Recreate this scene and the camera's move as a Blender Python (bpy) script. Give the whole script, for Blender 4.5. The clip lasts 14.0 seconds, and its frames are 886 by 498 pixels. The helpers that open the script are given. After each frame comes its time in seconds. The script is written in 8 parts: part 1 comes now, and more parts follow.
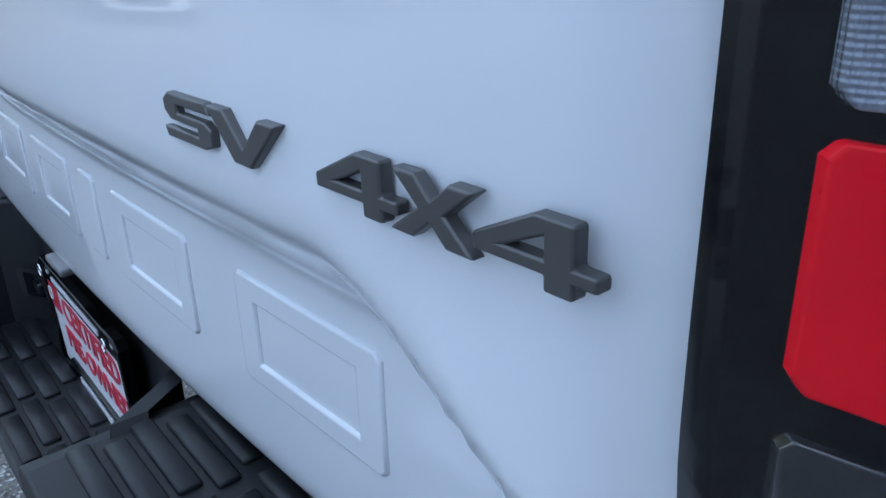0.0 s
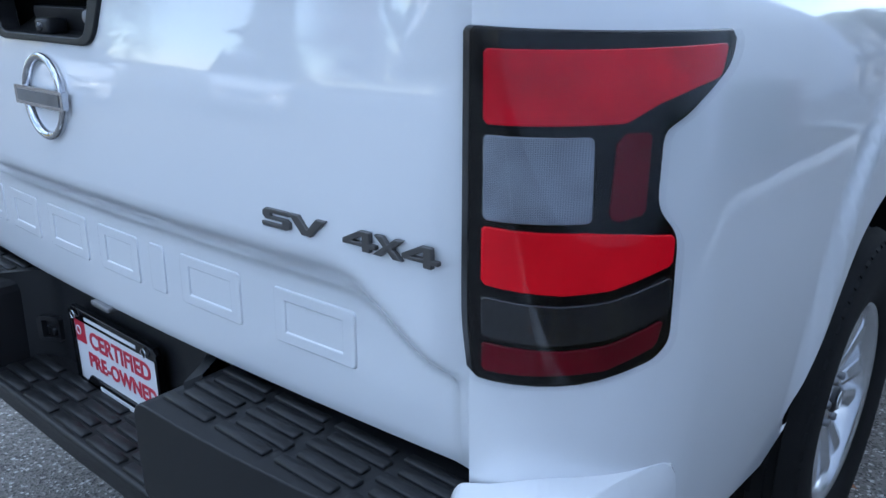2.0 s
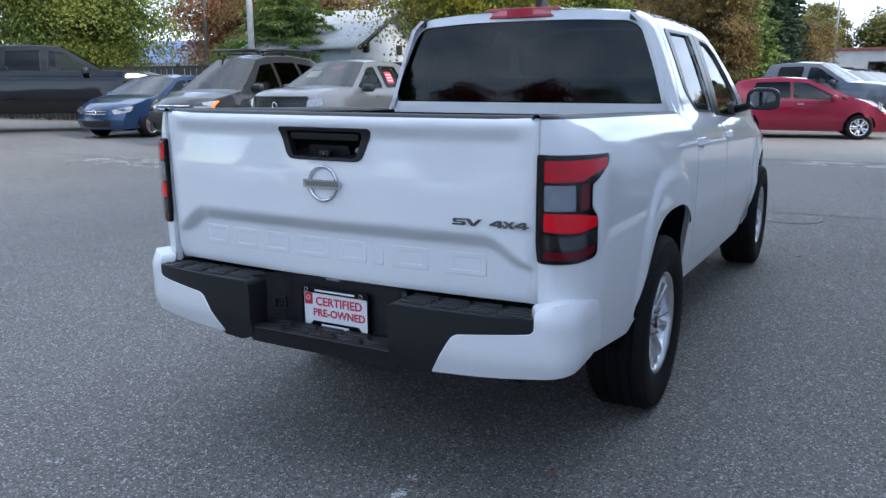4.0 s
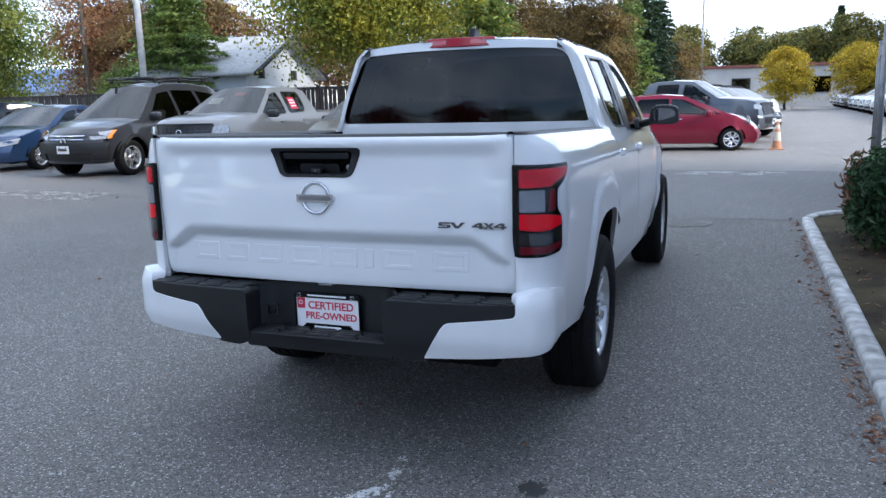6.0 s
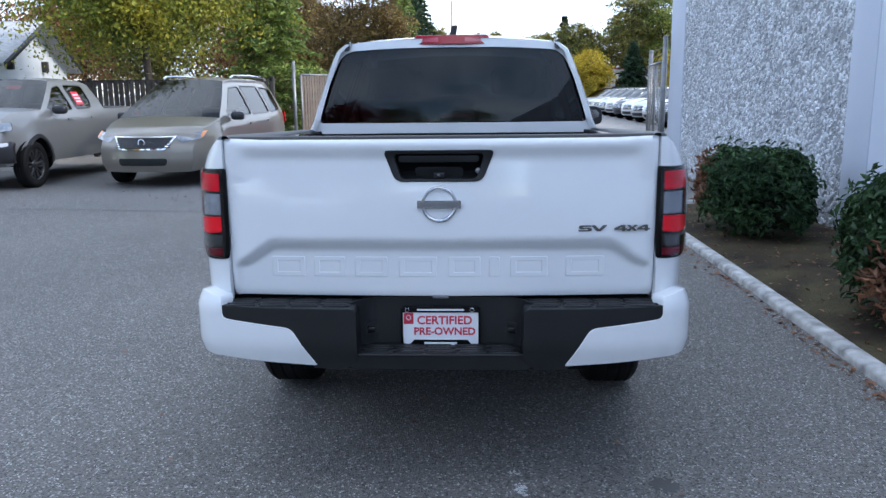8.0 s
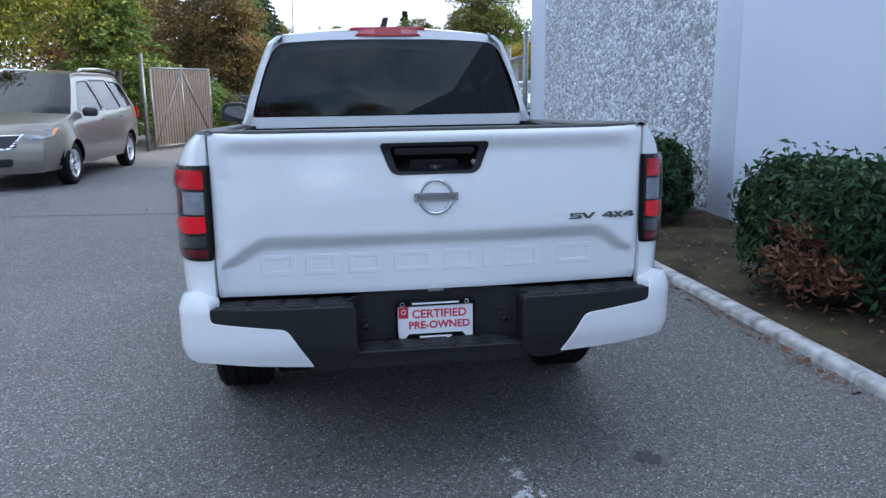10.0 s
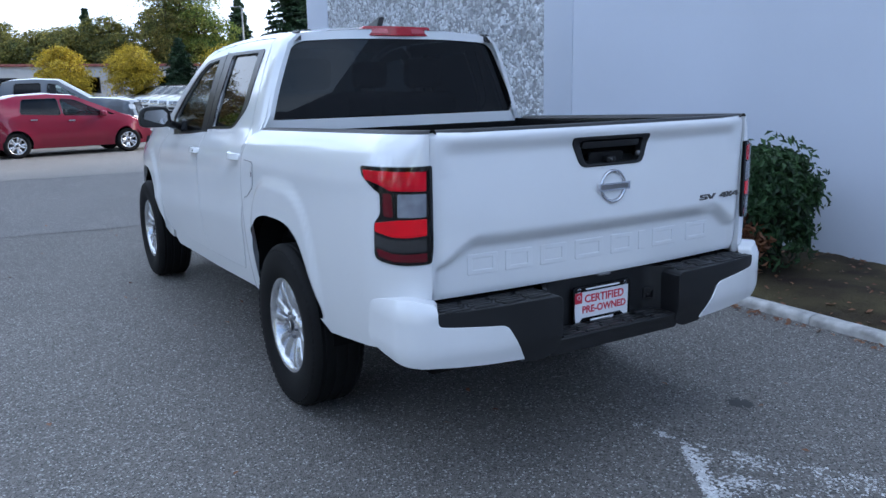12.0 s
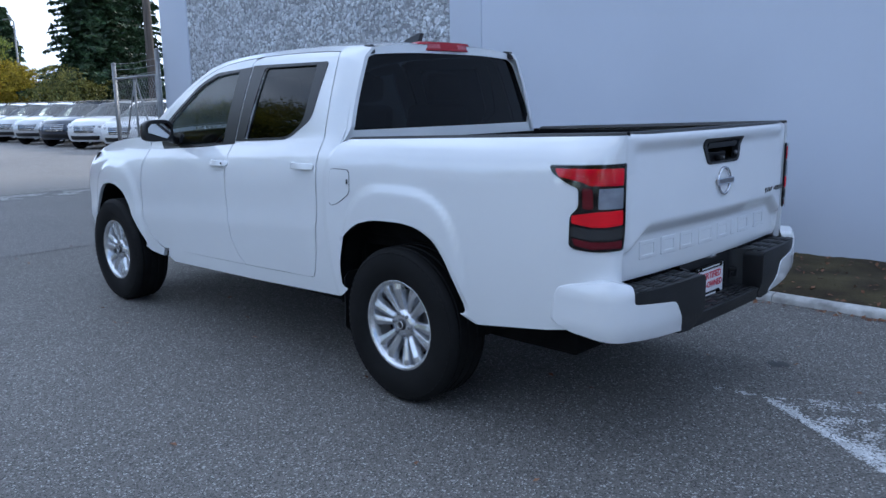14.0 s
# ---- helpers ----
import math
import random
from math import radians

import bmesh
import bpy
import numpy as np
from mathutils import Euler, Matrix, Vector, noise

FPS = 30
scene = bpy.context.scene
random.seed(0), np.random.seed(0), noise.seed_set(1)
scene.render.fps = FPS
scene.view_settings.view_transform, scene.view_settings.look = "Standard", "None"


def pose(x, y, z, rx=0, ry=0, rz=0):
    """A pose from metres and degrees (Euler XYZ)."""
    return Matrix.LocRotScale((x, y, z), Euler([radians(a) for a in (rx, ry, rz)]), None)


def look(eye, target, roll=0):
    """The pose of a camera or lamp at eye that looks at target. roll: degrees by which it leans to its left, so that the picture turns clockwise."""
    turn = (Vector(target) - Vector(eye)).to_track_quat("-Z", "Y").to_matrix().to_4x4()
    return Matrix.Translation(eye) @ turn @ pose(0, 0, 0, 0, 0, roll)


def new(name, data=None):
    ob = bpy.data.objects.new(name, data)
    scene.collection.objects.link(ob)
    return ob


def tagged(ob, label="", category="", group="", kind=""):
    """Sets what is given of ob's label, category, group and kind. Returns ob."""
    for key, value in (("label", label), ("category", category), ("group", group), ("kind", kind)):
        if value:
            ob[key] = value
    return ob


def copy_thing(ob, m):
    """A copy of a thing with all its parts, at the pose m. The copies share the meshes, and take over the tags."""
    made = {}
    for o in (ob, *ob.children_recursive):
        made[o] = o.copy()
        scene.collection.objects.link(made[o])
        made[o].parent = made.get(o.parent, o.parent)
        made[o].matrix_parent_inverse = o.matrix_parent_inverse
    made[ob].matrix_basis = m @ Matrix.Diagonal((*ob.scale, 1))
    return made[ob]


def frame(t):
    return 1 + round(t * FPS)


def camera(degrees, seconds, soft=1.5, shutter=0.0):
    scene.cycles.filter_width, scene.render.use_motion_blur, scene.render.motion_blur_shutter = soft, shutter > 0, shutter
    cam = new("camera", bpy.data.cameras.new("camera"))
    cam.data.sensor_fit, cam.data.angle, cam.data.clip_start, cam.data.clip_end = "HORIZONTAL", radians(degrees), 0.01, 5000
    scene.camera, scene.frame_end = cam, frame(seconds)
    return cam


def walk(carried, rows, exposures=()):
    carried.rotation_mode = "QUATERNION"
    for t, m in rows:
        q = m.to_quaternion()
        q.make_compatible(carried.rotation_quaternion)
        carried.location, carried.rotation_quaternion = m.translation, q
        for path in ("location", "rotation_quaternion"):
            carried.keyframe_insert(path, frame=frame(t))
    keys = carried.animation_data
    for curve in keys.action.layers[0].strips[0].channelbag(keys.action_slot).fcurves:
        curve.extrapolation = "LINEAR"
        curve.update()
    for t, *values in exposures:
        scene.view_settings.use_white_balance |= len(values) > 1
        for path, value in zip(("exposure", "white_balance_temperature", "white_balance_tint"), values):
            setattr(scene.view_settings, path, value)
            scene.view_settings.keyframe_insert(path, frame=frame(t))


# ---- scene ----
cam = camera(58.8, 14.0)
PATH = [
    (0, (-0.142, -0.872, 1.108), (0.764, 0.274, 0.457), -2.2),
    (0.5, (-0.145, -0.875, 1.113), (0.787, 0.246, 0.454), -1.6),
    (1, (-0.187, -0.916, 1.142), (0.801, 0.177, 0.517), -0.7),
    (1.5, (-0.296, -1.059, 1.209), (0.773, -0.011, 0.643), 0.1),
    (2, (-0.547, -1.230, 1.280), (0.604, -0.247, 0.761), -0.0),
    (2.2, (-0.690, -1.274, 1.301), (0.483, -0.313, 0.789), -0.5),
    (4.3, (-2.415, -1.782, 1.479), (-0.682, -0.867, 1.08), -0.2),
    (4.5, (-2.504, -1.844, 1.478), (-0.762, -0.941, 1.089), -0.2),
    (5, (-2.572, -1.872, 1.479), (-0.81, -1.003, 1.102), -0.5),
    (5.5, (-2.596, -1.834, 1.486), (-0.805, -1.026, 1.113), -0.9),
    (6, (-2.721, -1.546, 1.481), (-0.886, -0.845, 1.106), -1.5),
    (6.5, (-2.811, -1.192, 1.49), (-0.925, -0.645, 1.11), -1.8),
    (6.9, (-2.781, -0.866, 1.491), (-0.861, -0.46, 1.105), -1.8),
    (7, (-2.783, -0.777, 1.5), (-0.856, -0.409, 1.114), -1.7),
    (7.5, (-2.824, -0.367, 1.484), (-0.872, -0.165, 1.098), -1.1),
    (8, (-2.856, -0.117, 1.509), (-0.896, -0.034, 1.119), -0.6),
    (8.5, (-2.842, -0.077, 1.506), (-0.88, -0.075, 1.118), -0.4),
    (8.7, (-2.841, -0.068, 1.508), (-0.879, -0.095, 1.12), -0.4),
    (10.8, (-2.729, 1.116, 1.494), (-0.859, 0.538, 1.086), -0.8),
    (11, (-2.689, 1.322, 1.48), (-0.844, 0.664, 1.075), -0.8),
    (11.5, (-2.517, 1.765, 1.492), (-0.75, 0.925, 1.078), -0.9),
    (12, (-2.29, 2.142, 1.515), (-0.609, 1.14, 1.102), -1.1),
    (12.5, (-2.12, 2.58, 1.501), (-0.532, 1.435, 1.096), -1.2),
    (13, (-1.859, 2.893, 1.489), (-0.359, 1.63, 1.094), -1.2),
    (13.5, (-1.651, 3.195, 1.491), (-0.23, 1.841, 1.107), -1.1),
    (14, (-1.588, 3.495, 1.49), (-0.222, 2.082, 1.119), -0.9),
]
walk(cam, [(t, look(eye, target, roll)) for t, eye, target, roll in PATH], exposures=[(0, 1.66, 6100, 6), (1, 1.68, 6100, 6), (1.5, 1.82, 6150, 6), (2.0, 1.66, 6100, 6), (2.2, 1.62, 6150, 6), (4.4, 1.50, 6550, 9), (8, 1.56, 6450, 9), (11, 1.46, 6350, 9), (12.5, 1.22, 6100, 9), (14, 1.06, 6000, 9)])

# ---------------------------------------------------------------- light
SUN_ELEV, SUN_AZ = 30.0, 262.0          # degrees; azimuth of the sun counted from +x towards +y
world = bpy.data.worlds.new("sky")
scene.world = world
world.use_nodes = True
wn, wl = world.node_tree.nodes, world.node_tree.links
wn.clear()
w_out = wn.new("ShaderNodeOutputWorld")
w_bg = wn.new("ShaderNodeBackground")
w_sky = wn.new("ShaderNodeTexSky")
w_sky.sky_type, w_sky.sun_disc = "NISHITA", False
w_sky.sun_elevation, w_sky.sun_rotation = radians(SUN_ELEV), radians(90 - SUN_AZ)
w_sky.dust_density, w_sky.air_density, w_sky.ozone_density = 0.1, 0.8, 2.5
w_tc = wn.new("ShaderNodeTexCoord")
w_map = wn.new("ShaderNodeMapping")
w_map.inputs["Scale"].default_value = (1.0, 1.0, 3.2)
w_noise = wn.new("ShaderNodeTexNoise")
w_noise.inputs["Scale"].default_value = 1.9
w_noise.inputs["Detail"].default_value = 7
w_noise.inputs["Roughness"].default_value = 0.55
w_ramp = wn.new("ShaderNodeValToRGB")
w_ramp.color_ramp.elements[0].position, w_ramp.color_ramp.elements[0].color = 0.38, (0, 0, 0, 1)
w_ramp.color_ramp.elements[1].position, w_ramp.color_ramp.elements[1].color = 0.62, (1, 1, 1, 1)
w_mix = wn.new("ShaderNodeMix")
w_mix.data_type = "RGBA"
w_cloud = wn.new("ShaderNodeRGB")
w_cloud.outputs[0].default_value = (6.0, 7.0, 8.8, 1)
w_bg.inputs["Strength"].default_value = 0.12
wl.new(w_tc.outputs["Generated"], w_map.inputs["Vector"])
wl.new(w_map.outputs["Vector"], w_noise.inputs["Vector"])
w_xyz = wn.new("ShaderNodeVectorMath")
w_xyz.operation = "DOT_PRODUCT"
w_xyz.inputs[1].default_value = (0.95, -0.1, 0.0)
w_cover = wn.new("ShaderNodeMath")
w_cover.operation = "MULTIPLY_ADD"
w_cover.inputs[1].default_value = 0.07
wl.new(w_tc.outputs["Generated"], w_xyz.inputs[0])
wl.new(w_xyz.outputs["Value"], w_cover.inputs[0])
wl.new(w_noise.outputs["Fac"], w_cover.inputs[2])
wl.new(w_cover.outputs[0], w_ramp.inputs["Fac"])
wl.new(w_ramp.outputs["Color"], w_mix.inputs["Factor"])
wl.new(w_sky.outputs["Color"], w_mix.inputs["A"])
wl.new(w_cloud.outputs[0], w_mix.inputs["B"])
wl.new(w_mix.outputs["Result"], w_bg.inputs["Color"])
wl.new(w_bg.outputs[0], w_out.inputs["Surface"])

sun = new("sun", bpy.data.lights.new("sun", "SUN"))
sun.data.energy, sun.data.angle, sun.data.color = 1.4, radians(14.0), (1.0, 0.91, 0.80)
sun_way = Vector((math.cos(radians(SUN_AZ)) * math.cos(radians(SUN_ELEV)), math.sin(radians(SUN_AZ)) * math.cos(radians(SUN_ELEV)), math.sin(radians(SUN_ELEV))))
sun.matrix_world = look(sun_way * 60, (0, 0, 0))


# ---------------------------------------------------------------- materials
def rgb(c, k=1.0):
    return (min(c[0] * k, 1), min(c[1] * k, 1), min(c[2] * k, 1), 1)


def pmat(name, col, rough=0.5, metal=0.0, coat=0.0, var=0.12, scale=6.0, bump=0.0, bscale=90.0, col2=None, rvar=0.08, spec=0.5, island=0.0, obrand=0.0, dist=0.004, coat_rough=0.03, stretch=None):
    """A surface with large stains, fine grain, varied roughness and fine relief."""
    m = bpy.data.materials.new(name)
    m.use_nodes = True
    n, l = m.node_tree.nodes, m.node_tree.links
    b = n["Principled BSDF"]
    tc = n.new("ShaderNodeTexCoord")
    src = tc.outputs["Object"]
    if stretch:
        mp = n.new("ShaderNodeMapping")
        mp.inputs["Scale"].default_value = stretch
        l.new(src, mp.inputs["Vector"])
        src = mp.outputs["Vector"]
    big = n.new("ShaderNodeTexNoise")
    big.inputs["Scale"].default_value, big.inputs["Detail"].default_value = scale, 6
    fine = n.new("ShaderNodeTexNoise")
    fine.inputs["Scale"].default_value, fine.inputs["Detail"].default_value = bscale, 3
    l.new(src, big.inputs["Vector"])
    l.new(src, fine.inputs["Vector"])
    mix = n.new("ShaderNodeMix")
    mix.data_type = "RGBA"
    mix.inputs["A"].default_value = rgb(col, 1 - var)
    mix.inputs["B"].default_value = rgb(col2 or col, 1 + var)
    rampn = n.new("ShaderNodeMapRange")
    rampn.inputs["From Min"].default_value, rampn.inputs["From Max"].default_value = 0.3, 0.7
    l.new(big.outputs["Fac"], rampn.inputs["Value"])
    l.new(rampn.outputs["Result"], mix.inputs["Factor"])
    out = mix.outputs["Result"]
    if island or obrand:
        hs = n.new("ShaderNodeHueSaturation")
        if island:
            g = n.new("ShaderNodeNewGeometry")
            rnd = g.outputs["Random Per Island"]
        else:
            g = n.new("ShaderNodeObjectInfo")
            rnd = g.outputs["Random"]
        k = island or obrand
        mr = n.new("ShaderNodeMapRange")
        mr.inputs["To Min"].default_value, mr.inputs["To Max"].default_value = 1 - k, 1 + k
        l.new(rnd, mr.inputs["Value"])
        l.new(mr.outputs["Result"], hs.inputs["Value"])
        l.new(out, hs.inputs["Color"])
        out = hs.outputs["Color"]
    l.new(out, b.inputs["Base Color"])
    b.inputs["Metallic"].default_value = metal
    b.inputs["Specular IOR Level"].default_value = spec
    b.inputs["Coat Weight"].default_value = coat
    b.inputs["Coat Roughness"].default_value = coat_rough
    rr = n.new("ShaderNodeMapRange")
    rr.inputs["To Min"].default_value, rr.inputs["To Max"].default_value = max(rough - rvar, 0.02), min(rough + rvar, 1)
    l.new(fine.outputs["Fac"], rr.inputs["Value"])
    l.new(rr.outputs["Result"], b.inputs["Roughness"])
    if bump:
        bp = n.new("ShaderNodeBump")
        bp.inputs["Strength"].default_value, bp.inputs["Distance"].default_value = bump, dist
        l.new(fine.outputs["Fac"], bp.inputs["Height"])
        l.new(bp.outputs["Normal"], b.inputs["Normal"])
    return m


def paint(name, col, flake=0.0, rough=0.32, coat=1.0):
    return pmat(name, col, rough=rough, metal=flake, coat=coat, var=0.02, scale=2.0, rvar=0.03, bscale=400, spec=0.15)


def glass(name, tint, gloss_rough=0.0, ior=1.5):
    """A thin pane: what is behind it is tinted, and it mirrors by Fresnel's law."""
    m = bpy.data.materials.new(name)
    m.use_nodes = True
    n, l = m.node_tree.nodes, m.node_tree.links
    n.clear()
    o = n.new("ShaderNodeOutputMaterial")
    t = n.new("ShaderNodeBsdfTransparent")
    t.inputs["Color"].default_value = (*tint, 1)
    g = n.new("ShaderNodeBsdfGlossy")
    g.inputs["Roughness"].default_value = gloss_rough
    f0 = ((ior - 1) / (ior + 1)) ** 2
    w = n.new("ShaderNodeLayerWeight")
    p = n.new("ShaderNodeMath")
    p.operation = "POWER"
    p.inputs[1].default_value = 4.5
    w.inputs["Blend"].default_value = 0.5
    l.new(w.outputs["Facing"], p.inputs[0])
    f = n.new("ShaderNodeMath")
    f.operation = "MULTIPLY_ADD"
    f.inputs[1].default_value, f.inputs[2].default_value = 1 - f0, f0
    l.new(p.outputs[0], f.inputs[0])
    mx = n.new("ShaderNodeMixShader")
    l.new(f.outputs[0], mx.inputs[0])
    l.new(t.outputs[0], mx.inputs[1])
    l.new(g.outputs[0], mx.inputs[2])
    l.new(mx.outputs[0], o.inputs["Surface"])
    return m


def leafmat(name, col, col2, island=0.35, trans=0.35):
    """Leaves: two colours mixed from leaf to leaf, with light passing through them."""
    m = bpy.data.materials.new(name)
    m.use_nodes = True
    n, l = m.node_tree.nodes, m.node_tree.links
    b = n["Principled BSDF"]
    g = n.new("ShaderNodeNewGeometry")
    mix = n.new("ShaderNodeMix")
    mix.data_type = "RGBA"
    mix.inputs["A"].default_value, mix.inputs["B"].default_value = rgb(col), rgb(col2)
    tc = n.new("ShaderNodeTexCoord")
    ns = n.new("ShaderNodeTexNoise")
    ns.inputs["Scale"].default_value = 0.9
    l.new(tc.outputs["Object"], ns.inputs["Vector"])
    ad = n.new("ShaderNodeMath")
    ad.operation = "MULTIPLY_ADD"
    ad.inputs[1].default_value, ad.inputs[2].default_value = 0.36, -0.18
    l.new(g.outputs["Random Per Island"], ad.inputs[0])
    ad2 = n.new("ShaderNodeMath")
    ad2.operation = "ADD"
    mr0 = n.new("ShaderNodeMapRange")
    mr0.inputs["From Min"].default_value, mr0.inputs["From Max"].default_value = 0.32, 0.68
    l.new(ns.outputs["Fac"], mr0.inputs["Value"])
    l.new(ad.outputs[0], ad2.inputs[0])
    l.new(mr0.outputs["Result"], ad2.inputs[1])
    ad2.use_clamp = True
    l.new(ad2.outputs[0], mix.inputs["Factor"])
    hs = n.new("ShaderNodeHueSaturation")
    mr = n.new("ShaderNodeMapRange")
    mr.inputs["To Min"].default_value, mr.inputs["To Max"].default_value = 1 - island, 1 + island
    l.new(g.outputs["Random Per Island"], mr.inputs["Value"])
    l.new(mr.outputs["Result"], hs.inputs["Value"])
    l.new(mix.outputs["Result"], hs.inputs["Color"])
    l.new(hs.outputs["Color"], b.inputs["Base Color"])
    b.inputs["Roughness"].default_value = 0.5
    b.inputs["Specular IOR Level"].default_value = 0.35
    tr = n.new("ShaderNodeBsdfTranslucent")
    l.new(hs.outputs["Color"], tr.inputs["Color"])
    mx = n.new("ShaderNodeMixShader")
    mx.inputs[0].default_value = trans
    l.new(b.outputs[0], mx.inputs[1])
    l.new(tr.outputs[0], mx.inputs[2])
    l.new(mx.outputs[0], n["Material Output"].inputs["Surface"])
    return m


def asphalt(name, dark, light, grain=1.0, warm=(1, 1, 1)):
    """Worn asphalt: stone chips in binder, patches, drips and tyre marks."""
    m = bpy.data.materials.new(name)
    m.use_nodes = True
    n, l = m.node_tree.nodes, m.node_tree.links
    b = n["Principled BSDF"]
    tc = n.new("ShaderNodeTexCoord")

    def nz(s, d=4, r=0.6):
        x = n.new("ShaderNodeTexNoise")
        x.inputs["Scale"].default_value, x.inputs["Detail"].default_value, x.inputs["Roughness"].default_value = s, d, r
        l.new(tc.outputs["Object"], x.inputs["Vector"])
        return x
    patch, mid, chips = nz(0.35, 5), nz(3.0, 6), nz(150, 2)
    vor = n.new("ShaderNodeTexVoronoi")
    vor.inputs["Scale"].default_value = 140
    l.new(tc.outputs["Object"], vor.inputs["Vector"])

    def mixc(fac, a, c):
        x = n.new("ShaderNodeMix")
        x.data_type = "RGBA"
        l.new(fac, x.inputs["Factor"])
        for key, v in (("A", a), ("B", c)):
            if isinstance(v, tuple):
                x.inputs[key].default_value = rgb(v)
            else:
                l.new(v, x.inputs[key])
        return x.outputs["Result"]

    def rng(fac, lo, hi):
        x = n.new("ShaderNodeMapRange")
        x.inputs["From Min"].default_value, x.inputs["From Max"].default_value = lo, hi
        l.new(fac, x.inputs["Value"])
        return x.outputs["Result"]
    dk = tuple(dark * w for w in warm)
    lt = tuple(light * w for w in warm)
    base = mixc(rng(patch.outputs["Fac"], 0.35, 0.65), dk, lt)
    base = mixc(rng(mid.outputs["Fac"], 0.62, 0.82), base, tuple(light * 1.25 * w for w in warm))
    hsv = n.new("ShaderNodeSeparateColor")
    l.new(vor.outputs["Color"], hsv.inputs["Color"])
    stone = mixc(rng(hsv.outputs["Red"], 0.84, 0.97), base, tuple(min(light * 2.6 * w, 0.5) for w in warm))
    pale = n.new("ShaderNodeTexVoronoi")
    pale.inputs["Scale"].default_value = 42
    l.new(tc.outputs["Object"], pale.inputs["Vector"])
    speck = n.new("ShaderNodeSeparateColor")
    l.new(pale.outputs["Color"], speck.inputs["Color"])
    chip = n.new("ShaderNodeMath")
    chip.operation = "MULTIPLY"
    l.new(rng(speck.outputs["Blue"], 0.88, 0.93), chip.inputs[0])
    l.new(rng(pale.outputs["Distance"], 0.26, 0.16), chip.inputs[1])
    stone = mixc(chip.outputs[0], stone, tuple(min(light * 2.4 * w, 0.5) for w in warm))
    stone = mixc(rng(hsv.outputs["Green"], 0.45, 1.0), stone, tuple(dark * 0.35 * w for w in warm))
    l.new(stone, b.inputs["Base Color"])
    b.inputs["Roughness"].default_value = 0.72
    b.inputs["Specular IOR Level"].default_value = 0.4
    ma = n.new("ShaderNodeMath")
    ma.operation = "ADD"
    l.new(vor.outputs["Distance"], ma.inputs[0])
    l.new(chips.outputs["Fac"], ma.inputs[1])
    bp = n.new("ShaderNodeBump")
    bp.inputs["Strength"].default_value, bp.inputs["Distance"].default_value = 1.0 * grain, 0.007
    l.new(ma.outputs[0], bp.inputs["Height"])
    l.new(bp.outputs["Normal"], b.inputs["Normal"])
    return m


M_WHITE = paint("white_paint", (0.76, 0.77, 0.785))
M_WHITE.node_tree.nodes["Principled BSDF"].inputs["Coat IOR"].default_value = 1.7
M_BLACKPL = pmat("black_plastic", (0.011, 0.0115, 0.013), rough=0.46, spec=0.38, var=0.2, scale=5, bump=0.35, bscale=900, dist=0.0006)
M_TRIM = pmat("satin_black_trim", (0.012, 0.012, 0.014), rough=0.32, var=0.1, bscale=200)
M_GLOSSBLK = pmat("gloss_black", (0.003, 0.003, 0.0036), rough=0.12, spec=0.25, var=0.2, bscale=60, rvar=0.01)
M_LINER = pmat("dark_liner", (0.006, 0.006, 0.0065), rough=0.85, spec=0.1, var=0.3, scale=9, bump=0.4, bscale=300)
M_RUBBER = pmat("tyre_rubber", (0.0075, 0.0075, 0.008), spec=0.18, rough=0.72, var=0.25, scale=9, bump=0.25, bscale=250, dist=0.001)
M_ALLOY = pmat("alloy", (0.66, 0.67, 0.69), rough=0.24, metal=0.85, coat=0.4, var=0.06, scale=14, bscale=300)
M_DARKALLOY = pmat("dark_alloy", (0.05, 0.05, 0.055), rough=0.35, metal=0.6, var=0.1, bscale=300)
M_CHROME = pmat("chrome", (0.75, 0.76, 0.78), rough=0.08, metal=1.0, var=0.03, bscale=200, rvar=0.03)
M_EMBLEM = pmat("dull_chrome", (0.62, 0.63, 0.66), rough=0.16, metal=1.0, var=0.05, bscale=200, rvar=0.04)
M_BADGE = pmat("badge_grey", (0.115, 0.11, 0.107), rough=0.40, metal=0.55, var=0.05, bscale=700, rvar=0.05)
M_STEEL = pmat("dull_steel", (0.22, 0.22, 0.23), rough=0.5, metal=0.7, var=0.2, bscale=120)
M_REDLENS = pmat("red_lens", (0.86, 0.003, 0.016), spec=0.08, rough=0.30, coat=0.15, var=0.14, scale=9, bump=0.12, bscale=220, dist=0.001)
M_REDDEEP = pmat("deep_red_lens", (0.62, 0.004, 0.020), spec=0.1, rough=0.2, coat=0.25, var=0.25, scale=14, bump=0.2, bscale=160, dist=0.001)
M_BRAKE = pmat("brake_lamp_red", (0.34, 0.005, 0.016), spec=0.3, rough=0.2, coat=0.4, var=0.1, scale=9)
M_REDDARK = pmat("dark_red_lens", (0.12, 0.003, 0.010), spec=0.1, rough=0.2, coat=0.2, var=0.15, scale=18, bump=0.4, bscale=420, dist=0.001)
M_SMOKE = pmat("smoked_lens", (0.016, 0.017, 0.019), rough=0.07, coat=1.0, var=0.2, scale=10, bscale=80, rvar=0.03)
M_CLEAR = pmat("clear_ribbed_lens", (0.23, 0.25, 0.29), rough=0.2, metal=0.35, coat=1.0, var=0.25, scale=22, bump=0.15, bscale=300, dist=0.001)
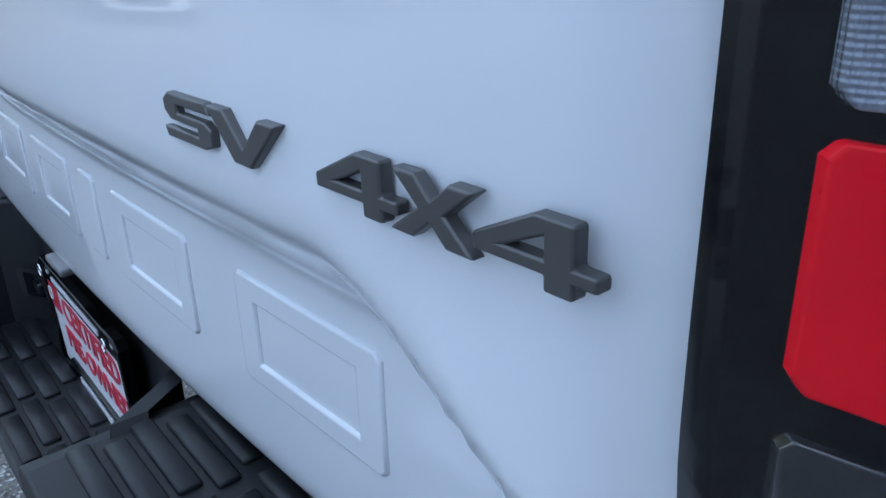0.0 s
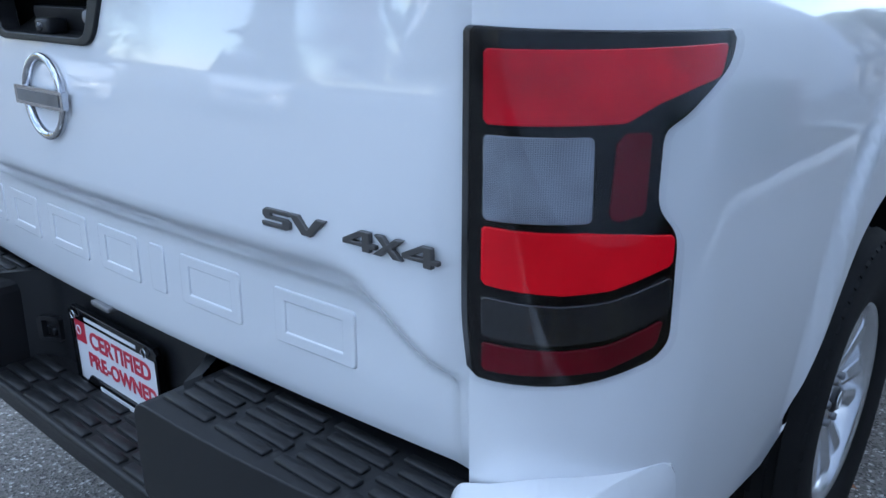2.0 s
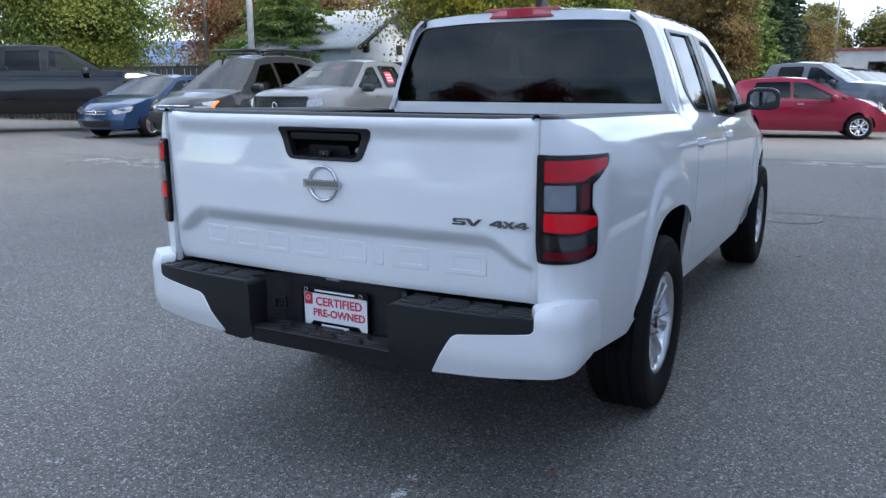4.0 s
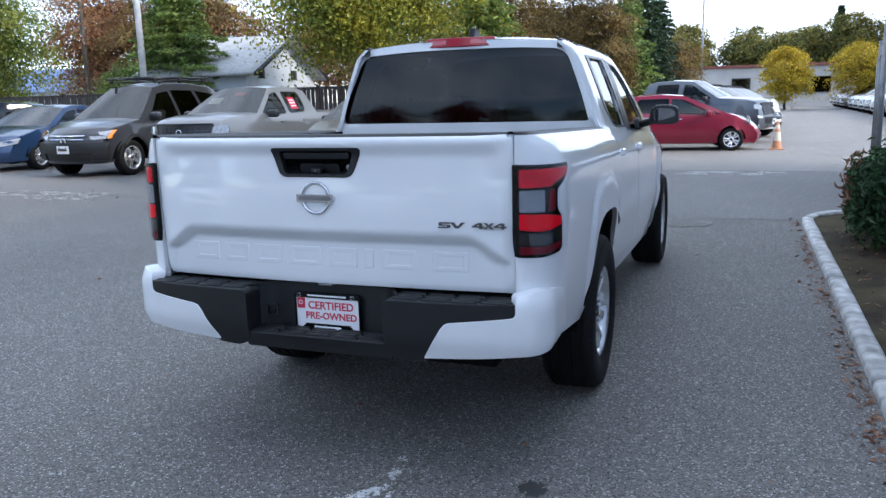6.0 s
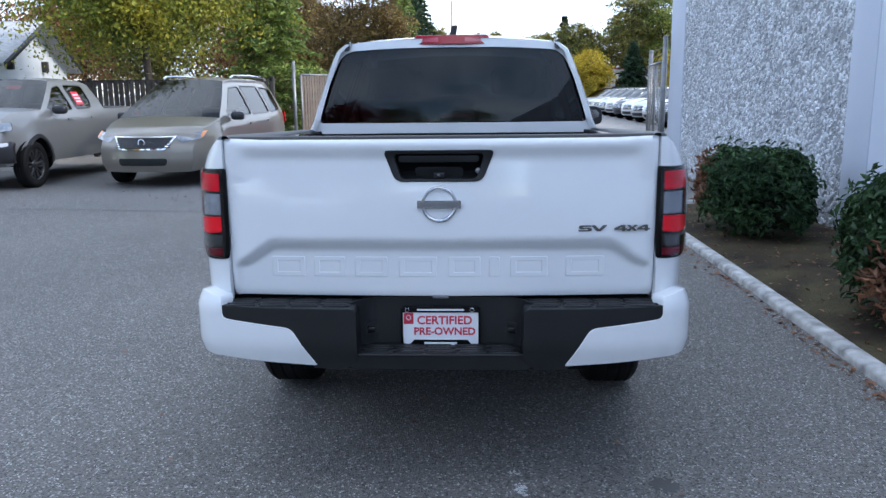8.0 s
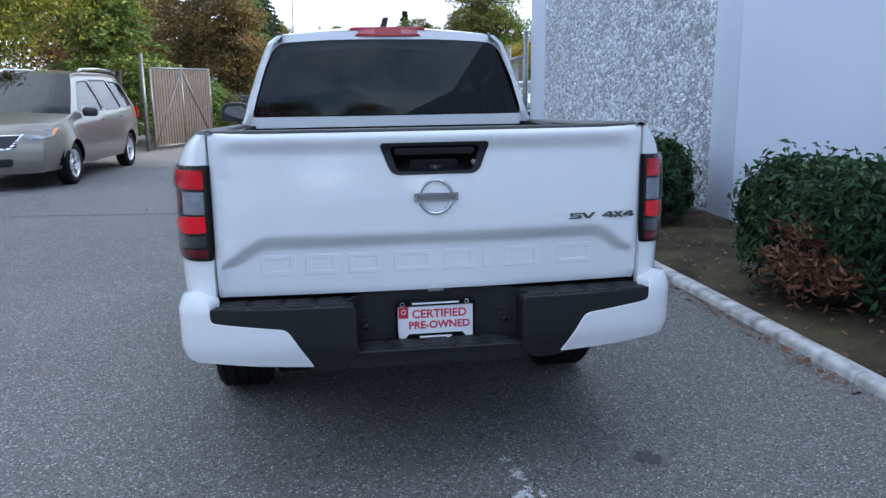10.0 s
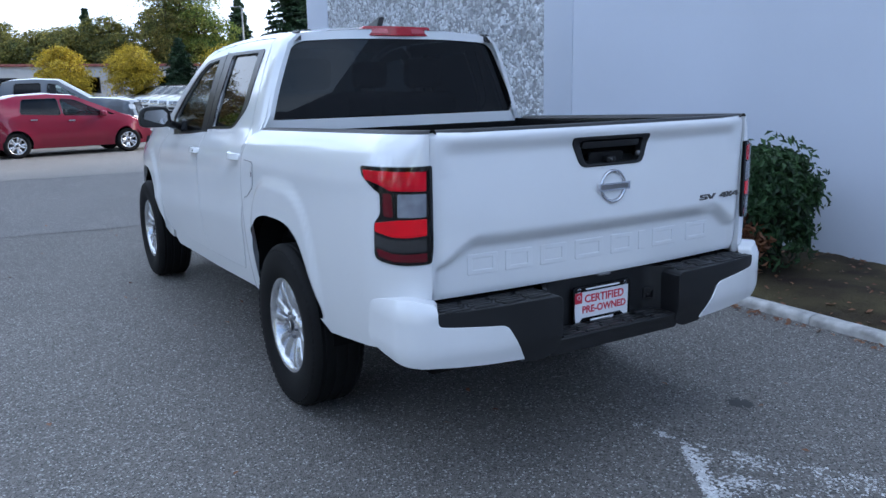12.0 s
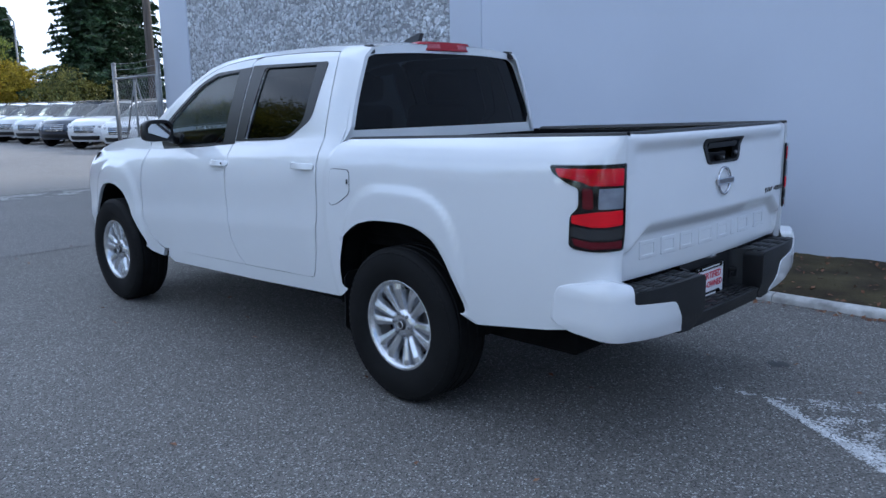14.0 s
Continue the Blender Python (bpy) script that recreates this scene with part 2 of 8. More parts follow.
# fine square prisms moulded into the clear lens
_n, _l = M_CLEAR.node_tree.nodes, M_CLEAR.node_tree.links
_tc = _n.new("ShaderNodeTexCoord")
_ad = _n.new("ShaderNodeMath")
_ad.operation = "ADD"
for _k, _way in enumerate(("Y", "Z")):
    _wv = _n.new("ShaderNodeTexWave")
    _wv.bands_direction = _way
    _wv.inputs["Scale"].default_value = 190
    _l.new(_tc.outputs["Object"], _wv.inputs["Vector"])
    _l.new(_wv.outputs["Fac"], _ad.inputs[_k])
_bp = _n.new("ShaderNodeBump")
_bp.inputs["Strength"].default_value, _bp.inputs["Distance"].default_value = 0.35, 0.001
_l.new(_ad.outputs[0], _bp.inputs["Height"])
_l.new(_bp.outputs["Normal"], _n["Principled BSDF"].inputs["Normal"])
M_MIRROR = pmat("mirror_glass", (0.42, 0.44, 0.47), rough=0.04, metal=1.0, var=0.02, bscale=200, rvar=0.01)
M_LAMPGLASS = pmat("headlamp_lens", (0.24, 0.25, 0.27), rough=0.10, metal=0.4, coat=1.0, var=0.3, scale=18, bscale=90)
M_AMBER = pmat("amber_lens", (0.75, 0.22, 0.02), rough=0.15, coat=1.0, bscale=200)
G_DARK = glass("privacy_glass", (0.035, 0.042, 0.05), 0.0, 1.45)
G_SIDE = glass("side_glass", (0.42, 0.47, 0.46))
G_FRONT = glass("windscreen_glass", (0.24, 0.27, 0.265))
G_COVER = glass("lamp_cover", (0.97, 0.97, 0.975), 0.0, 1.45)
M_SEAT = pmat("seat_fabric", (0.016, 0.016, 0.018), rough=0.85, var=0.2, bump=0.3, bscale=500)
M_PLATEW = pmat("plate_white", (0.78, 0.78, 0.80), rough=0.35, coat=0.4, var=0.03)
M_PLATERED = pmat("plate_red", (0.55, 0.02, 0.05), rough=0.4, var=0.05)


# ---------------------------------------------------------------- mesh helpers
from mathutils.geometry import delaunay_2d_cdt


def smooth(a, b, v):
    t = min(max((v - a) / (b - a), 0.0), 1.0)
    return t * t * (3 - 2 * t)


def table(pts, v):
    if v <= pts[0][0]:
        return pts[0][1]
    for (a, p), (b, q) in zip(pts, pts[1:]):
        if v <= b:
            t = (v - a) / (b - a)
            return p + (q - p) * t
    return pts[-1][1]


def spline(pts, v):
    """Smooth curve through a short table (Catmull-Rom, by segments)."""
    n = len(pts)
    if v <= pts[0][0]:
        return pts[0][1]
    if v >= pts[-1][0]:
        return pts[-1][1]
    for i in range(n - 1):
        if v <= pts[i + 1][0]:
            break
    x0, y0 = pts[i]
    x1, y1 = pts[i + 1]
    m0 = (y1 - pts[i - 1][1]) / (x1 - pts[i - 1][0]) if i > 0 else (y1 - y0) / (x1 - x0)
    m1 = (pts[i + 2][1] - y0) / (pts[i + 2][0] - x0) if i < n - 2 else (y1 - y0) / (x1 - x0)
    h = x1 - x0
    t = (v - x0) / h
    return (2 * t ** 3 - 3 * t * t + 1) * y0 + (t ** 3 - 2 * t * t + t) * h * m0 + (3 * t * t - 2 * t ** 3) * y1 + (t ** 3 - t * t) * h * m1


def inside(p, poly):
    x, y = p
    c = False
    j = len(poly) - 1
    for i in range(len(poly)):
        xi, yi = poly[i]
        xj, yj = poly[j]
        if (yi > y) != (yj > y) and x < (xj - xi) * (y - yi) / (yj - yi) + xi:
            c = not c
        j = i
    return c


def rounded(poly, r, seg=4):
    """The polygon with its corners rounded by r (one radius, or one for each corner)."""
    out = []
    n = len(poly)
    for i, p in enumerate(poly):
        ri = r[i] if isinstance(r, (list, tuple)) else r
        p = Vector(p)
        a, b = Vector(poly[i - 1]) - p, Vector(poly[(i + 1) % n]) - p
        k = min(ri, a.length * 0.45, b.length * 0.45)
        if k < 1e-4:
            out.append(tuple(p))
            continue
        a, b = p + a.normalized() * k, p + b.normalized() * k
        for s in range(seg + 1):
            t = s / seg
            out.append(tuple(a * (1 - t) ** 2 + p * 2 * t * (1 - t) + b * t * t))
    return out


def dense(poly, step):
    out = []
    for i, p in enumerate(poly):
        q = poly[(i + 1) % len(poly)]
        d = math.hypot(q[0] - p[0], q[1] - p[1])
        if d < 1e-5:
            continue
        k = max(1, int(math.ceil(d / step)))
        out += [(p[0] + (q[0] - p[0]) * j / k, p[1] + (q[1] - p[1]) * j / k) for j in range(k)]
    return out


def near_edge(p, poly, d):
    px, py = p
    for i in range(len(poly)):
        ax, ay = poly[i - 1]
        bx, by = poly[i]
        dx, dy = bx - ax, by - ay
        ll = dx * dx + dy * dy
        t = 0 if ll < 1e-12 else min(max(((px - ax) * dx + (py - ay) * dy) / ll, 0), 1)
        if (px - ax - t * dx) ** 2 + (py - ay - t * dy) ** 2 < d * d:
            return True
    return False


def panel(outline, fn, out, holes=(), step=0.06, rim=None, back=False):
    """A curved sheet: the outline, less its holes, filled with an even grid and laid on the surface fn(u, v); out: the side that
    it faces; rim: the way, in metres, by which its edges turn back; back: closed behind."""
    o = dense(outline, step)
    hs = [dense(h, step) for h in holes]
    pts, edges = [], []
    for loop in (o, *hs):
        s = len(pts)
        pts += loop
        edges += [(s + i, s + (i + 1) % len(loop)) for i in range(len(loop))]
    nb = len(pts)
    us, vs = [p[0] for p in o], [p[1] for p in o]
    nu, nv = int((max(us) - min(us)) / step), int((max(vs) - min(vs)) / step)
    for i in range(1, nu + 1):
        for j in range(1, nv + 1):
            p = (min(us) + i * (max(us) - min(us)) / (nu + 1), min(vs) + j * (max(vs) - min(vs)) / (nv + 1))
            if inside(p, o) and not any(inside(p, h) for h in hs) and not any(near_edge(p, lp, step * 0.45) for lp in (o, *hs)):
                pts.append(p)
    v2, _, f2, *_ = delaunay_2d_cdt([Vector(p) for p in pts], edges, [], 0, 1e-6)
    bm = bmesh.new()
    vv = [bm.verts.new(fn(p[0], p[1])) for p in v2]
    way = Vector(out)
    for f in f2:
        c = sum((Vector(v2[i]) for i in f), Vector((0, 0))) / len(f)
        if not inside(c, o) or any(inside(c, h) for h in hs):
            continue
        if len(f) == 3 and max(f) < nb and abs((Vector(v2[f[1]]) - Vector(v2[f[0]])).cross(Vector(v2[f[2]]) - Vector(v2[f[0]]))) < 0.05 * step * step:
            continue
        try:
            bm.faces.new([vv[i] for i in f])
        except ValueError:
            pass
    loose = [v for v in bm.verts if not v.link_faces]
    bmesh.ops.delete(bm, geom=loose, context="VERTS")
    bm.normal_update()
    if sum((f.normal * f.calc_area() for f in bm.faces), Vector()).dot(way) < 0:
        bmesh.ops.reverse_faces(bm, faces=bm.faces[:])
    for f in bm.faces:
        f.smooth = True
    if rim is not None:
        rim = Vector(rim)
        top = bm.faces[:]
        be = [e for e in bm.edges if len(e.link_faces) == 1]
        made = {}
        for e in be:
            for v in e.verts:
                if v not in made:
                    made[v] = bm.verts.new(v.co + rim)
        for e in be:
            lp = e.link_loops[0]
            a, b = lp.vert, lp.link_loop_next.vert
            f = bm.faces.new((b, a, made[a], made[b]))
            f.smooth = False
        for e in be:
            e.smooth = False
        if back:
            bk = {}
            for f in top:
                for v in f.verts:
                    if v not in bk:
                        bk[v] = made.get(v) or bm.verts.new(v.co + rim)
            for f in top:
                bm.faces.new([bk[v] for v in reversed(f.verts)])
    bm.normal_update()
    return bm


def box(x0, x1, y0, y1, z0, z1, bev=0.0, seg=2):
    bm = bmesh.new()
    bmesh.ops.create_cube(bm, size=1)
    for v in bm.verts:
        v.co = Vector(((x0 + x1) / 2 + v.co.x * (x1 - x0), (y0 + y1) / 2 + v.co.y * (y1 - y0), (z0 + z1) / 2 + v.co.z * (z1 - z0)))
    if bev:
        bmesh.ops.bevel(bm, geom=bm.edges[:], offset=bev, segments=seg, affect="EDGES", profile=0.5)
        for f in bm.faces:
            f.smooth = True
    return bm


def lathe(prof, seg=48, axis="y", close=False):
    """Turns a profile of (radius, along) round an axis."""
    bm = bmesh.new()
    rings = []
    for r, a in prof:
        ring = []
        for i in range(seg):
            t = 2 * math.pi * i / seg
            c, s = r * math.cos(t), r * math.sin(t)
            ring.append(bm.verts.new({"y": (c, a, s), "z": (c, s, a), "x": (a, c, s)}[axis]))
        rings.append(ring)
    for p, q in zip(rings, rings[1:]):
        for i in range(seg):
            f = bm.faces.new((p[i], p[(i + 1) % seg], q[(i + 1) % seg], q[i]))
            f.smooth = True
    if close:
        bm.faces.new(rings[0])
        bm.faces.new(rings[-1])
    bmesh.ops.recalc_face_normals(bm, faces=bm.faces[:])
    return bm


def tube(path, r, seg=8, r2=None):
    """A round bar along a path of points, tapering from r to r2."""
    bm = bmesh.new()
    pts = [Vector(p) for p in path]
    rings = []
    for i, p in enumerate(pts):
        d = (pts[min(i + 1, len(pts) - 1)] - pts[max(i - 1, 0)]).normalized()
        a = d.orthogonal().normalized() if i == 0 else (a - d * a.dot(d)).normalized()
        b = d.cross(a)
        rr = r if r2 is None else r + (r2 - r) * i / (len(pts) - 1)
        rings.append([bm.verts.new(p + (a * math.cos(2 * math.pi * k / seg) + b * math.sin(2 * math.pi * k / seg)) * rr) for k in range(seg)])
    for p, q in zip(rings, rings[1:]):
        for k in range(seg):
            f = bm.faces.new((p[k], p[(k + 1) % seg], q[(k + 1) % seg], q[k]))
            f.smooth = True
    bm.faces.new(rings[0][::-1])
    bm.faces.new(rings[-1])
    bmesh.ops.recalc_face_normals(bm, faces=bm.faces[:])
    return bm


def grid(fn, nu, nv, out=None):
    bm = bmesh.new()
    vs = [[bm.verts.new(fn(i / nu, j / nv)) for j in range(nv + 1)] for i in range(nu + 1)]
    for i in range(nu):
        for j in range(nv):
            f = bm.faces.new((vs[i][j], vs[i + 1][j], vs[i + 1][j + 1], vs[i][j + 1]))
            f.smooth = True
    bm.normal_update()
    if out is not None and sum((f.normal * f.calc_area() for f in bm.faces), Vector()).dot(Vector(out)) < 0:
        bmesh.ops.reverse_faces(bm, faces=bm.faces[:])
    return bm


def prism(poly, fn, depth, chamfer=0.0):
    """A flat letter or plate: the outline raised by depth, with a chamfered edge; fn(u, v, h) gives the place."""
    bm = bmesh.new()
    n = len(poly)
    low = [bm.verts.new(fn(u, v, 0)) for u, v in poly]
    mid = [bm.verts.new(fn(u, v, depth - chamfer)) for u, v in poly]
    if chamfer:
        ins = []
        for i, p in enumerate(poly):
            p = Vector(p)
            a, b = (Vector(poly[i - 1]) - p).normalized(), (Vector(poly[(i + 1) % n]) - p).normalized()
            na, nb = Vector((a.y, -a.x)), Vector((-b.y, b.x))
            h = (na + nb)
            h = h / max(h.length_squared / 2, 0.25)
            ins.append(tuple(p - h * chamfer))
        area = sum(poly[i - 1][0] * poly[i][1] - poly[i][0] * poly[i - 1][1] for i in range(n))
        if area < 0:
            ins = [(2 * p[0] - q[0], 2 * p[1] - q[1]) for p, q in zip(poly, ins)]
        top = [bm.verts.new(fn(u, v, depth)) for u, v in ins]
    else:
        top = mid
    for a, b in ((low, mid), (mid, top)):
        if a is b:
            continue
        for i in range(n):
            bm.faces.new((a[i], a[(i + 1) % n], b[(i + 1) % n], b[i]))
    bm.faces.new(top)
    bmesh.ops.recalc_face_normals(bm, faces=bm.faces[:])
    return bm


def merge(*bms):
    """Joins the shells of ONE part."""
    me = bpy.data.meshes.new("tmp")
    base = bmesh.new()
    for b in bms:
        b.to_mesh(me)
        base.from_mesh(me)
        b.free()
    bpy.data.meshes.remove(me)
    return base


def mirror_y(bm):
    for v in bm.verts:
        v.co.y = -v.co.y
    bmesh.ops.reverse_faces(bm, faces=bm.faces[:])
    return bm


def shift(bm, m):
    bm.transform(m)
    return bm


def meshed(bm, name, material):
    me = bpy.data.meshes.new(name)
    bm.to_mesh(me)
    bm.free()
    me.materials.append(material)
    return me


def part(name, bm, material, parent, label="", bevel=0.0):
    ob = new(name, bm if isinstance(bm, bpy.types.Mesh) else meshed(bm, name, material))
    ob.parent = parent
    if label:
        ob["label"] = label
    if bevel:
        md = ob.modifiers.new("edge", "BEVEL")
        md.width, md.segments, md.limit_method, md.angle_limit = bevel, 3, "ANGLE", radians(50)
        md.harden_normals = True
    return ob


def thing(name, label, category, group="", m=None):
    ob = new(name)
    ob.empty_display_size = 0.2
    if m is not None:
        ob.matrix_basis = m
    return tagged(ob, label, category, group)


def solid(name, bm, material, label, category, group="", kind="", bevel=0.0):
    ob = new(name, meshed(bm, name, material))
    if bevel:
        md = ob.modifiers.new("edge", "BEVEL")
        md.width, md.segments, md.limit_method, md.angle_limit = bevel, 2, "ANGLE", radians(50)
    return tagged(ob, label, category, group, kind)


# ---------------------------------------------------------------- the white pickup truck
CY = 0.0155                              # the truck's middle line
truck = thing("pickup_truck", "white crew-cab pickup truck parked on the asphalt", "pickup truck", m=pose(0, CY, 0))
X0, AX = 0.014, 0.26
LARC = 0.312
TG_HALF = 0.7925


def zrail(x):
    return 1.348 - 0.030 * x


BED_PROFILE = ((0, 0.858), (0.012, 0.874), (0.035, 0.896), (0.075, 0.919), (0.13, 0.935), (0.20, 0.942), (0.36, 0.944), (0.52, 0.941), (0.68, 0.930), (0.82, 0.912), (0.95, 0.887))
REAR_ARCH, FRONT_ARCH = (1.185, 0.425), (4.385, 0.41)


def bed_width(x, z):
    y = spline(BED_PROFILE, zrail(x) - z)
    u = (abs((x - 1.17) / 0.425) ** 3.2 + abs((z - 0.43) / 0.635) ** 3.2) ** (1 / 3.2)
    return y + 0.016 * smooth(1.05, 0.992, u) * smooth(0.50, 0.72, z)


def bed_s(x):
    return LARC + x - X0 - AX if x > X0 + AX else LARC * math.acos(min(max(1 - (x - X0) / AX, 0), 1)) / (math.pi / 2)


def bed_at(s, z, off=0.0, sg=1):
    """The bed's outer side: s runs from the tailgate's gap round the rear corner and forwards."""
    if s < LARC:
        th = max(s, 0) / LARC * math.pi / 2
        x = X0 + AX * (1 - math.cos(th))
        w = bed_width(x, z)
        y = w - (w - 0.7995) * (1 - math.sin(th))
        nx, ny = -(w - 0.7995) * math.cos(th), AX * math.sin(th)
        nx, ny = nx / math.hypot(nx, ny), ny / math.hypot(nx, ny)
    else:
        x = X0 + AX + s - LARC
        y = bed_width(x, z)
        nx, ny = 0, 1
    x += 0.02 * max(0, 1.0 - z) * (1 - smooth(0, 0.3, x))
    return Vector((x + nx * off, sg * (y + ny * off), z))


rail_pts = [(bed_s(0.012 + 1.56 * i / 30), zrail(0.012 + 1.56 * i / 30)) for i in range(31)]
bed_nose = [(1.615, 1.285), (1.66, 1.252), (1.692, 1.20), (1.708, 1.14), (1.718, 1.02), (1.716, 0.86), (1.70, 0.66), (1.668, 0.475), (1.655, 0.47)]
rear_opening = rounded([(1.640, 0.52), (1.632, 0.67), (1.584, 0.80), (1.466, 0.885), (1.33, 0.916), (1.13, 0.921), (1.0, 0.908), (0.887, 0.857), (0.828, 0.785), (0.762, 0.665), (0.715, 0.527)], 0.05, 3)
bed_outline = rail_pts + [(bed_s(x), z) for x, z in bed_nose + rear_opening] + [(bed_s(0.68), 0.494), (bed_s(0.30), 0.545), (0.0, 0.62)]
for sg in (1, -1):
    part("bed_side", panel(bed_outline, lambda s, z: bed_at(s, z, 0, sg), (0, sg, 0), step=0.024, rim=(0.03, -0.004 * sg, 0)), M_WHITE, truck)
    # rail cap
    cap = grid(lambda u, v: Vector((0.014 + 1.60 * u, sg * (0.770 + (min(0.862, bed_at(bed_s(max(1.655 * u, 0.013)), zrail(0)).y + 0.002) - 0.770) * v), zrail(1.655 * u) + 0.013 - 0.016 * abs(2 * v - 1) ** 4)), 40, 8, (0, 0, 1))
    part("rail_cap", cap, M_BLACKPL, truck, "black plastic rail cap")
    part("bed_inner_wall", box(0.085, 1.64, *sorted((sg * 0.74, sg * 0.775)), 0.80, 1.30, 0.006), M_LINER, truck)
    # wheel housing
    hood = grid(lambda u, v: Vector((REAR_ARCH[0] + 0.49 * math.copysign(abs(math.cos(math.pi * u)) ** 0.7, math.cos(math.pi * u)), sg * (0.55 + 0.345 * v), REAR_ARCH[1] + 0.515 * math.sin(math.pi * u) ** 0.7)), 20, 2, (0, 0, -1))
    part("wheel_housing", hood, M_LINER, truck)
    hood = grid(lambda u, v: Vector((FRONT_ARCH[0] + (0.47) * math.cos(math.pi * u), sg * (0.50 + 0.37 * v), FRONT_ARCH[1] + 0.50 * math.sin(math.pi * u))), 20, 2, (0, 0, -1))
    part("wheel_housing", hood, M_LINER, truck)
    part("mud_flap", panel(rounded([(0.69, 0.27), (0.90, 0.27), (0.90, 0.60), (0.69, 0.60)], 0.03), lambda y, z: Vector((1.635 + 0.03 * (0.6 - z), sg * y, z)), (-1, 0, 0), step=0.1, rim=(0.008, 0, 0), back=True), M_BLACKPL, truck, "black rubber mud flap")
part("bed_floor", box(0.085, 1.65, -0.75, 0.75, 0.74, 0.80, 0.004), M_LINER, truck)
part("bed_front_wall", box(1.615, 1.65, -0.77, 0.77, 0.5, 1.285, 0.006), M_LINER, truck)

# fuel door on the driver's side
fuel = rounded([(bed_s(1.518), 1.154), (bed_s(1.675), 1.154), (bed_s(1.690), 1.10), (bed_s(1.690), 0.955), (bed_s(1.62), 0.972), (bed_s(1.518), 1.03)], 0.03)
gap = panel(fuel, lambda s, z: bed_at(s, z, 0.0012, 1), (0, 1, 0), step=0.05)
fuel_gap = part("fuel_door_gap", gap, M_LINER, truck)
fc = (sum(p[0] for p in fuel) / len(fuel), sum(p[1] for p in fuel) / len(fuel))
fuel_in = [(fc[0] + (p[0] - fc[0]) * 0.965, fc[1] + (p[1] - fc[1]) * 0.97) for p in fuel]
fuel_door = part("fuel_door", panel(fuel_in, lambda s, z: bed_at(s, z, 0.003, 1), (0, 1, 0), step=0.05, rim=(0, -0.003, 0)), M_WHITE, truck)
part("finger_notch", panel(rounded([(bed_s(1.527), 1.106), (bed_s(1.541), 1.106), (bed_s(1.541), 1.076), (bed_s(1.527), 1.076)], 0.006), lambda s, z: bed_at(s, z, 0.0055, 1), (0, 1, 0), step=0.02), M_TRIM, fuel_door)


# ---- tailgate
def tg_drop(y):
    return 0.085 * smooth(0.61, 0.78, abs(y))


TG_PROFILE = ((0.755, 0.026), (0.765, 0.021), (0.80, 0.019), (0.87, 0.019), (0.920, 0.020), (0.934, 0.018), (0.948, 0.006), (0.976, -0.015), (0.985, -0.0185), (1.005, -0.0185), (1.06, -0.0165), (1.15, -0.012), (1.24, -0.004), (1.270, -0.001), (1.282, -0.003), (1.316, -0.020), (1.328, -0.0205), (1.338, -0.018), (1.347, -0.008), (1.352, 0.006))


def tg_x(y, z):
    a = abs(y)
    zz = z + tg_drop(y) * smooth(1.08, 0.99, z) * smooth(0.80, 0.9, z)
    x = spline(TG_PROFILE, zz)
    flat = spline(((0.755, 0.020), (0.80, 0.004), (1.0, -0.006), (1.2, -0.010), (1.32, -0.013), (1.345, -0.008), (1.352, 0.006)), z)
    k = smooth(0.675, 0.77, a) if z > 1.2 else smooth(0.75, 0.787, a)
    x = x * (1 - k) + flat * k
    return x + 0.034 * (y / 0.79) ** 2 - 0.004 + 0.006 * smooth(0.783, 0.7925, a)


def tg_at(y, z, off=0.0):
    return Vector((tg_x(y, z) - off, y, z))


tailgate = new("tailgate")
tailgate.parent = truck
handle_hole = rounded([(-0.203, 1.307), (0.203, 1.307), (0.158, 1.192), (-0.158, 1.192)], [0.022, 0.022, 0.03, 0.03], 5)
tg_outline = rounded([(-TG_HALF, 0.757), (TG_HALF, 0.757), (TG_HALF, 1.350), (-TG_HALF, 1.350)], 0.008, 3)
part("panel", panel(tg_outline, tg_at, (-1, 0, 0), holes=[handle_hole], step=0.0105, rim=(0.035, 0, 0)), M_WHITE, tailgate)
part("gate_back", box(0.055, 0.075, -0.76, 0.76, 0.78, 1.34), M_LINER, tailgate)
cap = grid(lambda u, v: Vector((tg_x(-0.78 + 1.56 * u, 1.34) + 0.010 + 0.060 * v, -0.78 + 1.56 * u, 1.358 - 0.012 * abs(2 * v - 1) ** 4)), 24, 8, (0, 0, 1))
part("top_cap", cap, M_BLACKPL, tailgate, "black plastic top cap")
# release handle
bezel_in = rounded([(-0.165, 1.293), (0.165, 1.293), (0.137, 1.203), (-0.137, 1.203)], 0.02, 4)
part("handle_bezel", panel(handle_hole, lambda y, z: tg_at(y, z, 0.006), (-1, 0, 0), holes=[bezel_in], step=0.03, rim=(0.03, 0, 0)), M_BLACKPL, tailgate, "black plastic handle bezel", bevel=0.003)
cup = grid(lambda u, v: Vector((0.006 + 0.062 * math.sin(math.pi * v) ** 0.7, -0.168 + 0.336 * u, 1.2 + 0.096 * v)), 10, 10, (-1, 0, 0))
part("handle_cup", cup, M_BLACKPL, tailgate)
part("handle_bar", panel(rounded([(-0.15, 1.287), (0.15, 1.287), (0.145, 1.262), (-0.145, 1.262)], 0.006), lambda y, z: Vector((-0.010 + 0.2 * (1.287 - z), y, z)), (-1, 0, 0), step=0.05, rim=(0.02, 0, 0), back=True), M_BLACKPL, tailgate, bevel=0.003)
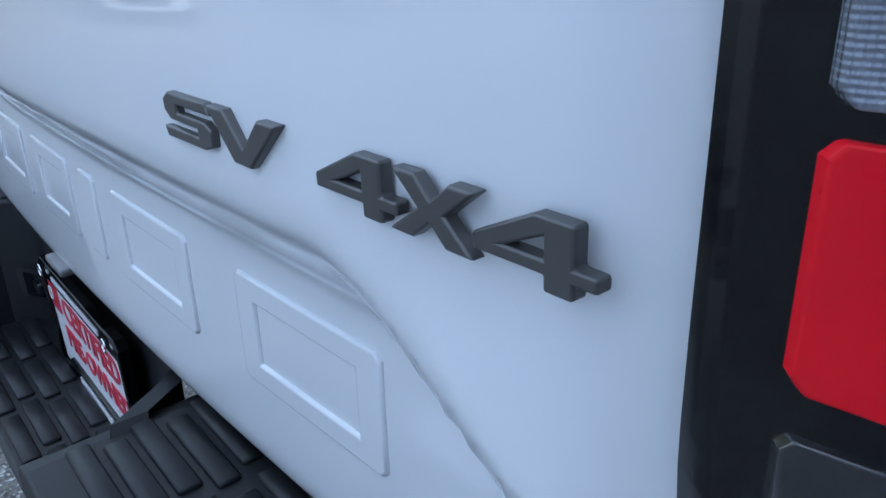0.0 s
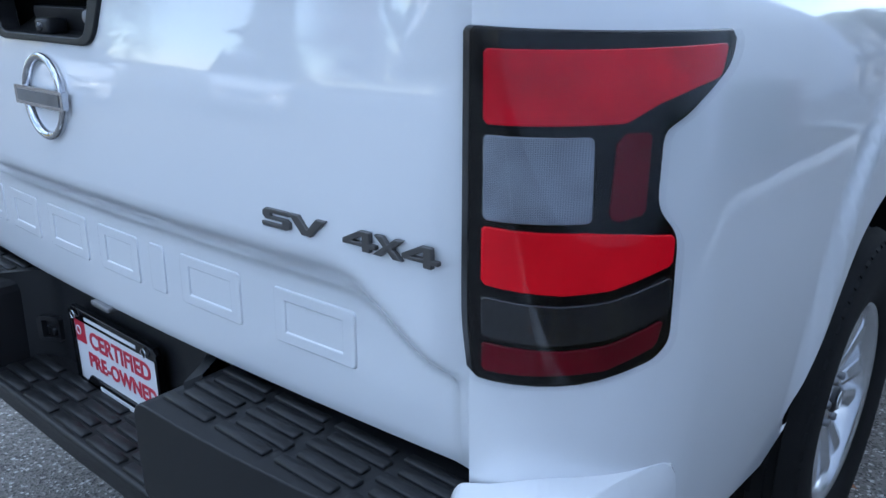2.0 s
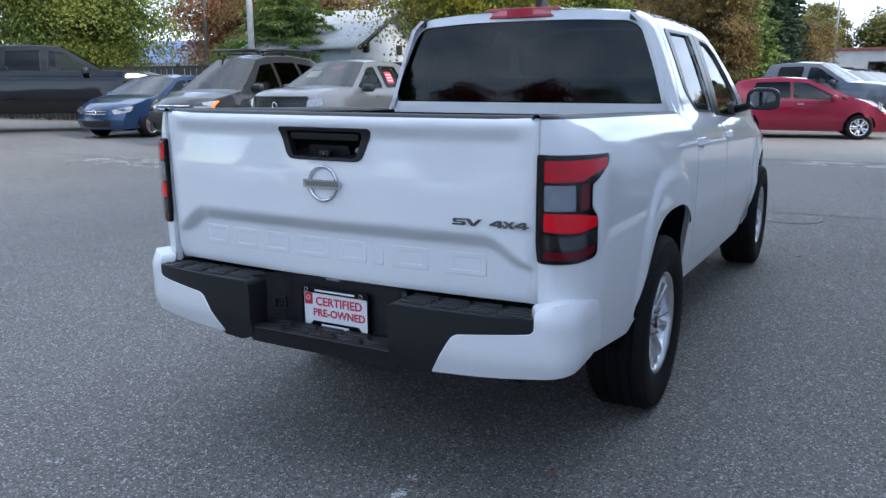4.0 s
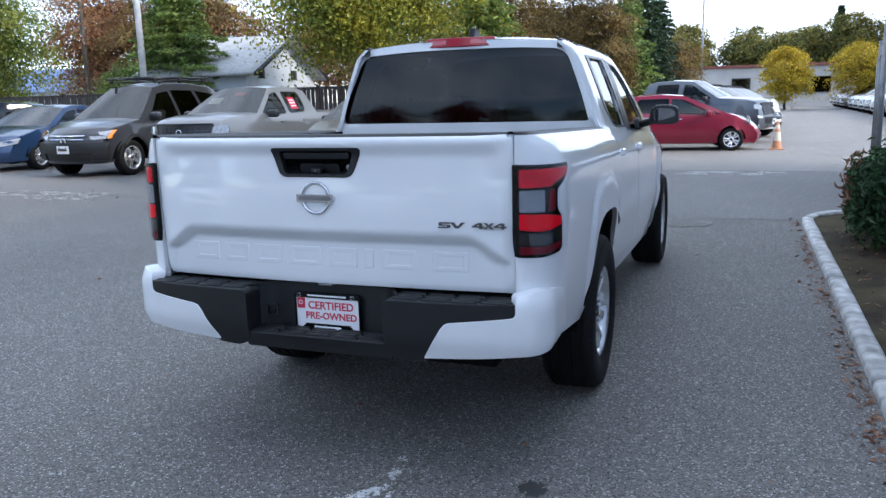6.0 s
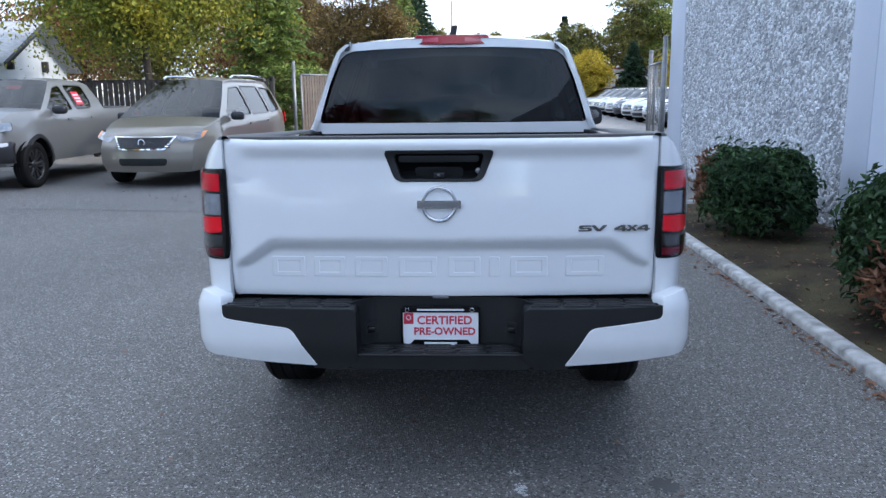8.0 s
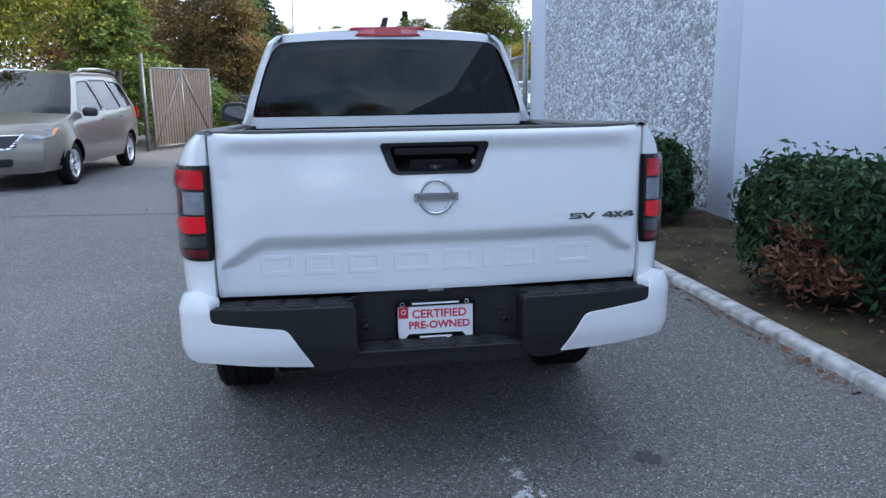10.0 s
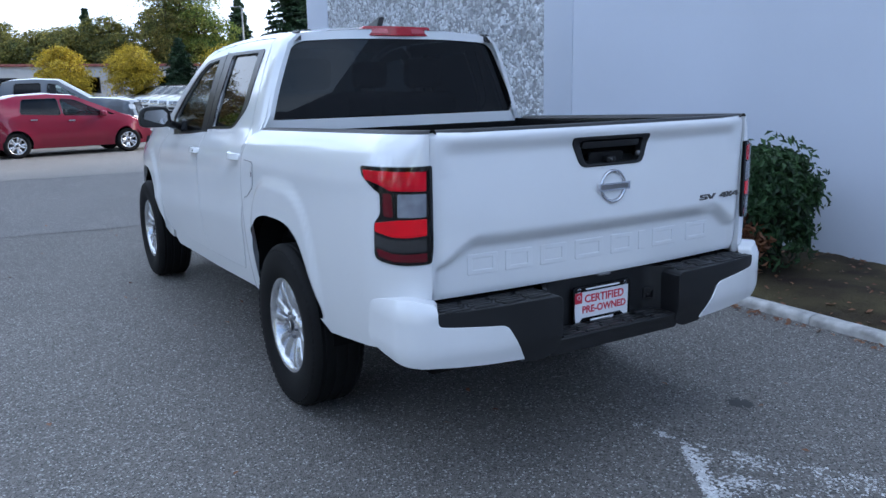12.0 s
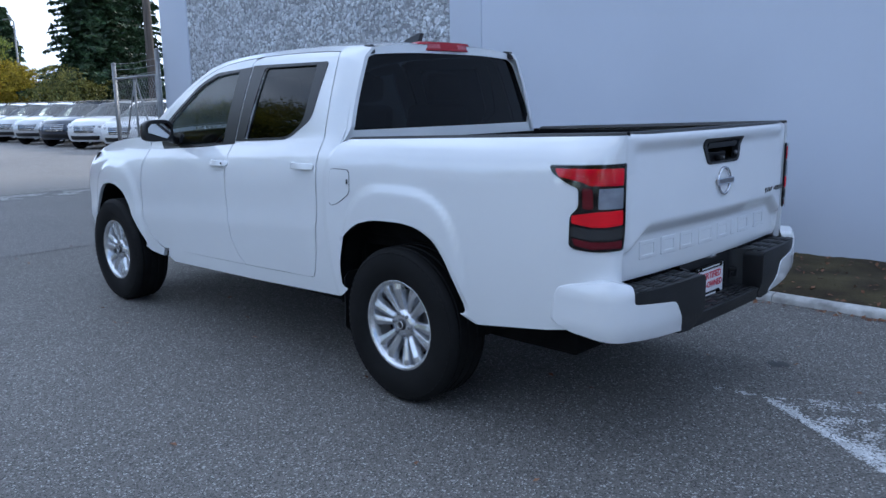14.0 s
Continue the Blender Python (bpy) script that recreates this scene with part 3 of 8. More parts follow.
part("handle_paddle", panel(rounded([(-0.088, 1.242), (0.088, 1.242), (0.088, 1.205), (-0.088, 1.205)], 0.008), lambda y, z: Vector((0.016 + 0.25 * (1.242 - z), y, z)), (-1, 0, 0), step=0.05, rim=(0.02, 0, 0), back=True), M_BLACKPL, tailgate, bevel=0.003)
part("camera_housing", box(-0.012, 0.02, -0.022, 0.022, 1.203, 1.226, 0.005), M_BLACKPL, tailgate)
part("camera_lens", shift(lathe([(0.0001, -0.004), (0.006, -0.003), (0.007, 0.002)], 16, "x"), pose(-0.013, 0, 1.214)), M_SMOKE, tailgate)
part("lock", shift(lathe([(0.0001, -0.004), (0.008, -0.004), (0.010, 0.0), (0.0105, 0.006)], 20, "x"), pose(-0.008, -0.142, 1.231)), M_STEEL, tailgate, "small steel key lock")
# maker's emblem: a ring and a bar
EZ = 1.111
prof = [(0.0655, 0.0), (0.066, -0.006), (0.0635, -0.010), (0.059, -0.0105), (0.0535, -0.007), (0.0525, 0.0)]
ring = lathe(prof, 56, "x")
emblem = part("emblem_ring", shift(ring, pose(tg_x(0, EZ) - 0.0, 0, EZ, 0, 2, 0)), M_EMBLEM, tailgate, "chrome emblem ring")
part("emblem_bar", prism(rounded([(-0.078, -0.0128), (0.078, -0.0128), (0.078, 0.0128), (-0.078, 0.0128)], 0.002), lambda u, v, h: Vector((tg_x(0, EZ) - 0.005 - h, u, EZ + v)), 0.010, 0.002), M_EMBLEM, tailgate, "chrome emblem bar")
part("emblem_inlay", prism([(-0.070, -0.0085), (0.070, -0.0085), (0.070, 0.0085), (-0.070, 0.0085)], lambda u, v, h: Vector((tg_x(0, EZ) - 0.014 - h, u, EZ + v)), 0.002, 0.0005), M_STEEL, tailgate)
# plain raised outlines pressed into the lower panel
for y0, y1 in ((0.640, 0.512), (0.478, 0.358), (0.322, 0.198), (0.155, 0.012), (-0.030, -0.150), (-0.182, -0.222), (-0.262, -0.400), (-0.468, -0.612)):
    ring_out = rounded([(y1, 0.832), (y0, 0.832), (y0, 0.908), (y1, 0.908)], 0.004)
    wide = abs(y0 - y1) > 0.07
    ring_in = [[(y1 + 0.022, 0.849), (y0 - 0.022, 0.849), (y0 - 0.022, 0.891), (y1 + 0.022, 0.891)]] if wide else []
    part("raised_frame", panel(ring_out, lambda u, v: tg_at(u, v, 0.0024), (-1, 0, 0), holes=ring_in, step=0.03, rim=(0.0030, 0, 0)), M_WHITE, tailgate, bevel=0.0024)

# trim badge
CH = 0.0225
GLYPH = {
    "S": [[(0.0, 0.0), (0.92, 0.0), (1.12, 0.12), (1.12, 0.46), (0.98, 0.60), (0.34, 0.60), (0.34, 0.76), (1.12, 0.76), (1.04, 1.0), (0.14, 1.0), (0.02, 0.86), (0.02, 0.56), (0.14, 0.40), (0.80, 0.40), (0.80, 0.24), (-0.06, 0.24)]],
    "V": [[(-0.05, 1.0), (0.33, 1.0), (0.66, 0.34), (1.02, 1.0), (1.38, 1.0), (0.80, 0.0), (0.46, 0.0)]],
    "4": [[(0.0, 0.22), (0.0, 0.46), (0.66, 1.0), (1.06, 1.0), (1.06, 0.44), (1.28, 0.44), (1.28, 0.22), (1.06, 0.22), (1.06, 0.0), (0.76, 0.0), (0.76, 0.22)]],
    "X": [[(-0.06, 1.0), (0.34, 1.0), (0.60, 0.66), (0.90, 1.0), (1.30, 1.0), (0.82, 0.50), (1.26, 0.0), (0.84, 0.0), (0.58, 0.32), (0.28, 0.0), (-0.14, 0.0), (0.38, 0.50)]],
}
BZ = 1.0065
badge = new("trim_badge")
badge.parent = tailgate
badge["label"] = "dark grey metal badge reading SV 4X4"
for ch, y0, CW in (("S", -0.5090, 0.0424), ("V", -0.5561, 0.0415), ("4", -0.6390, 0.0375), ("X", -0.6861, 0.0295), ("4", -0.7225, 0.0370)):
    for poly in GLYPH[ch]:
        pts = [(y0 - u * CW, BZ + v * CH + 0.0) for u, v in poly]
        outer = panel(pts, lambda y, z: Vector((tg_x(-0.6155, 1.012) + 0.052 * (-0.6155 - y) - 0.0048, y, z)), (-1, 0, 0), holes=[[(y0 - u * CW, BZ + v * CH) for u, v in ((0.36, 0.44), (0.76, 0.44), (0.76, 0.74))]] if ch == "4" else [], step=0.02, rim=(0.0055, 0, 0))
        part("letter", outer, M_BADGE, badge, bevel=0.0013)


# ---- tail lamps
M_LENSGREY = M_CLEAR.copy()
M_LENSGREY.name = "grey_ribbed_lens"
for nd in M_LENSGREY.node_tree.nodes:
    if nd.type == "MIX":
        nd.inputs["A"].default_value, nd.inputs["B"].default_value = (0.06, 0.065, 0.075, 1), (0.11, 0.115, 0.125, 1)


def lampxy(pts):
    return [(bed_s(x) if x >= X0 else x, z) for x, z in pts]


for sg in (1, -1):
    lamp = new("tail_lamp")
    lamp.parent = truck
    lamp["label"] = "red, clear and smoked tail lamp in a gloss black housing"
    at = lambda off: (lambda s, z: bed_at(s, z, off, sg))
    hous = rounded([(0.003, 1.243), (bed_s(0.279), 1.233), (bed_s(0.258), 1.200), (bed_s(0.173), 1.155), (bed_s(0.146), 1.145), (bed_s(0.144), 1.072), (bed_s(0.177), 1.038), (bed_s(0.180), 0.920), (bed_s(0.159), 0.905), (bed_s(0.082), 0.895), (0.012, 0.902), (0.003, 0.956)], [0.006, 0.01, 0.02, 0.02, 0.012, 0.015, 0.015, 0.02, 0.02, 0.05, 0.006, 0.02], 3)
    part("housing", panel(hous, at(0.006), (-0.3, sg, 0), step=0.03, rim=(0.006, -0.012 * sg, 0)), M_GLOSSBLK, lamp, bevel=0.003)
    S1 = 0.026
    lens = [
        ("stop_lens", [(S1, 1.224), (bed_s(0.246), 1.221), (bed_s(0.227), 1.190), (bed_s(0.183), 1.183), (bed_s(0.135), 1.172), (bed_s(0.101), 1.157), (S1, 1.158)], M_REDDEEP, 0.009),
        ("reverse_lens", [(S1, 1.149), (bed_s(0.074), 1.147), (bed_s(0.075), 1.066), (S1, 1.069)], M_CLEAR, 0.009),
        ("side_reflector", [(bed_s(0.094), 1.142), (bed_s(0.099), 1.148), (bed_s(0.129), 1.147), (bed_s(0.127), 1.068), (bed_s(0.096), 1.064), (bed_s(0.090), 1.070)], M_REDDARK, 0.008),
        ("tail_lens", [(S1, 1.063), (bed_s(0.072), 1.057), (bed_s(0.115), 1.050), (bed_s(0.168), 1.040), (bed_s(0.168), 1.009), (bed_s(0.096), 0.996), (bed_s(0.055), 0.996), (S1, 1.005)], M_REDLENS, 0.009),
        ("smoked_band", [(S1, 0.993), (bed_s(0.055), 0.985), (bed_s(0.096), 0.985), (bed_s(0.169), 0.996), (bed_s(0.170), 0.958), (bed_s(0.096), 0.944), (bed_s(0.055), 0.944), (S1, 0.951)], M_SMOKE, 0.009),
        ("lower_reflector", [(S1, 0.944), (bed_s(0.055), 0.937), (bed_s(0.096), 0.937), (bed_s(0.164), 0.950), (bed_s(0.156), 0.922), (bed_s(0.096), 0.909), (S1, 0.913)], M_REDDARK, 0.008),
    ]
    part("lens_cover", panel(hous, at(0.0135), (-0.3, sg, 0), step=0.03), G_COVER, lamp, "clear glossy outer lens").visible_shadow = False
    for nm, pl, mt, off in lens:
        part(nm, panel(rounded(pl, 0.004, 3), at(off), (-0.3, sg, 0), step=0.022, rim=(0.003, -0.004 * sg, 0)), mt, lamp, bevel=0.0012)


# ---- rear bumper
BCUR = ((0, -0.105), (0.4, -0.100), (0.6, -0.088), (0.75, -0.068), (0.82, -0.050))
BL0, BR = 0.82, 0.115


def bump_at(s, z, off=0.0):
    """The bumper's outer face: s runs from the middle sideways and round the corner."""
    a, sg = abs(s), (1 if s >= 0 else -1)
    if a < BL0:
        x, y, nx, ny = spline(BCUR, a), a, -1, 0
    else:
        th = min((a - BL0) / (BR * 1.57), 1) * math.pi / 2
        x = -0.050 + BR * (1 - math.cos(th)) * 1.0
        y = BL0 + BR * math.sin(th)
        nx, ny = -math.cos(th), math.sin(th)
        if a > BL0 + BR * 1.57:
            x += a - BL0 - BR * 1.57
    tuck = 0.028 * smooth(0.60, 0.50, z) + 0.02 * smooth(0.735, 0.785, z)
    return Vector((x - nx * tuck * 1 + nx * off, sg * (y - ny * tuck + ny * off), z))


bumper = new("rear_bumper")
bumper.parent = truck
SE = BL0 + BR * 1.57 + 0.19
for sg in (1, -1):
    w = rounded([(0.462, 0.512), (0.553, 0.662), (0.818, 0.690), (0.818, 0.768), (BL0 + 0.1, 0.788), (BL0 + 0.2, 0.776), (SE - 0.02, 0.752), (SE, 0.60), (SE - 0.08, 0.565), (BL0 + 0.12, 0.545), (0.66, 0.522)], [0.004, 0.025, 0.02, 0.014, 0.03, 0.03, 0.05, 0.03, 0.03, 0.03, 0.05], 4)
    part("corner_cover", panel(w, lambda s, z: bump_at(sg * s, z, 0.004), (-1, sg * 0.4, 0), step=0.03, rim=(0.05, -0.03 * sg, 0)), M_WHITE, bumper, "white painted bumper corner", bevel=0.008)
    b = rounded([(0.305, 0.738), (0.822, 0.738), (0.822, 0.685), (0.556, 0.657), (0.472, 0.500), (0.36, 0.492), (0.305, 0.53)], [0.03, 0.004, 0.004, 0.004, 0.004, 0.03, 0.03], 4)
    part("step_pad", panel(b, lambda s, z: bump_at(sg * s, z), (-1, 0, 0), step=0.035, rim=(0.16, 0, 0)), M_BLACKPL, bumper, "textured black plastic pad", bevel=0.024)
    for r in range(5):
        for k in range(4):
            y0 = 0.335 + k * 0.118 + 0.012 * (r % 2)
            xx = -0.072 + 0.024 * r + 0.012 * ((y0 - 0.3) / 0.5) ** 2
            part("tread_rib", box(xx, xx + 0.018, *sorted((sg * y0, sg * min(y0 + 0.10, 0.805))), 0.7355, 0.7425, 0.002, 1), M_BLACKPL, bumper)
part("step", panel(rounded([(-0.345, 0.492), (0.345, 0.492), (0.325, 0.563), (-0.325, 0.563)], 0.016), lambda s, z: bump_at(s, z, -0.004), (-1, 0, 0), step=0.05, rim=(0.17, 0, 0)), M_BLACKPL, bumper, bevel=0.01)
part("recess_wall", panel(rounded([(-0.34, 0.53), (0.34, 0.53), (0.34, 0.745), (-0.34, 0.745)], 0.01), lambda y, z: Vector((0.045 + 0.03 * (z - 0.6) - 0.09 * smooth(0.24, 0.34, abs(y)) ** 2, y, z)), (-1, 0, 0), step=0.03, rim=(0.03, 0, 0)), M_BLACKPL, bumper)
for r in range(4):
    for k in range(5):
        y0 = -0.295 + k * 0.118 + 0.02 * (r % 2)
        part("tread_rib", box(-0.078 + 0.026 * r, -0.058 + 0.026 * r, y0, y0 + 0.104, 0.5605, 0.5675, 0.002, 1), M_BLACKPL, bumper)
for sg in (1, -1):
    part("socket_frame", panel(rounded([(0.245, 0.600), (0.290, 0.600), (0.290, 0.652), (0.245, 0.652)], 0.005), lambda y, z: Vector((0.038 - 0.05 * smooth(0.24, 0.34, y), sg * y, z)), (-1, 0, 0), holes=[[(0.253, 0.608), (0.282, 0.608), (0.282, 0.644), (0.253, 0.644)]], step=0.03, rim=(0.01, 0, 0)), M_TRIM, bumper)
    part("socket_cap", box(0.028, 0.05, *sorted((sg * 0.254, sg * 0.281)), 0.612, 0.630, 0.003), M_TRIM, bumper)
part("hitch_cover", box(0.0, 0.10, -0.30, 0.30, 0.47, 0.50, 0.01), M_BLACKPL, bumper)
part("gate_gap_strip", box(0.085, 0.12, -0.79, 0.79, 0.70, 0.80, 0.004), M_LINER, bumper)
part("latch_tab", box(0.01, 0.05, -0.03, 0.03, 0.748, 0.758, 0.003), M_STEEL, bumper)

# paper plate in its holder
plate = thing("licence_plate", "white plate reading certified pre-owned in a black frame", "licence plate", m=pose(0, CY, 0.008))
PX, PY0, PY1, PZ0, PZ1 = 0.030, -0.150, 0.153, 0.548, 0.706
pf = lambda u, v, h: Vector((PX - h, u, v))
outer = rounded([(PY0, PZ0), (PY1, PZ0), (PY1, PZ1), (PY0, PZ1)], 0.010)
inner = [(PY0 + 0.008, PZ0 + 0.010), (PY0 + 0.035, PZ0 + 0.010), (PY0 + 0.050, PZ0 + 0.026), (PY1 - 0.050, PZ0 + 0.026), (PY1 - 0.035, PZ0 + 0.010), (PY1 - 0.008, PZ0 + 0.010), (PY1 - 0.008, PZ1 - 0.024), (PY0 + 0.008, PZ1 - 0.024)]
part("plate_frame", panel(outer, lambda u, v: pf(u, v, 0.009), (-1, 0, 0), holes=[inner], step=0.05, rim=(0.012, 0, 0)), M_GLOSSBLK, plate, "black plastic plate frame", bevel=0.002)
part("plate_sheet", panel(rounded([(PY0 + 0.003, PZ0 + 0.003), (PY1 - 0.003, PZ0 + 0.003), (PY1 - 0.003, PZ1 - 0.003), (PY0 + 0.003, PZ1 - 0.003)], 0.006), lambda u, v: pf(u, v, 0.004), (-1, 0, 0), step=0.06, rim=(0.002, 0, 0)), M_PLATEW, plate)


def lettering(text, size, y, z, x, material, parent, name="lettering"):
    """Built-in font, facing backwards from the truck's tail; y is the text's middle."""
    cu = bpy.data.curves.new("text", "FONT")
    cu.body, cu.size, cu.align_x, cu.extrude, cu.resolution_u = text, size, "CENTER", 0.0006, 3
    cu.offset = 0.0011
    tmp = bpy.data.objects.new("text", cu)
    scene.collection.objects.link(tmp)
    bpy.context.view_layer.update()
    me = bpy.data.meshes.new_from_object(tmp.evaluated_get(bpy.context.evaluated_depsgraph_get()))
    bpy.data.objects.remove(tmp)
    me.transform(Matrix(((0, 0, -1, x), (-1, 0, 0, y), (0, 1, 0, z), (0, 0, 0, 1))))
    me.materials.clear()
    me.materials.append(material)
    ob = new(name, me)
    ob.parent = parent
    return ob


lettering("CERTIFIED", 0.0455, -0.0135, 0.636, PX - 0.0045, M_PLATERED, plate)
lettering("PRE-OWNED", 0.0405, -0.0135, 0.594, PX - 0.0045, M_PLATERED, plate)
for (ya, yb, za, zb, mt) in ((0.105, 0.142, 0.636, 0.680, M_PLATERED),):
    part("red_tag", prism(rounded([(ya, za), (yb, za), (yb, zb), (ya, zb)], 0.003), lambda u, v, h: pf(u, v, 0.004 + h), 0.001), mt, plate)
part("tag_mark", shift(lathe([(0.0095, 0.0), (0.0095, -0.001), (0.007, -0.001), (0.007, 0)], 20, "x"), pose(PX - 0.0075, 0.1235, 0.662)), M_PLATEW, plate)
part("top_line", prism([(-0.088, 0.690), (0.090, 0.690), (0.090, 0.6965), (-0.088, 0.6965)], lambda u, v, h: pf(u, v, 0.0092 + h), 0.0008), M_PLATEW, plate, "plain white line of print")
part("bottom_line", prism([(-0.060, 0.553), (0.064, 0.553), (0.064, 0.5655), (-0.060, 0.5655)], lambda u, v, h: pf(u, v, 0.0092 + h), 0.0008), M_PLATEW, plate, "plain white line of print")
for y in (0.128, -0.118):
    part("frame_mark", shift(lathe([(0.0085, 0.0), (0.0085, -0.0012), (0.0065, -0.0012), (0.0065, 0)], 20, "x"), pose(PX - 0.0125, y, 0.693)), M_CHROME, plate)


# ---- cab
def zbelt(x):
    return 1.303 - 0.055 * (x - 1.7)


CAB_LOW = ((0, 0.828), (0.02, 0.842), (0.05, 0.862), (0.10, 0.887), (0.16, 0.902), (0.25, 0.908), (0.38, 0.909), (0.44, 0.914), (0.48, 0.918), (0.52, 0.914), (0.62, 0.905), (0.76, 0.89), (0.90, 0.865))


def cab_y(x, z):
    zb = zbelt(x)
    if z <= zb:
        y = spline(CAB_LOW, zb - z)
    else:
        t = z - zb
        y = 0.828 - 0.28 * t - 0.17 * t * t - 0.055 * max(0, (z - 1.725) / 0.07) ** 2
    if x < 1.80 and z > 1.2:
        y -= 0.030 * ((1.80 - x) / 0.12) ** 2 * smooth(1.2, 1.34, z)
    if x > 4.0:
        y -= 0.10 * ((x - 4.0) / 1.1) ** 2
    u = (abs((x - 4.40) / 0.435) ** 3.2 + abs((z - 0.41) / 0.625) ** 3.2) ** (1 / 3.2)
    return y + 0.016 * smooth(1.05, 0.992, u) * smooth(0.45, 0.65, z)


def roof_z(x):
    return spline(((1.70, 1.782), (1.80, 1.793), (2.2, 1.810), (2.7, 1.808), (3.0, 1.788), (3.25, 1.740), (3.5, 1.63), (3.8, 1.44), (4.02, 1.275)), x)


door_top = [(x, roof_z(x) - 0.036 + 0.002 * smooth(2.9, 3.4, x)) for x in (1.925, 2.0, 2.2, 2.45, 2.70)]
rear_gap = [(1.905, 1.735), (1.899, 1.70), (1.887, 1.58), (1.873, 1.43), (1.860, 1.26), (1.850, 1.13), (1.850, 0.98), (1.852, 0.86), (1.872, 0.70), (1.905, 0.575), (1.925, 0.533)]
mid_gap = [(2.772, 1.40), (2.776, 1.245), (2.777, 1.1), (2.775, 0.95), (2.757, 0.82), (2.746, 0.74), (2.740, 0.667), (2.681, 0.566), (2.61, 0.5105)]
rear_door = [door_top[0]] + door_top[1:] + [(2.775, 1.745)] + mid_gap + [(2.25, 0.521), (1.96, 0.5275)] + rear_gap[::-1]
front_top = [(x, roof_z(x) - 0.038) for x in (2.783, 2.95, 3.1, 3.25, 3.4, 3.55, 3.7)]
front_gap = [(3.80, 1.345), (3.885, 1.21), (3.906, 1.10), (3.924, 0.96), (3.928, 0.83), (3.908, 0.68), (3.83, 0.57), (3.70, 0.505), (3.655, 0.495)]
front_door = front_top + front_gap + [(3.1, 0.5015), (2.617, 0.5105)] + [(x + 0.007, z) for x, z in mid_gap[::-1]]
win_rear = rounded([(2.075, 1.700), (2.615, 1.703), (2.655, 1.278), (2.20, 1.300), (2.08, 1.385)], [0.02, 0.02, 0.01, 0.05, 0.06], 4)
win_front = rounded([(2.905, 1.690), (3.18, 1.672), (3.36, 1.605), (3.60, 1.43), (3.74, 1.30), (3.62, 1.206), (3.2, 1.230), (2.895, 1.252)], [0.02, 0.06, 0.06, 0.03, 0.03, 0.03, 0.05, 0.01], 4)
trim_rear = rounded([(1.975, 1.715), (2.755, 1.722), (2.752, 1.262), (2.20, 1.284), (2.01, 1.40)], [0.02, 0.004, 0.004, 0.06, 0.05], 4)
trim_front = rounded([(2.768, 1.715), (3.19, 1.692), (3.38, 1.622), (3.62, 1.447), (3.80, 1.30), (3.68, 1.186), (3.2, 1.213), (2.762, 1.245)], [0.004, 0.06, 0.06, 0.03, 0.03, 0.02, 0.05, 0.004], 4)
cab_rear_edge = [(1.70, 1.779), (1.690, 1.5), (1.682, 1.36), (1.70, 1.28), (1.735, 1.20), (1.742, 1.0), (1.735, 0.8), (1.70, 0.47)]
quarter = [(1.925, door_top[0][1] + 0.004)] + [(x - 0.007, z) for x, z in rear_gap] + [(1.94, 0.527), (2.2, 0.519), (2.6, 0.508), (3.1, 0.499), (3.60, 0.496), (3.62, 0.44), (3.55, 0.405), (2.5, 0.425), (1.72, 0.452)] + cab_rear_edge[::-1] + [(x, roof_z(x)) for x in (1.72, 1.78, 1.85, 1.92)]
a_strip = [(x, roof_z(x)) for x in (1.922, 2.1, 2.4, 2.7, 2.95, 3.15, 3.3, 3.5, 3.7, 3.85, 4.0)] + [(3.95, 1.245), (3.893, 1.22), (3.808, 1.352)] + [(x, z + 0.006) for x, z in front_top[::-1]] + [(x, z + 0.005) for x, z in door_top[::-1]]
front_opening = rounded([(4.845, 0.46), (4.815, 0.63), (4.75, 0.78), (4.64, 0.88), (4.50, 0.908), (4.35, 0.903), (4.22, 0.862), (4.11, 0.755), (4.03, 0.64), (3.965, 0.55), (3.915, 0.475)], 0.05, 3)
nose = [(3.893, 1.21), (3.95, 1.24), (4.02, 1.262), (4.3, 1.245), (4.6, 1.21), (4.85, 1.155), (5.0, 1.08), (5.05, 0.95), (5.05, 0.62), (4.98, 0.50)] + [(x, z) for x, z in front_opening] + [(3.86, 0.445), (3.70, 0.43), (3.66, 0.487), (3.707, 0.497), (3.838, 0.563), (3.917, 0.68), (3.936, 0.83), (3.932, 0.96), (3.914, 1.10)]
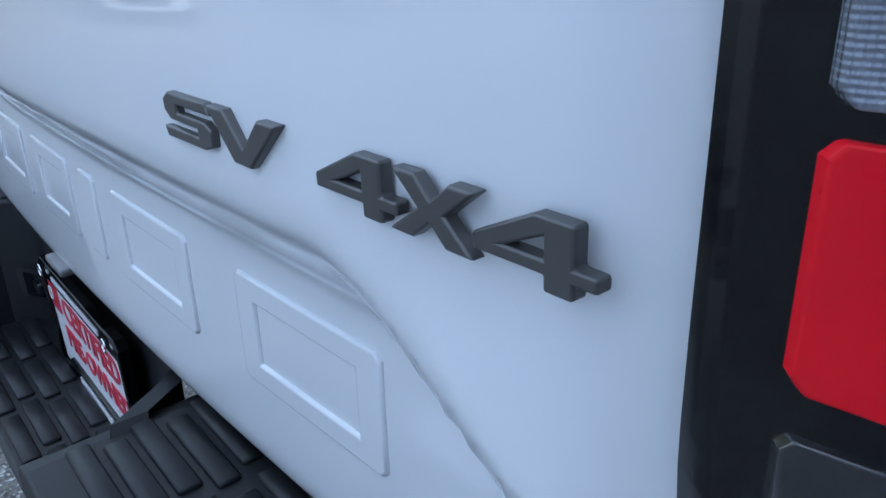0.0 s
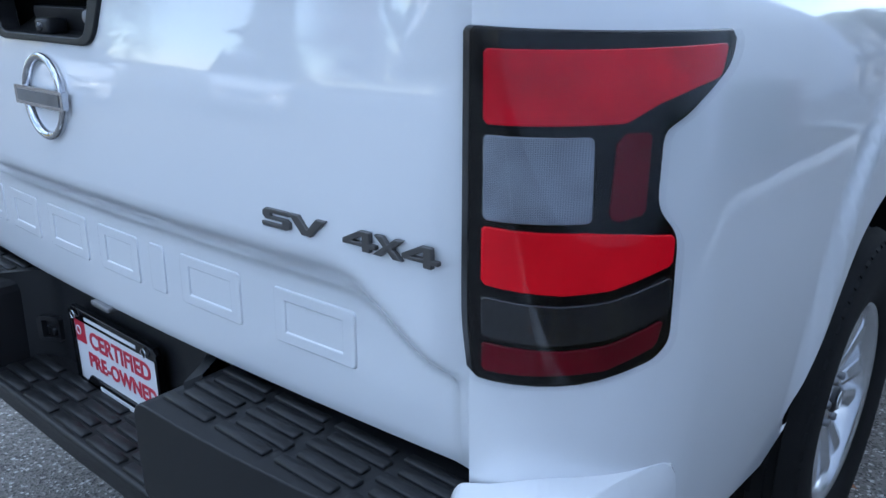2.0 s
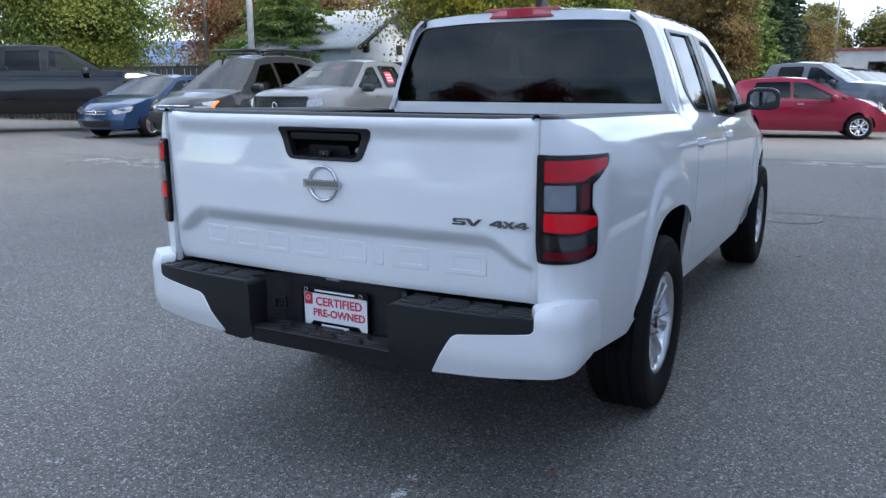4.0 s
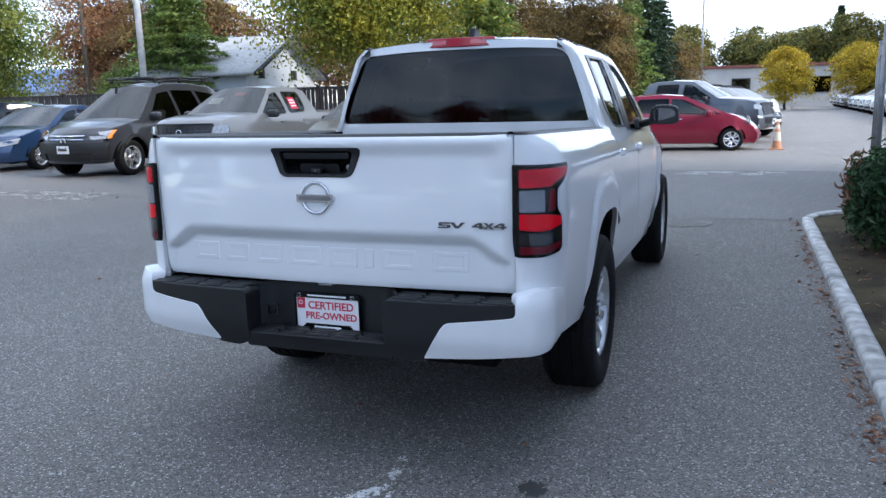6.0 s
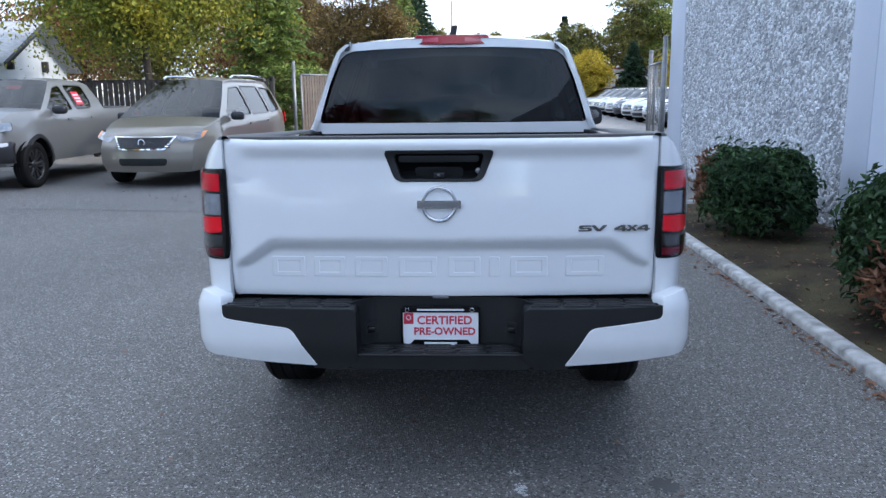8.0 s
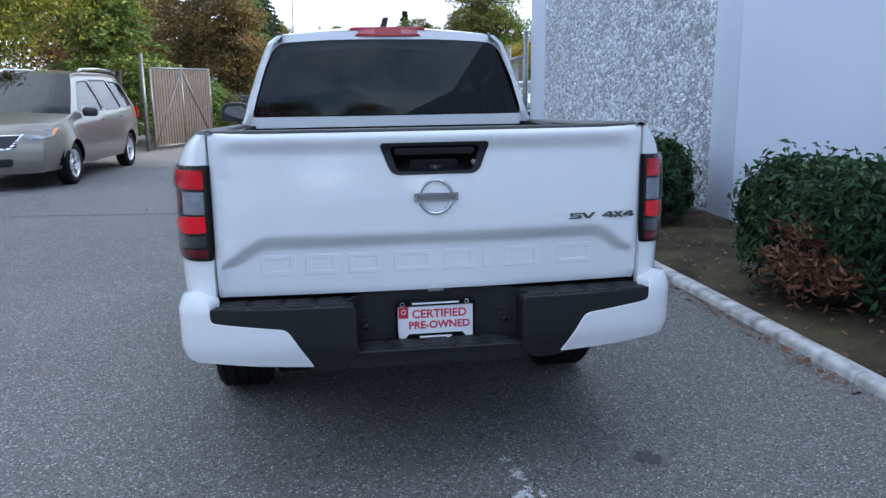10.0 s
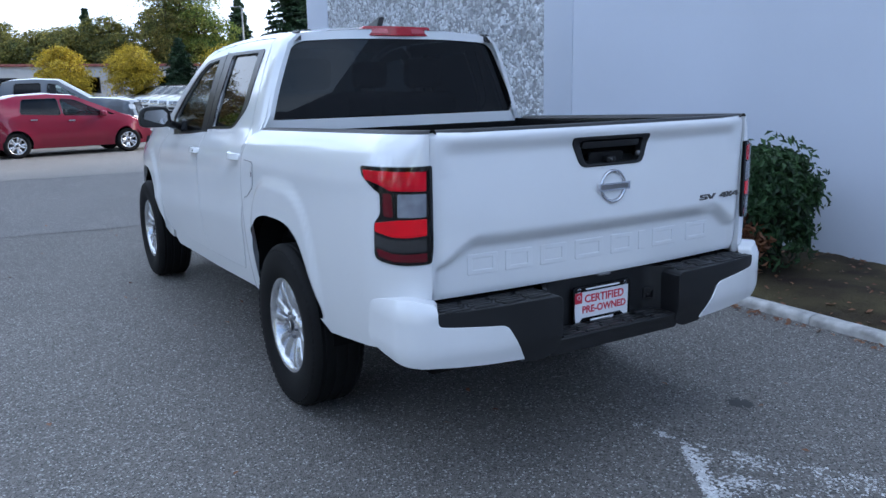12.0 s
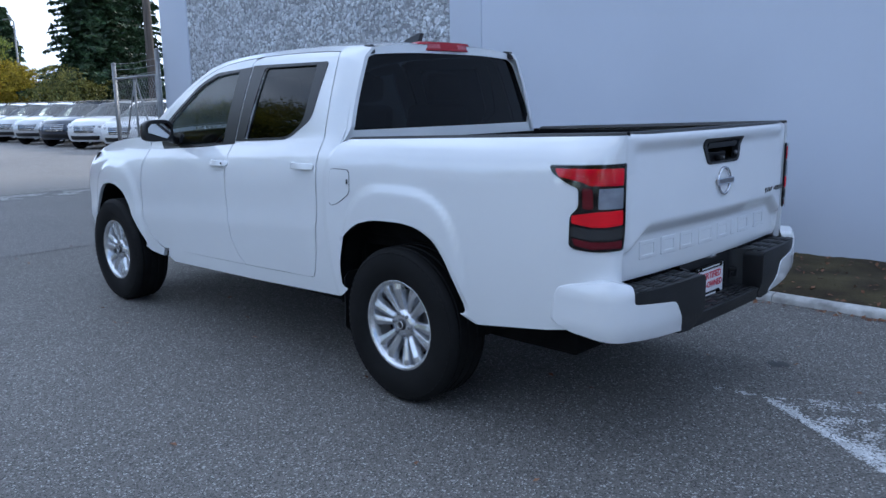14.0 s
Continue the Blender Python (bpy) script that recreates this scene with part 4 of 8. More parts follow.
for sg in (1, -1):
    at = lambda off: (lambda x, z: Vector((x, sg * (cab_y(x, z) + off), z)))
    o, rm = (0, sg, 0), (0, -0.025 * sg, 0)
    side = new("cab_side")
    side.parent = truck
    part("pillar_and_sill", panel(quarter, at(-0.001), o, step=0.05, rim=rm), M_WHITE, side)
    part("roof_rail", panel(a_strip, at(-0.002), o, step=0.05, rim=rm), M_WHITE, side)
    part("front_wing", panel(nose, at(0), o, step=0.028, rim=rm), M_WHITE, side)
    for nm, pl, hole, tr, sash in (("rear_door", rear_door, win_rear, trim_rear, G_DARK), ("front_door", front_door, win_front, trim_front, G_SIDE)):
        d = new(nm)
        d.parent = truck
        part("door_skin", panel(pl, at(0), o, holes=[hole], step=0.04, rim=rm), M_WHITE, d)
        part("window_trim", panel(tr, at(0.004), o, holes=[hole], step=0.05, rim=(0, -0.012 * sg, 0)), M_TRIM, d, "satin black window trim")
        part("window_pane", panel(hole, at(-0.012), o, step=0.08), sash, d).visible_shadow = False
        hx0, hx1, hz = (1.868, 2.085, 1.150) if nm == "rear_door" else (2.752, 2.962, 1.130)
        bar = rounded([(hx0, hz - 0.017), (hx1, hz - 0.017), (hx1, hz + 0.017), (hx0, hz + 0.017)], 0.012)
        part("door_handle", panel(bar, lambda x, z: Vector((x, sg * (cab_y(x, z) + 0.034 - 0.03 * ((x - (hx0 + hx1) / 2) / 0.11) ** 2), z)), o, step=0.03, rim=(0, -0.02 * sg, 0), back=True), M_WHITE, d, "white door handle", bevel=0.005)
        part("handle_cup", panel(rounded([(hx0 + 0.05, hz - 0.05), (hx1 - 0.03, hz - 0.05), (hx1 - 0.03, hz + 0.028), (hx0 + 0.05, hz + 0.028)], 0.03), lambda x, z: Vector((x, sg * (cab_y(x, z) + 0.0015), z)), o, step=0.04), M_WHITE, d)
        if nm == "front_door" and sg == 1:
            part("key_lock", shift(lathe([(0.0001, 0.004), (0.006, 0.004), (0.007, 0)], 14, "y"), pose(hx0 + 0.03, cab_y(hx0, hz) + 0.030, hz)), M_TRIM, d)
    # dark strips set behind the door gaps, colouring in their shade
    for gl_, dx in ((rear_gap, -0.0035), (mid_gap, 0.0035), (front_gap, 0.004)):
        gl_ = sorted(gl_, key=lambda p: -p[1])
        strip_ = [(x + dx - 0.007, z) for x, z in gl_] + [(x + dx + 0.007, z) for x, z in gl_[::-1]]
        part("door_seal", panel(strip_, at(-0.007), o, step=0.05), M_LINER, side)
    sill_ = [(1.945, 0.520), (2.25, 0.512), (2.61, 0.502), (3.1, 0.493), (3.60, 0.489)]
    part("door_seal", panel(sill_ + [(x, z + 0.018) for x, z in sill_[::-1]], at(-0.007), o, step=0.05), M_LINER, side)
    # door mirror
    mir = new("door_mirror")
    mir.parent = truck
    shell = bmesh.new()
    bmesh.ops.create_uvsphere(shell, u_segments=28, v_segments=16, radius=1)
    for v in shell.verts:
        p = v.co
        e = 0.55
        q = Vector([math.copysign(abs(c) ** e, c) for c in p])
        q.x = p.x if p.x > 0 else max(p.x, -0.35)
        v.co = Vector((3.40 + 0.085 * q.x, sg * (1.012 + (0.105 - 0.012 * p.z) * q.y), 1.325 + 0.072 * q.z))
    for f in shell.faces:
        f.smooth = True
    bmesh.ops.recalc_face_normals(shell, faces=shell.faces[:])
    part("mirror_shell", shell, M_TRIM, mir, "black mirror housing")
    mp = rounded([(0.935, 1.273), (1.085, 1.278), (1.092, 1.367), (0.935, 1.374)], 0.025)
    part("mirror_glass", panel(mp, lambda y, z: Vector((3.366 + 0.04 * (y - 1.0) + 0.12 * -1 * (z - 1.32), sg * y, z)), (-1, 0, 0), step=0.1), M_MIRROR, mir, "mirror glass")
    part("mirror_arm", tube([(3.52, sg * 0.80, 1.245), (3.48, sg * 0.87, 1.262), (3.43, sg * 0.93, 1.285)], 0.028, 10), M_TRIM, mir)
    part("mirror_foot", panel(rounded([(3.46, 1.215), (3.60, 1.205), (3.66, 1.24), (3.55, 1.30), (3.47, 1.30)], 0.02), at(0.008), o, step=0.05, rim=(0, -0.02 * sg, 0)), M_TRIM, mir)


# roof, windscreen, bonnet and nose, spanned between the sides
def strip(zf, x0, x1, n, crown, inset, m=14):
    def fn(u, v):
        x = x0 + (x1 - x0) * u
        z = zf(x)
        w = cab_y(x, z) - inset
        y = w * (2 * v - 1)
        return Vector((x + 0.05 * smooth(2.0, 1.7, x) * (y / w) ** 2, y, z + crown(x) * (1 - abs(2 * v - 1) ** 2.3)))
    return grid(fn, n, m, (0, 0, 1))


part("roof", strip(roof_z, 1.706, 3.24, 26, lambda x: (0.030 + 0.012 * smooth(1.7, 2.1, x)) * (1 - 0.1 * smooth(2.6, 3.3, x)), 0.0, 20), M_WHITE, truck)
part("windscreen", strip(roof_z, 3.24, 4.0, 12, lambda x: 0.045, 0.012), G_FRONT, truck).visible_shadow = False
zhood = lambda x: spline(((4.0, 1.262), (4.3, 1.245), (4.6, 1.21), (4.85, 1.155), (5.0, 1.08)), x)
part("bonnet", strip(zhood, 3.99, 5.0, 16, lambda x: 0.045, 0.0), M_WHITE, truck)
part("grille", grid(lambda u, v: Vector((5.0 + 0.16 * math.sin(math.pi * u) ** 0.5 - 0.13 * abs(2 * v - 1) ** 3, 0.80 * (2 * v - 1), 1.12 - 0.62 * u)), 8, 12, (1, 0, 0)), M_TRIM, truck)
part("underbody", box(0.35, 4.95, -0.62, 0.62, 0.34, 0.62, 0.02), M_LINER, truck)
# two wide boxes added to keep light off the ground beneath the truck
part("floor_pan", box(1.72, 3.86, -0.845, 0.845, 0.415, 0.47, 0.01), M_LINER, truck)
part("bed_pan", box(0.14, 0.64, -0.82, 0.82, 0.57, 0.63, 0.02), M_LINER, truck)
part("exhaust_silencer", box(1.75, 2.5, -0.60, -0.30, 0.29, 0.42, 0.04, 3), M_LINER, truck)
part("spare_carrier", box(0.20, 0.66, -0.60, 0.60, 0.50, 0.64, 0.03), M_LINER, truck)
part("cab_floor", box(1.70, 3.95, -0.80, 0.80, 0.44, 0.56, 0.02), M_LINER, truck)
part("rear_axle", tube([(1.2, -0.72, 0.385), (1.2, 0.72, 0.385)], 0.055, 14), M_LINER, truck)
part("axle_casing", shift(lathe([(0.001, -0.14), (0.09, -0.12), (0.14, -0.04), (0.14, 0.04), (0.09, 0.12), (0.001, 0.14)], 20, "y"), pose(1.2, 0.05, 0.385)), M_LINER, truck)
for sg in (1, -1):
    part("leaf_spring", tube([(0.55, sg * 0.56, 0.47), (0.85, sg * 0.56, 0.36), (1.2, sg * 0.56, 0.325), (1.55, sg * 0.56, 0.37), (1.75, sg * 0.56, 0.46)], 0.022, 6), M_LINER, truck)
    part("shock_absorber", tube([(1.33, sg * 0.5, 0.33), (1.40, sg * 0.52, 0.72)], 0.03, 10), M_STEEL, truck)
part("exhaust_pipe", tube([(2.2, -0.42, 0.40), (1.0, -0.45, 0.47), (0.55, -0.62, 0.43), (0.42, -0.78, 0.42)], 0.028, 10), M_STEEL, truck)

# back of the cab
cab_back = new("cab_back")
cab_back.parent = truck


def back_x(y, z):
    return 1.672 + 0.20 * max(z - 1.42, -0.05) ** 1.0 * 0.55 + 0.034 * (y / 0.75) ** 2


def back_edge(z):
    return cab_y(1.70, z)


be = [(back_edge(z) + 0.004, z) for z in (1.10, 1.2, 1.28, 1.36, 1.44, 1.52, 1.60, 1.67, 1.72, 1.75, 1.776)]
top = [(0.5, 1.793), (0.3, 1.806), (0.0, 1.812)]
outline = be + top + [(-y, z) for y, z in top[-2::-1]] + [(-y, z) for y, z in be[::-1]]
win_b = rounded([(0.772, 1.342), (0.764, 1.42), (0.618, 1.742), (0.30, 1.760), (-0.30, 1.760), (-0.618, 1.742), (-0.764, 1.42), (-0.772, 1.342)], [0.045, 0.12, 0.075, 0.3, 0.3, 0.075, 0.12, 0.045], 6)
part("back_panel", panel(outline, lambda y, z: Vector((back_x(y, z), y, z)), (-1, 0, 0), holes=[win_b], step=0.05, rim=(0.02, 0, 0)), M_WHITE, cab_back)
wi = [(y * 0.985, 1.345 + (z - 1.345) * 0.97 + 0.006) for y, z in win_b]
part("window_seal", panel(win_b, lambda y, z: Vector((back_x(y, z) + 0.006, y, z)), (-1, 0, 0), holes=[wi], step=0.05), M_GLOSSBLK, cab_back, "black window border")
part("rear_window", panel(win_b, lambda y, z: Vector((back_x(y, z) + 0.008, y, z)), (-1, 0, 0), step=0.08), G_DARK, cab_back, "dark tinted rear window").visible_shadow = False
bl = part("high_brake_lamp", panel(rounded([(-0.222, 1.775), (0.222, 1.775), (0.208, 1.828), (-0.208, 1.828)], 0.008), lambda y, z: Vector((1.692 + 0.35 * (z - 1.778) + 0.03 * (y / 0.22) ** 2, y, z)), (-1, 0, 0.2), step=0.04, rim=(0.075, 0, -0.004), back=True), M_BRAKE, cab_back, "red high brake lamp", bevel=0.005)
part("cargo_lens", panel(rounded([(-0.17, 1.789), (-0.07, 1.789), (-0.07, 1.814), (-0.17, 1.814)], 0.004), lambda y, z: Vector((1.689 + 0.35 * (z - 1.778) + 0.03 * (y / 0.22) ** 2, y, z)), (-1, 0, 0), step=0.05, rim=(0.005, 0, 0)), pmat("frosted_red", (0.46, 0.05, 0.07), rough=0.25, coat=1.0), bl)
part("cargo_lens", panel(rounded([(0.07, 1.789), (0.17, 1.789), (0.17, 1.814), (0.07, 1.814)], 0.004), lambda y, z: Vector((1.689 + 0.35 * (z - 1.778) + 0.03 * (y / 0.22) ** 2, y, z)), (-1, 0, 0), step=0.05, rim=(0.005, 0, 0)), bpy.data.materials["frosted_red"], bl)
for sg in (1, -1):
    part("roof_seam_cap", panel(rounded([(0.578, 1.757), (0.606, 1.752), (0.604, 1.800), (0.578, 1.804)], 0.004), lambda y, z: Vector((1.692 + 0.30 * (z - 1.728), sg * y, z - 0.010)), (-1, 0, 0), step=0.03, rim=(0.05, 0, 0.004), back=True), M_TRIM, truck, "black roof seam cap")
part("antenna", panel([(1.945, 1.83), (2.125, 1.83), (2.055, 1.868), (1.955, 1.90), (1.93, 1.895)], lambda x, z: Vector((x, 0.022 - 0.25 * (z - 1.83), z)), (0, 1, 0), step=0.04, rim=(0, -0.035, 0), back=True), M_TRIM, truck, "black shark-fin antenna", bevel=0.008)

# seats and dashboard seen through the glass
for x, ys in ((2.30, (-0.38, 0.38)), (3.05, (-0.37, 0.37))):
    for y in ys:
        part("seat_back", shift(box(-0.07, 0.07, -0.25, 0.25, 0.0, 0.62, 0.05, 3), pose(x, y, 0.86, 0, -14, 0)), M_SEAT, truck)
        part("headrest", shift(box(-0.05, 0.05, -0.13, 0.13, 0.0, 0.18, 0.045, 3), pose(x - 0.17, y, 1.49, 0, -8, 0)), M_SEAT, truck)
        part("seat_cushion", box(x, x + 0.5, y - 0.25, y + 0.25, 0.72, 0.88, 0.05, 3), M_SEAT, truck)
part("dashboard", box(3.62, 4.0, -0.74, 0.74, 0.85, 1.2, 0.06, 3), M_SEAT, truck)
wheelring = lathe([(0.19 + 0.014 * math.cos(a), 0.014 * math.sin(a)) for a in [2 * math.pi * k / 8 for k in range(9)]], 32, "x")
part("steering_wheel", shift(wheelring, pose(3.50, 0.37, 1.14, 0, -25, 0)), M_SEAT, truck)


# ---- wheels
def tyre_mesh(R, W, rim_r, seg=96, blocks=False):
    h = W / 2
    prof = [(rim_r - 0.004, -h * 0.80), (rim_r + 0.012, -h * 0.90), (rim_r + (R - rim_r) * 0.45, -h * 1.0), (R - 0.045, -h * 0.97), (R - 0.020, -h * 0.90), (R - 0.008, -h * 0.80)]
    tread = []
    for k, c in enumerate((-0.60, -0.21, 0.21, 0.60)):
        c *= h
        tread += [(R - 0.002, c - 0.011), (R - 0.009, c - 0.008), (R - 0.009, c + 0.008), (R - 0.002, c + 0.011)]
    prof += tread + [(r, -a) for r, a in prof[::-1]]
    bm = lathe(prof, seg, "y")
    for e in bm.edges:
        if len(e.link_faces) == 2 and e.calc_face_angle(0) > 0.6:
            e.smooth = False
    if blocks:                                      # shoulder blocks
        extra = bmesh.new()
        for s in (-1, 1):
            for k in range(64):
                t = 2 * math.pi * k / 64
                d = 2 * math.pi / 64 * 0.36
                vs = []
                for tt, (r, a) in [(t - d, (R - 0.001, 0.68)), (t + d, (R - 0.001, 0.68)), (t + d * 0.8, (R - 0.028, 0.955)), (t - d * 0.8, (R - 0.028, 0.955))]:
                    vs.append(extra.verts.new((r * math.cos(tt), s * a * h, r * math.sin(tt))))
                for tt, (r, a) in [(t - d, (R - 0.014, 0.66)), (t + d, (R - 0.014, 0.66)), (t + d * 0.8, (R - 0.040, 0.91)), (t - d * 0.8, (R - 0.040, 0.91))]:
                    vs.append(extra.verts.new((r * math.cos(tt), s * a * h, r * math.sin(tt))))
                for f in ((0, 1, 2, 3), (0, 4, 5, 1), (1, 5, 6, 2), (2, 6, 7, 3), (3, 7, 4, 0)):
                    extra.faces.new([vs[i] for i in f])
        bmesh.ops.recalc_face_normals(extra, faces=extra.faces[:])
        return extra
    return bm


def spoke(poly, back, bev, crease=0):
    """A spoke from its outline (radius, sideways, out) pairs: a strip with sloping flanks."""
    bm = bmesh.new()
    top, low = [], []
    for r, w, y in poly:
        top.append([bm.verts.new((s * w, y - (0.005 if s == crease else 0.0), r)) for s in (-1, 1)])
        low.append([bm.verts.new((s * (w + bev), y - back, r)) for s in (-1, 1)])
    ridge = [bm.verts.new((-crease * w * 0.15, y + 0.004 * abs(crease), r)) for r, w, y in poly]
    for a in range(len(poly) - 1):
        bm.faces.new((top[a][0], ridge[a], ridge[a + 1], top[a + 1][0]))
        bm.faces.new((ridge[a], top[a][1], top[a + 1][1], ridge[a + 1]))
        for s in (0, 1):
            bm.faces.new((top[a][s], top[a + 1][s], low[a + 1][s], low[a][s]))
    bmesh.ops.recalc_face_normals(bm, faces=bm.faces[:])
    return bm


def wheel(parent, x, y, z, sg, R, W, rim_r, count=6, twin=True, rim_mat=None, detail=True, label="alloy wheel with a black tyre"):
    """A wheel whose outer face looks to y * sg; parts: tyre, rim, spokes, hub cap, nuts."""
    rim_mat = rim_mat or M_ALLOY
    w = new("wheel")
    w.parent = parent
    w["label"] = label
    turn = pose(x, y, z, 0, 17 * x, 0 if sg > 0 else 180)
    part("tyre", shift(tyre_mesh(R, W, rim_r, 96 if detail else 40), turn), M_RUBBER, w)
    if detail:
        part("tread", shift(tyre_mesh(R, W, rim_r, 8, True), turn), M_RUBBER, w)["kind"] = "stuff"
    h = W / 2
    seg = 56 if detail else 28
    part("rim", shift(lathe([(rim_r - 0.05, -h * 0.7), (rim_r - 0.028, h * 0.25), (rim_r - 0.022, h * 0.66), (rim_r - 0.012, h * 0.80), (rim_r + 0.001, h * 0.86), (rim_r + 0.007, h * 0.82), (rim_r + 0.006, h * 0.74)], seg, "y"), turn), rim_mat, w)
    part("brake_disc", shift(lathe([(0.03, h * 0.05), (rim_r * 0.72, h * 0.05), (rim_r * 0.72, -h * 0.1)], 32 if detail else 16, "y"), turn), M_STEEL, w)
    part("backing", shift(lathe([(0.03, -h * 0.3), (rim_r - 0.03, -h * 0.3)], 24, "y"), turn), M_LINER, w)
    yo = h * 0.62
    for k in range(count):
        a = 360 * k / count
        for dv in ((-13, 13) if twin else (0,)):
            pl = [(0.045, 0.010, yo - 0.010), (0.080, 0.0145, yo - 0.008), (rim_r * 0.52, 0.0180, yo + 0.001), (rim_r * 0.80, 0.0245, yo + 0.012), (rim_r - 0.008, 0.0290, yo + 0.008)] if twin else [(0.050, 0.021, yo - 0.004), (0.085, 0.023, yo), (rim_r * 0.58, 0.0255, yo + 0.006), (rim_r * 0.8, 0.028, yo + 0.012), (rim_r - 0.014, 0.032, yo + 0.008)]
            if not twin:
                pl = [(r, wd * 1.05, yy) for r, wd, yy in pl]
            sp = spoke(pl, 0.035, 0.006, (1 if dv > 0 else -1) if twin else 0)
            part("spoke", shift(sp, turn @ pose(0, 0, 0, 0, a + (dv * 0.96 if twin else 0), 0)), rim_mat, w, bevel=0.004 if detail else 0)
    part("hub", shift(lathe([(0.001, yo + 0.004), (0.05, yo + 0.004), (0.072, yo - 0.004), (0.080, yo - 0.035)], 28, "y"), turn), rim_mat, w)
    part("hub_cap", shift(lathe([(0.001, yo + 0.016), (0.022, yo + 0.015), (0.030, yo + 0.010), (0.031, yo)], 24, "y"), turn), M_TRIM, w)
    if detail:
        part("cap_ring", shift(lathe([(0.021, yo + 0.0160), (0.021, yo + 0.018), (0.016, yo + 0.018), (0.016, yo + 0.0160)], 24, "y"), turn), M_CHROME, w)
        for k in range(6):
            t = 2 * math.pi * (k + 0.5) / 6
            part("wheel_nut", shift(lathe([(0.001, yo + 0.012), (0.008, yo + 0.012), (0.010, yo + 0.006), (0.0105, yo - 0.004)], 6, "y"), turn @ pose(0.056 * math.cos(t), 0, 0.056 * math.sin(t))), M_STEEL, w)
    return w


for xx in (1.2, 4.4):
    for sg in (1, -1):
        wheel(truck, xx, sg * 0.815, 0.394, sg, 0.394, 0.262, 0.226)


# ---------------------------------------------------------------- ground and building
M_ASPH = asphalt("asphalt_dark", 0.165, 0.212, 0.9, (1.0, 0.935, 0.865))
M_ASPH2 = asphalt("asphalt_old", 0.25, 0.31, 0.8, (1.0, 0.93, 0.86))
M_ASPH3 = asphalt("asphalt_patch", 0.155, 0.19, 0.6, (1.0, 0.955, 0.92))
M_WALL = pmat("white_wall_paint", (0.56, 0.60, 0.69), rough=0.75, var=0.035, scale=0.7, bump=0.12, bscale=40, dist=0.003)
M_PEBBLE = pmat("pale_pebbles", (0.55, 0.565, 0.59), rough=0.8, var=0.15, scale=3, bump=0.3, bscale=120, island=0.30)
M_MORTAR = pmat("pebble_mortar", (0.30, 0.305, 0.32), rough=0.9, var=0.2, scale=8, bump=0.4, bscale=60)
M_KERB = pmat("kerb_concrete", (0.36, 0.355, 0.345), rough=0.88, var=0.30, scale=9, bump=0.5, bscale=60, dist=0.004, col2=(0.50, 0.495, 0.485), obrand=0.08)
M_SOIL = pmat("soil", (0.048, 0.033, 0.025), rough=0.95, spec=0.2, var=0.35, scale=2.6, bump=1.0, bscale=70, dist=0.02, col2=(0.074, 0.062, 0.032))
M_OLDMARK = pmat("faded_road_paint", (0.36, 0.355, 0.34), rough=0.85, var=0.25, scale=12, island=0.2)
M_PAINTMARK = pmat("worn_road_paint", (0.62, 0.62, 0.62), rough=0.8, var=0.2, scale=20, island=0.15)


def sheet(name, x0, x1, y0, y1, z, material, label, nx=2, ny=2):
    return solid(name, grid(lambda u, v: Vector((x0 + (x1 - x0) * u, y0 + (y1 - y0) * v, z)), nx, ny, (0, 0, 1)), material, label, "ground", kind="structure")


sheet("ground", -900, 1500, -900, 900, 0.0, M_ASPH, "dark worn asphalt car park")
solid("ground_patch", panel([(7.1, -3.3), (7.0, 1.0), (7.6, 6.0), (8.8, 20), (8.8, 40), (13.2, 40), (13.2, -3.3)], lambda x, y: Vector((x, y, 0.004)), (0, 0, 1), step=3), M_ASPH3, "newer smooth asphalt strip", "ground", kind="structure")
sheet("ground_lot", 13.2, 140, -70, 45, 0.006, M_ASPH2, "sun-bleached old asphalt of the rear lot")
WY = -3.85
solid("wall_building", box(-5, 4.81, WY - 12, WY, -0.1, 7.4), M_WALL, "smooth white painted building wall", "wall", kind="structure")
solid("wall_annex", box(-26, -5.004, WY - 12, WY - 0.004, -0.1, 4.3), M_WALL, "lower white painted wing of the building", "wall", kind="structure")
solid("wall_pilaster", box(4.817, 5.335, WY - 12, WY + 0.003, -0.1, 7.4, 0.004), M_WALL, "white painted strip beside the pebble panel", "wall", kind="structure")
solid("wall_groove", box(4.80, 4.83, WY - 0.3, WY - 0.006, -0.1, 7.4), M_WALL, "recessed joint in the white wall", "wall", kind="structure")
pebble_wall = solid("wall_pebble_panel", box(5.335, 11.80, WY - 12, WY - 0.022, -0.1, 7.4), M_MORTAR, "exposed pebble aggregate wall panel", "wall", kind="structure")
solid("wall_end", box(11.80, 12.80, WY - 12, WY, -0.1, 7.4, 0.01), M_WALL, "white painted end strip of the building", "wall", kind="structure")


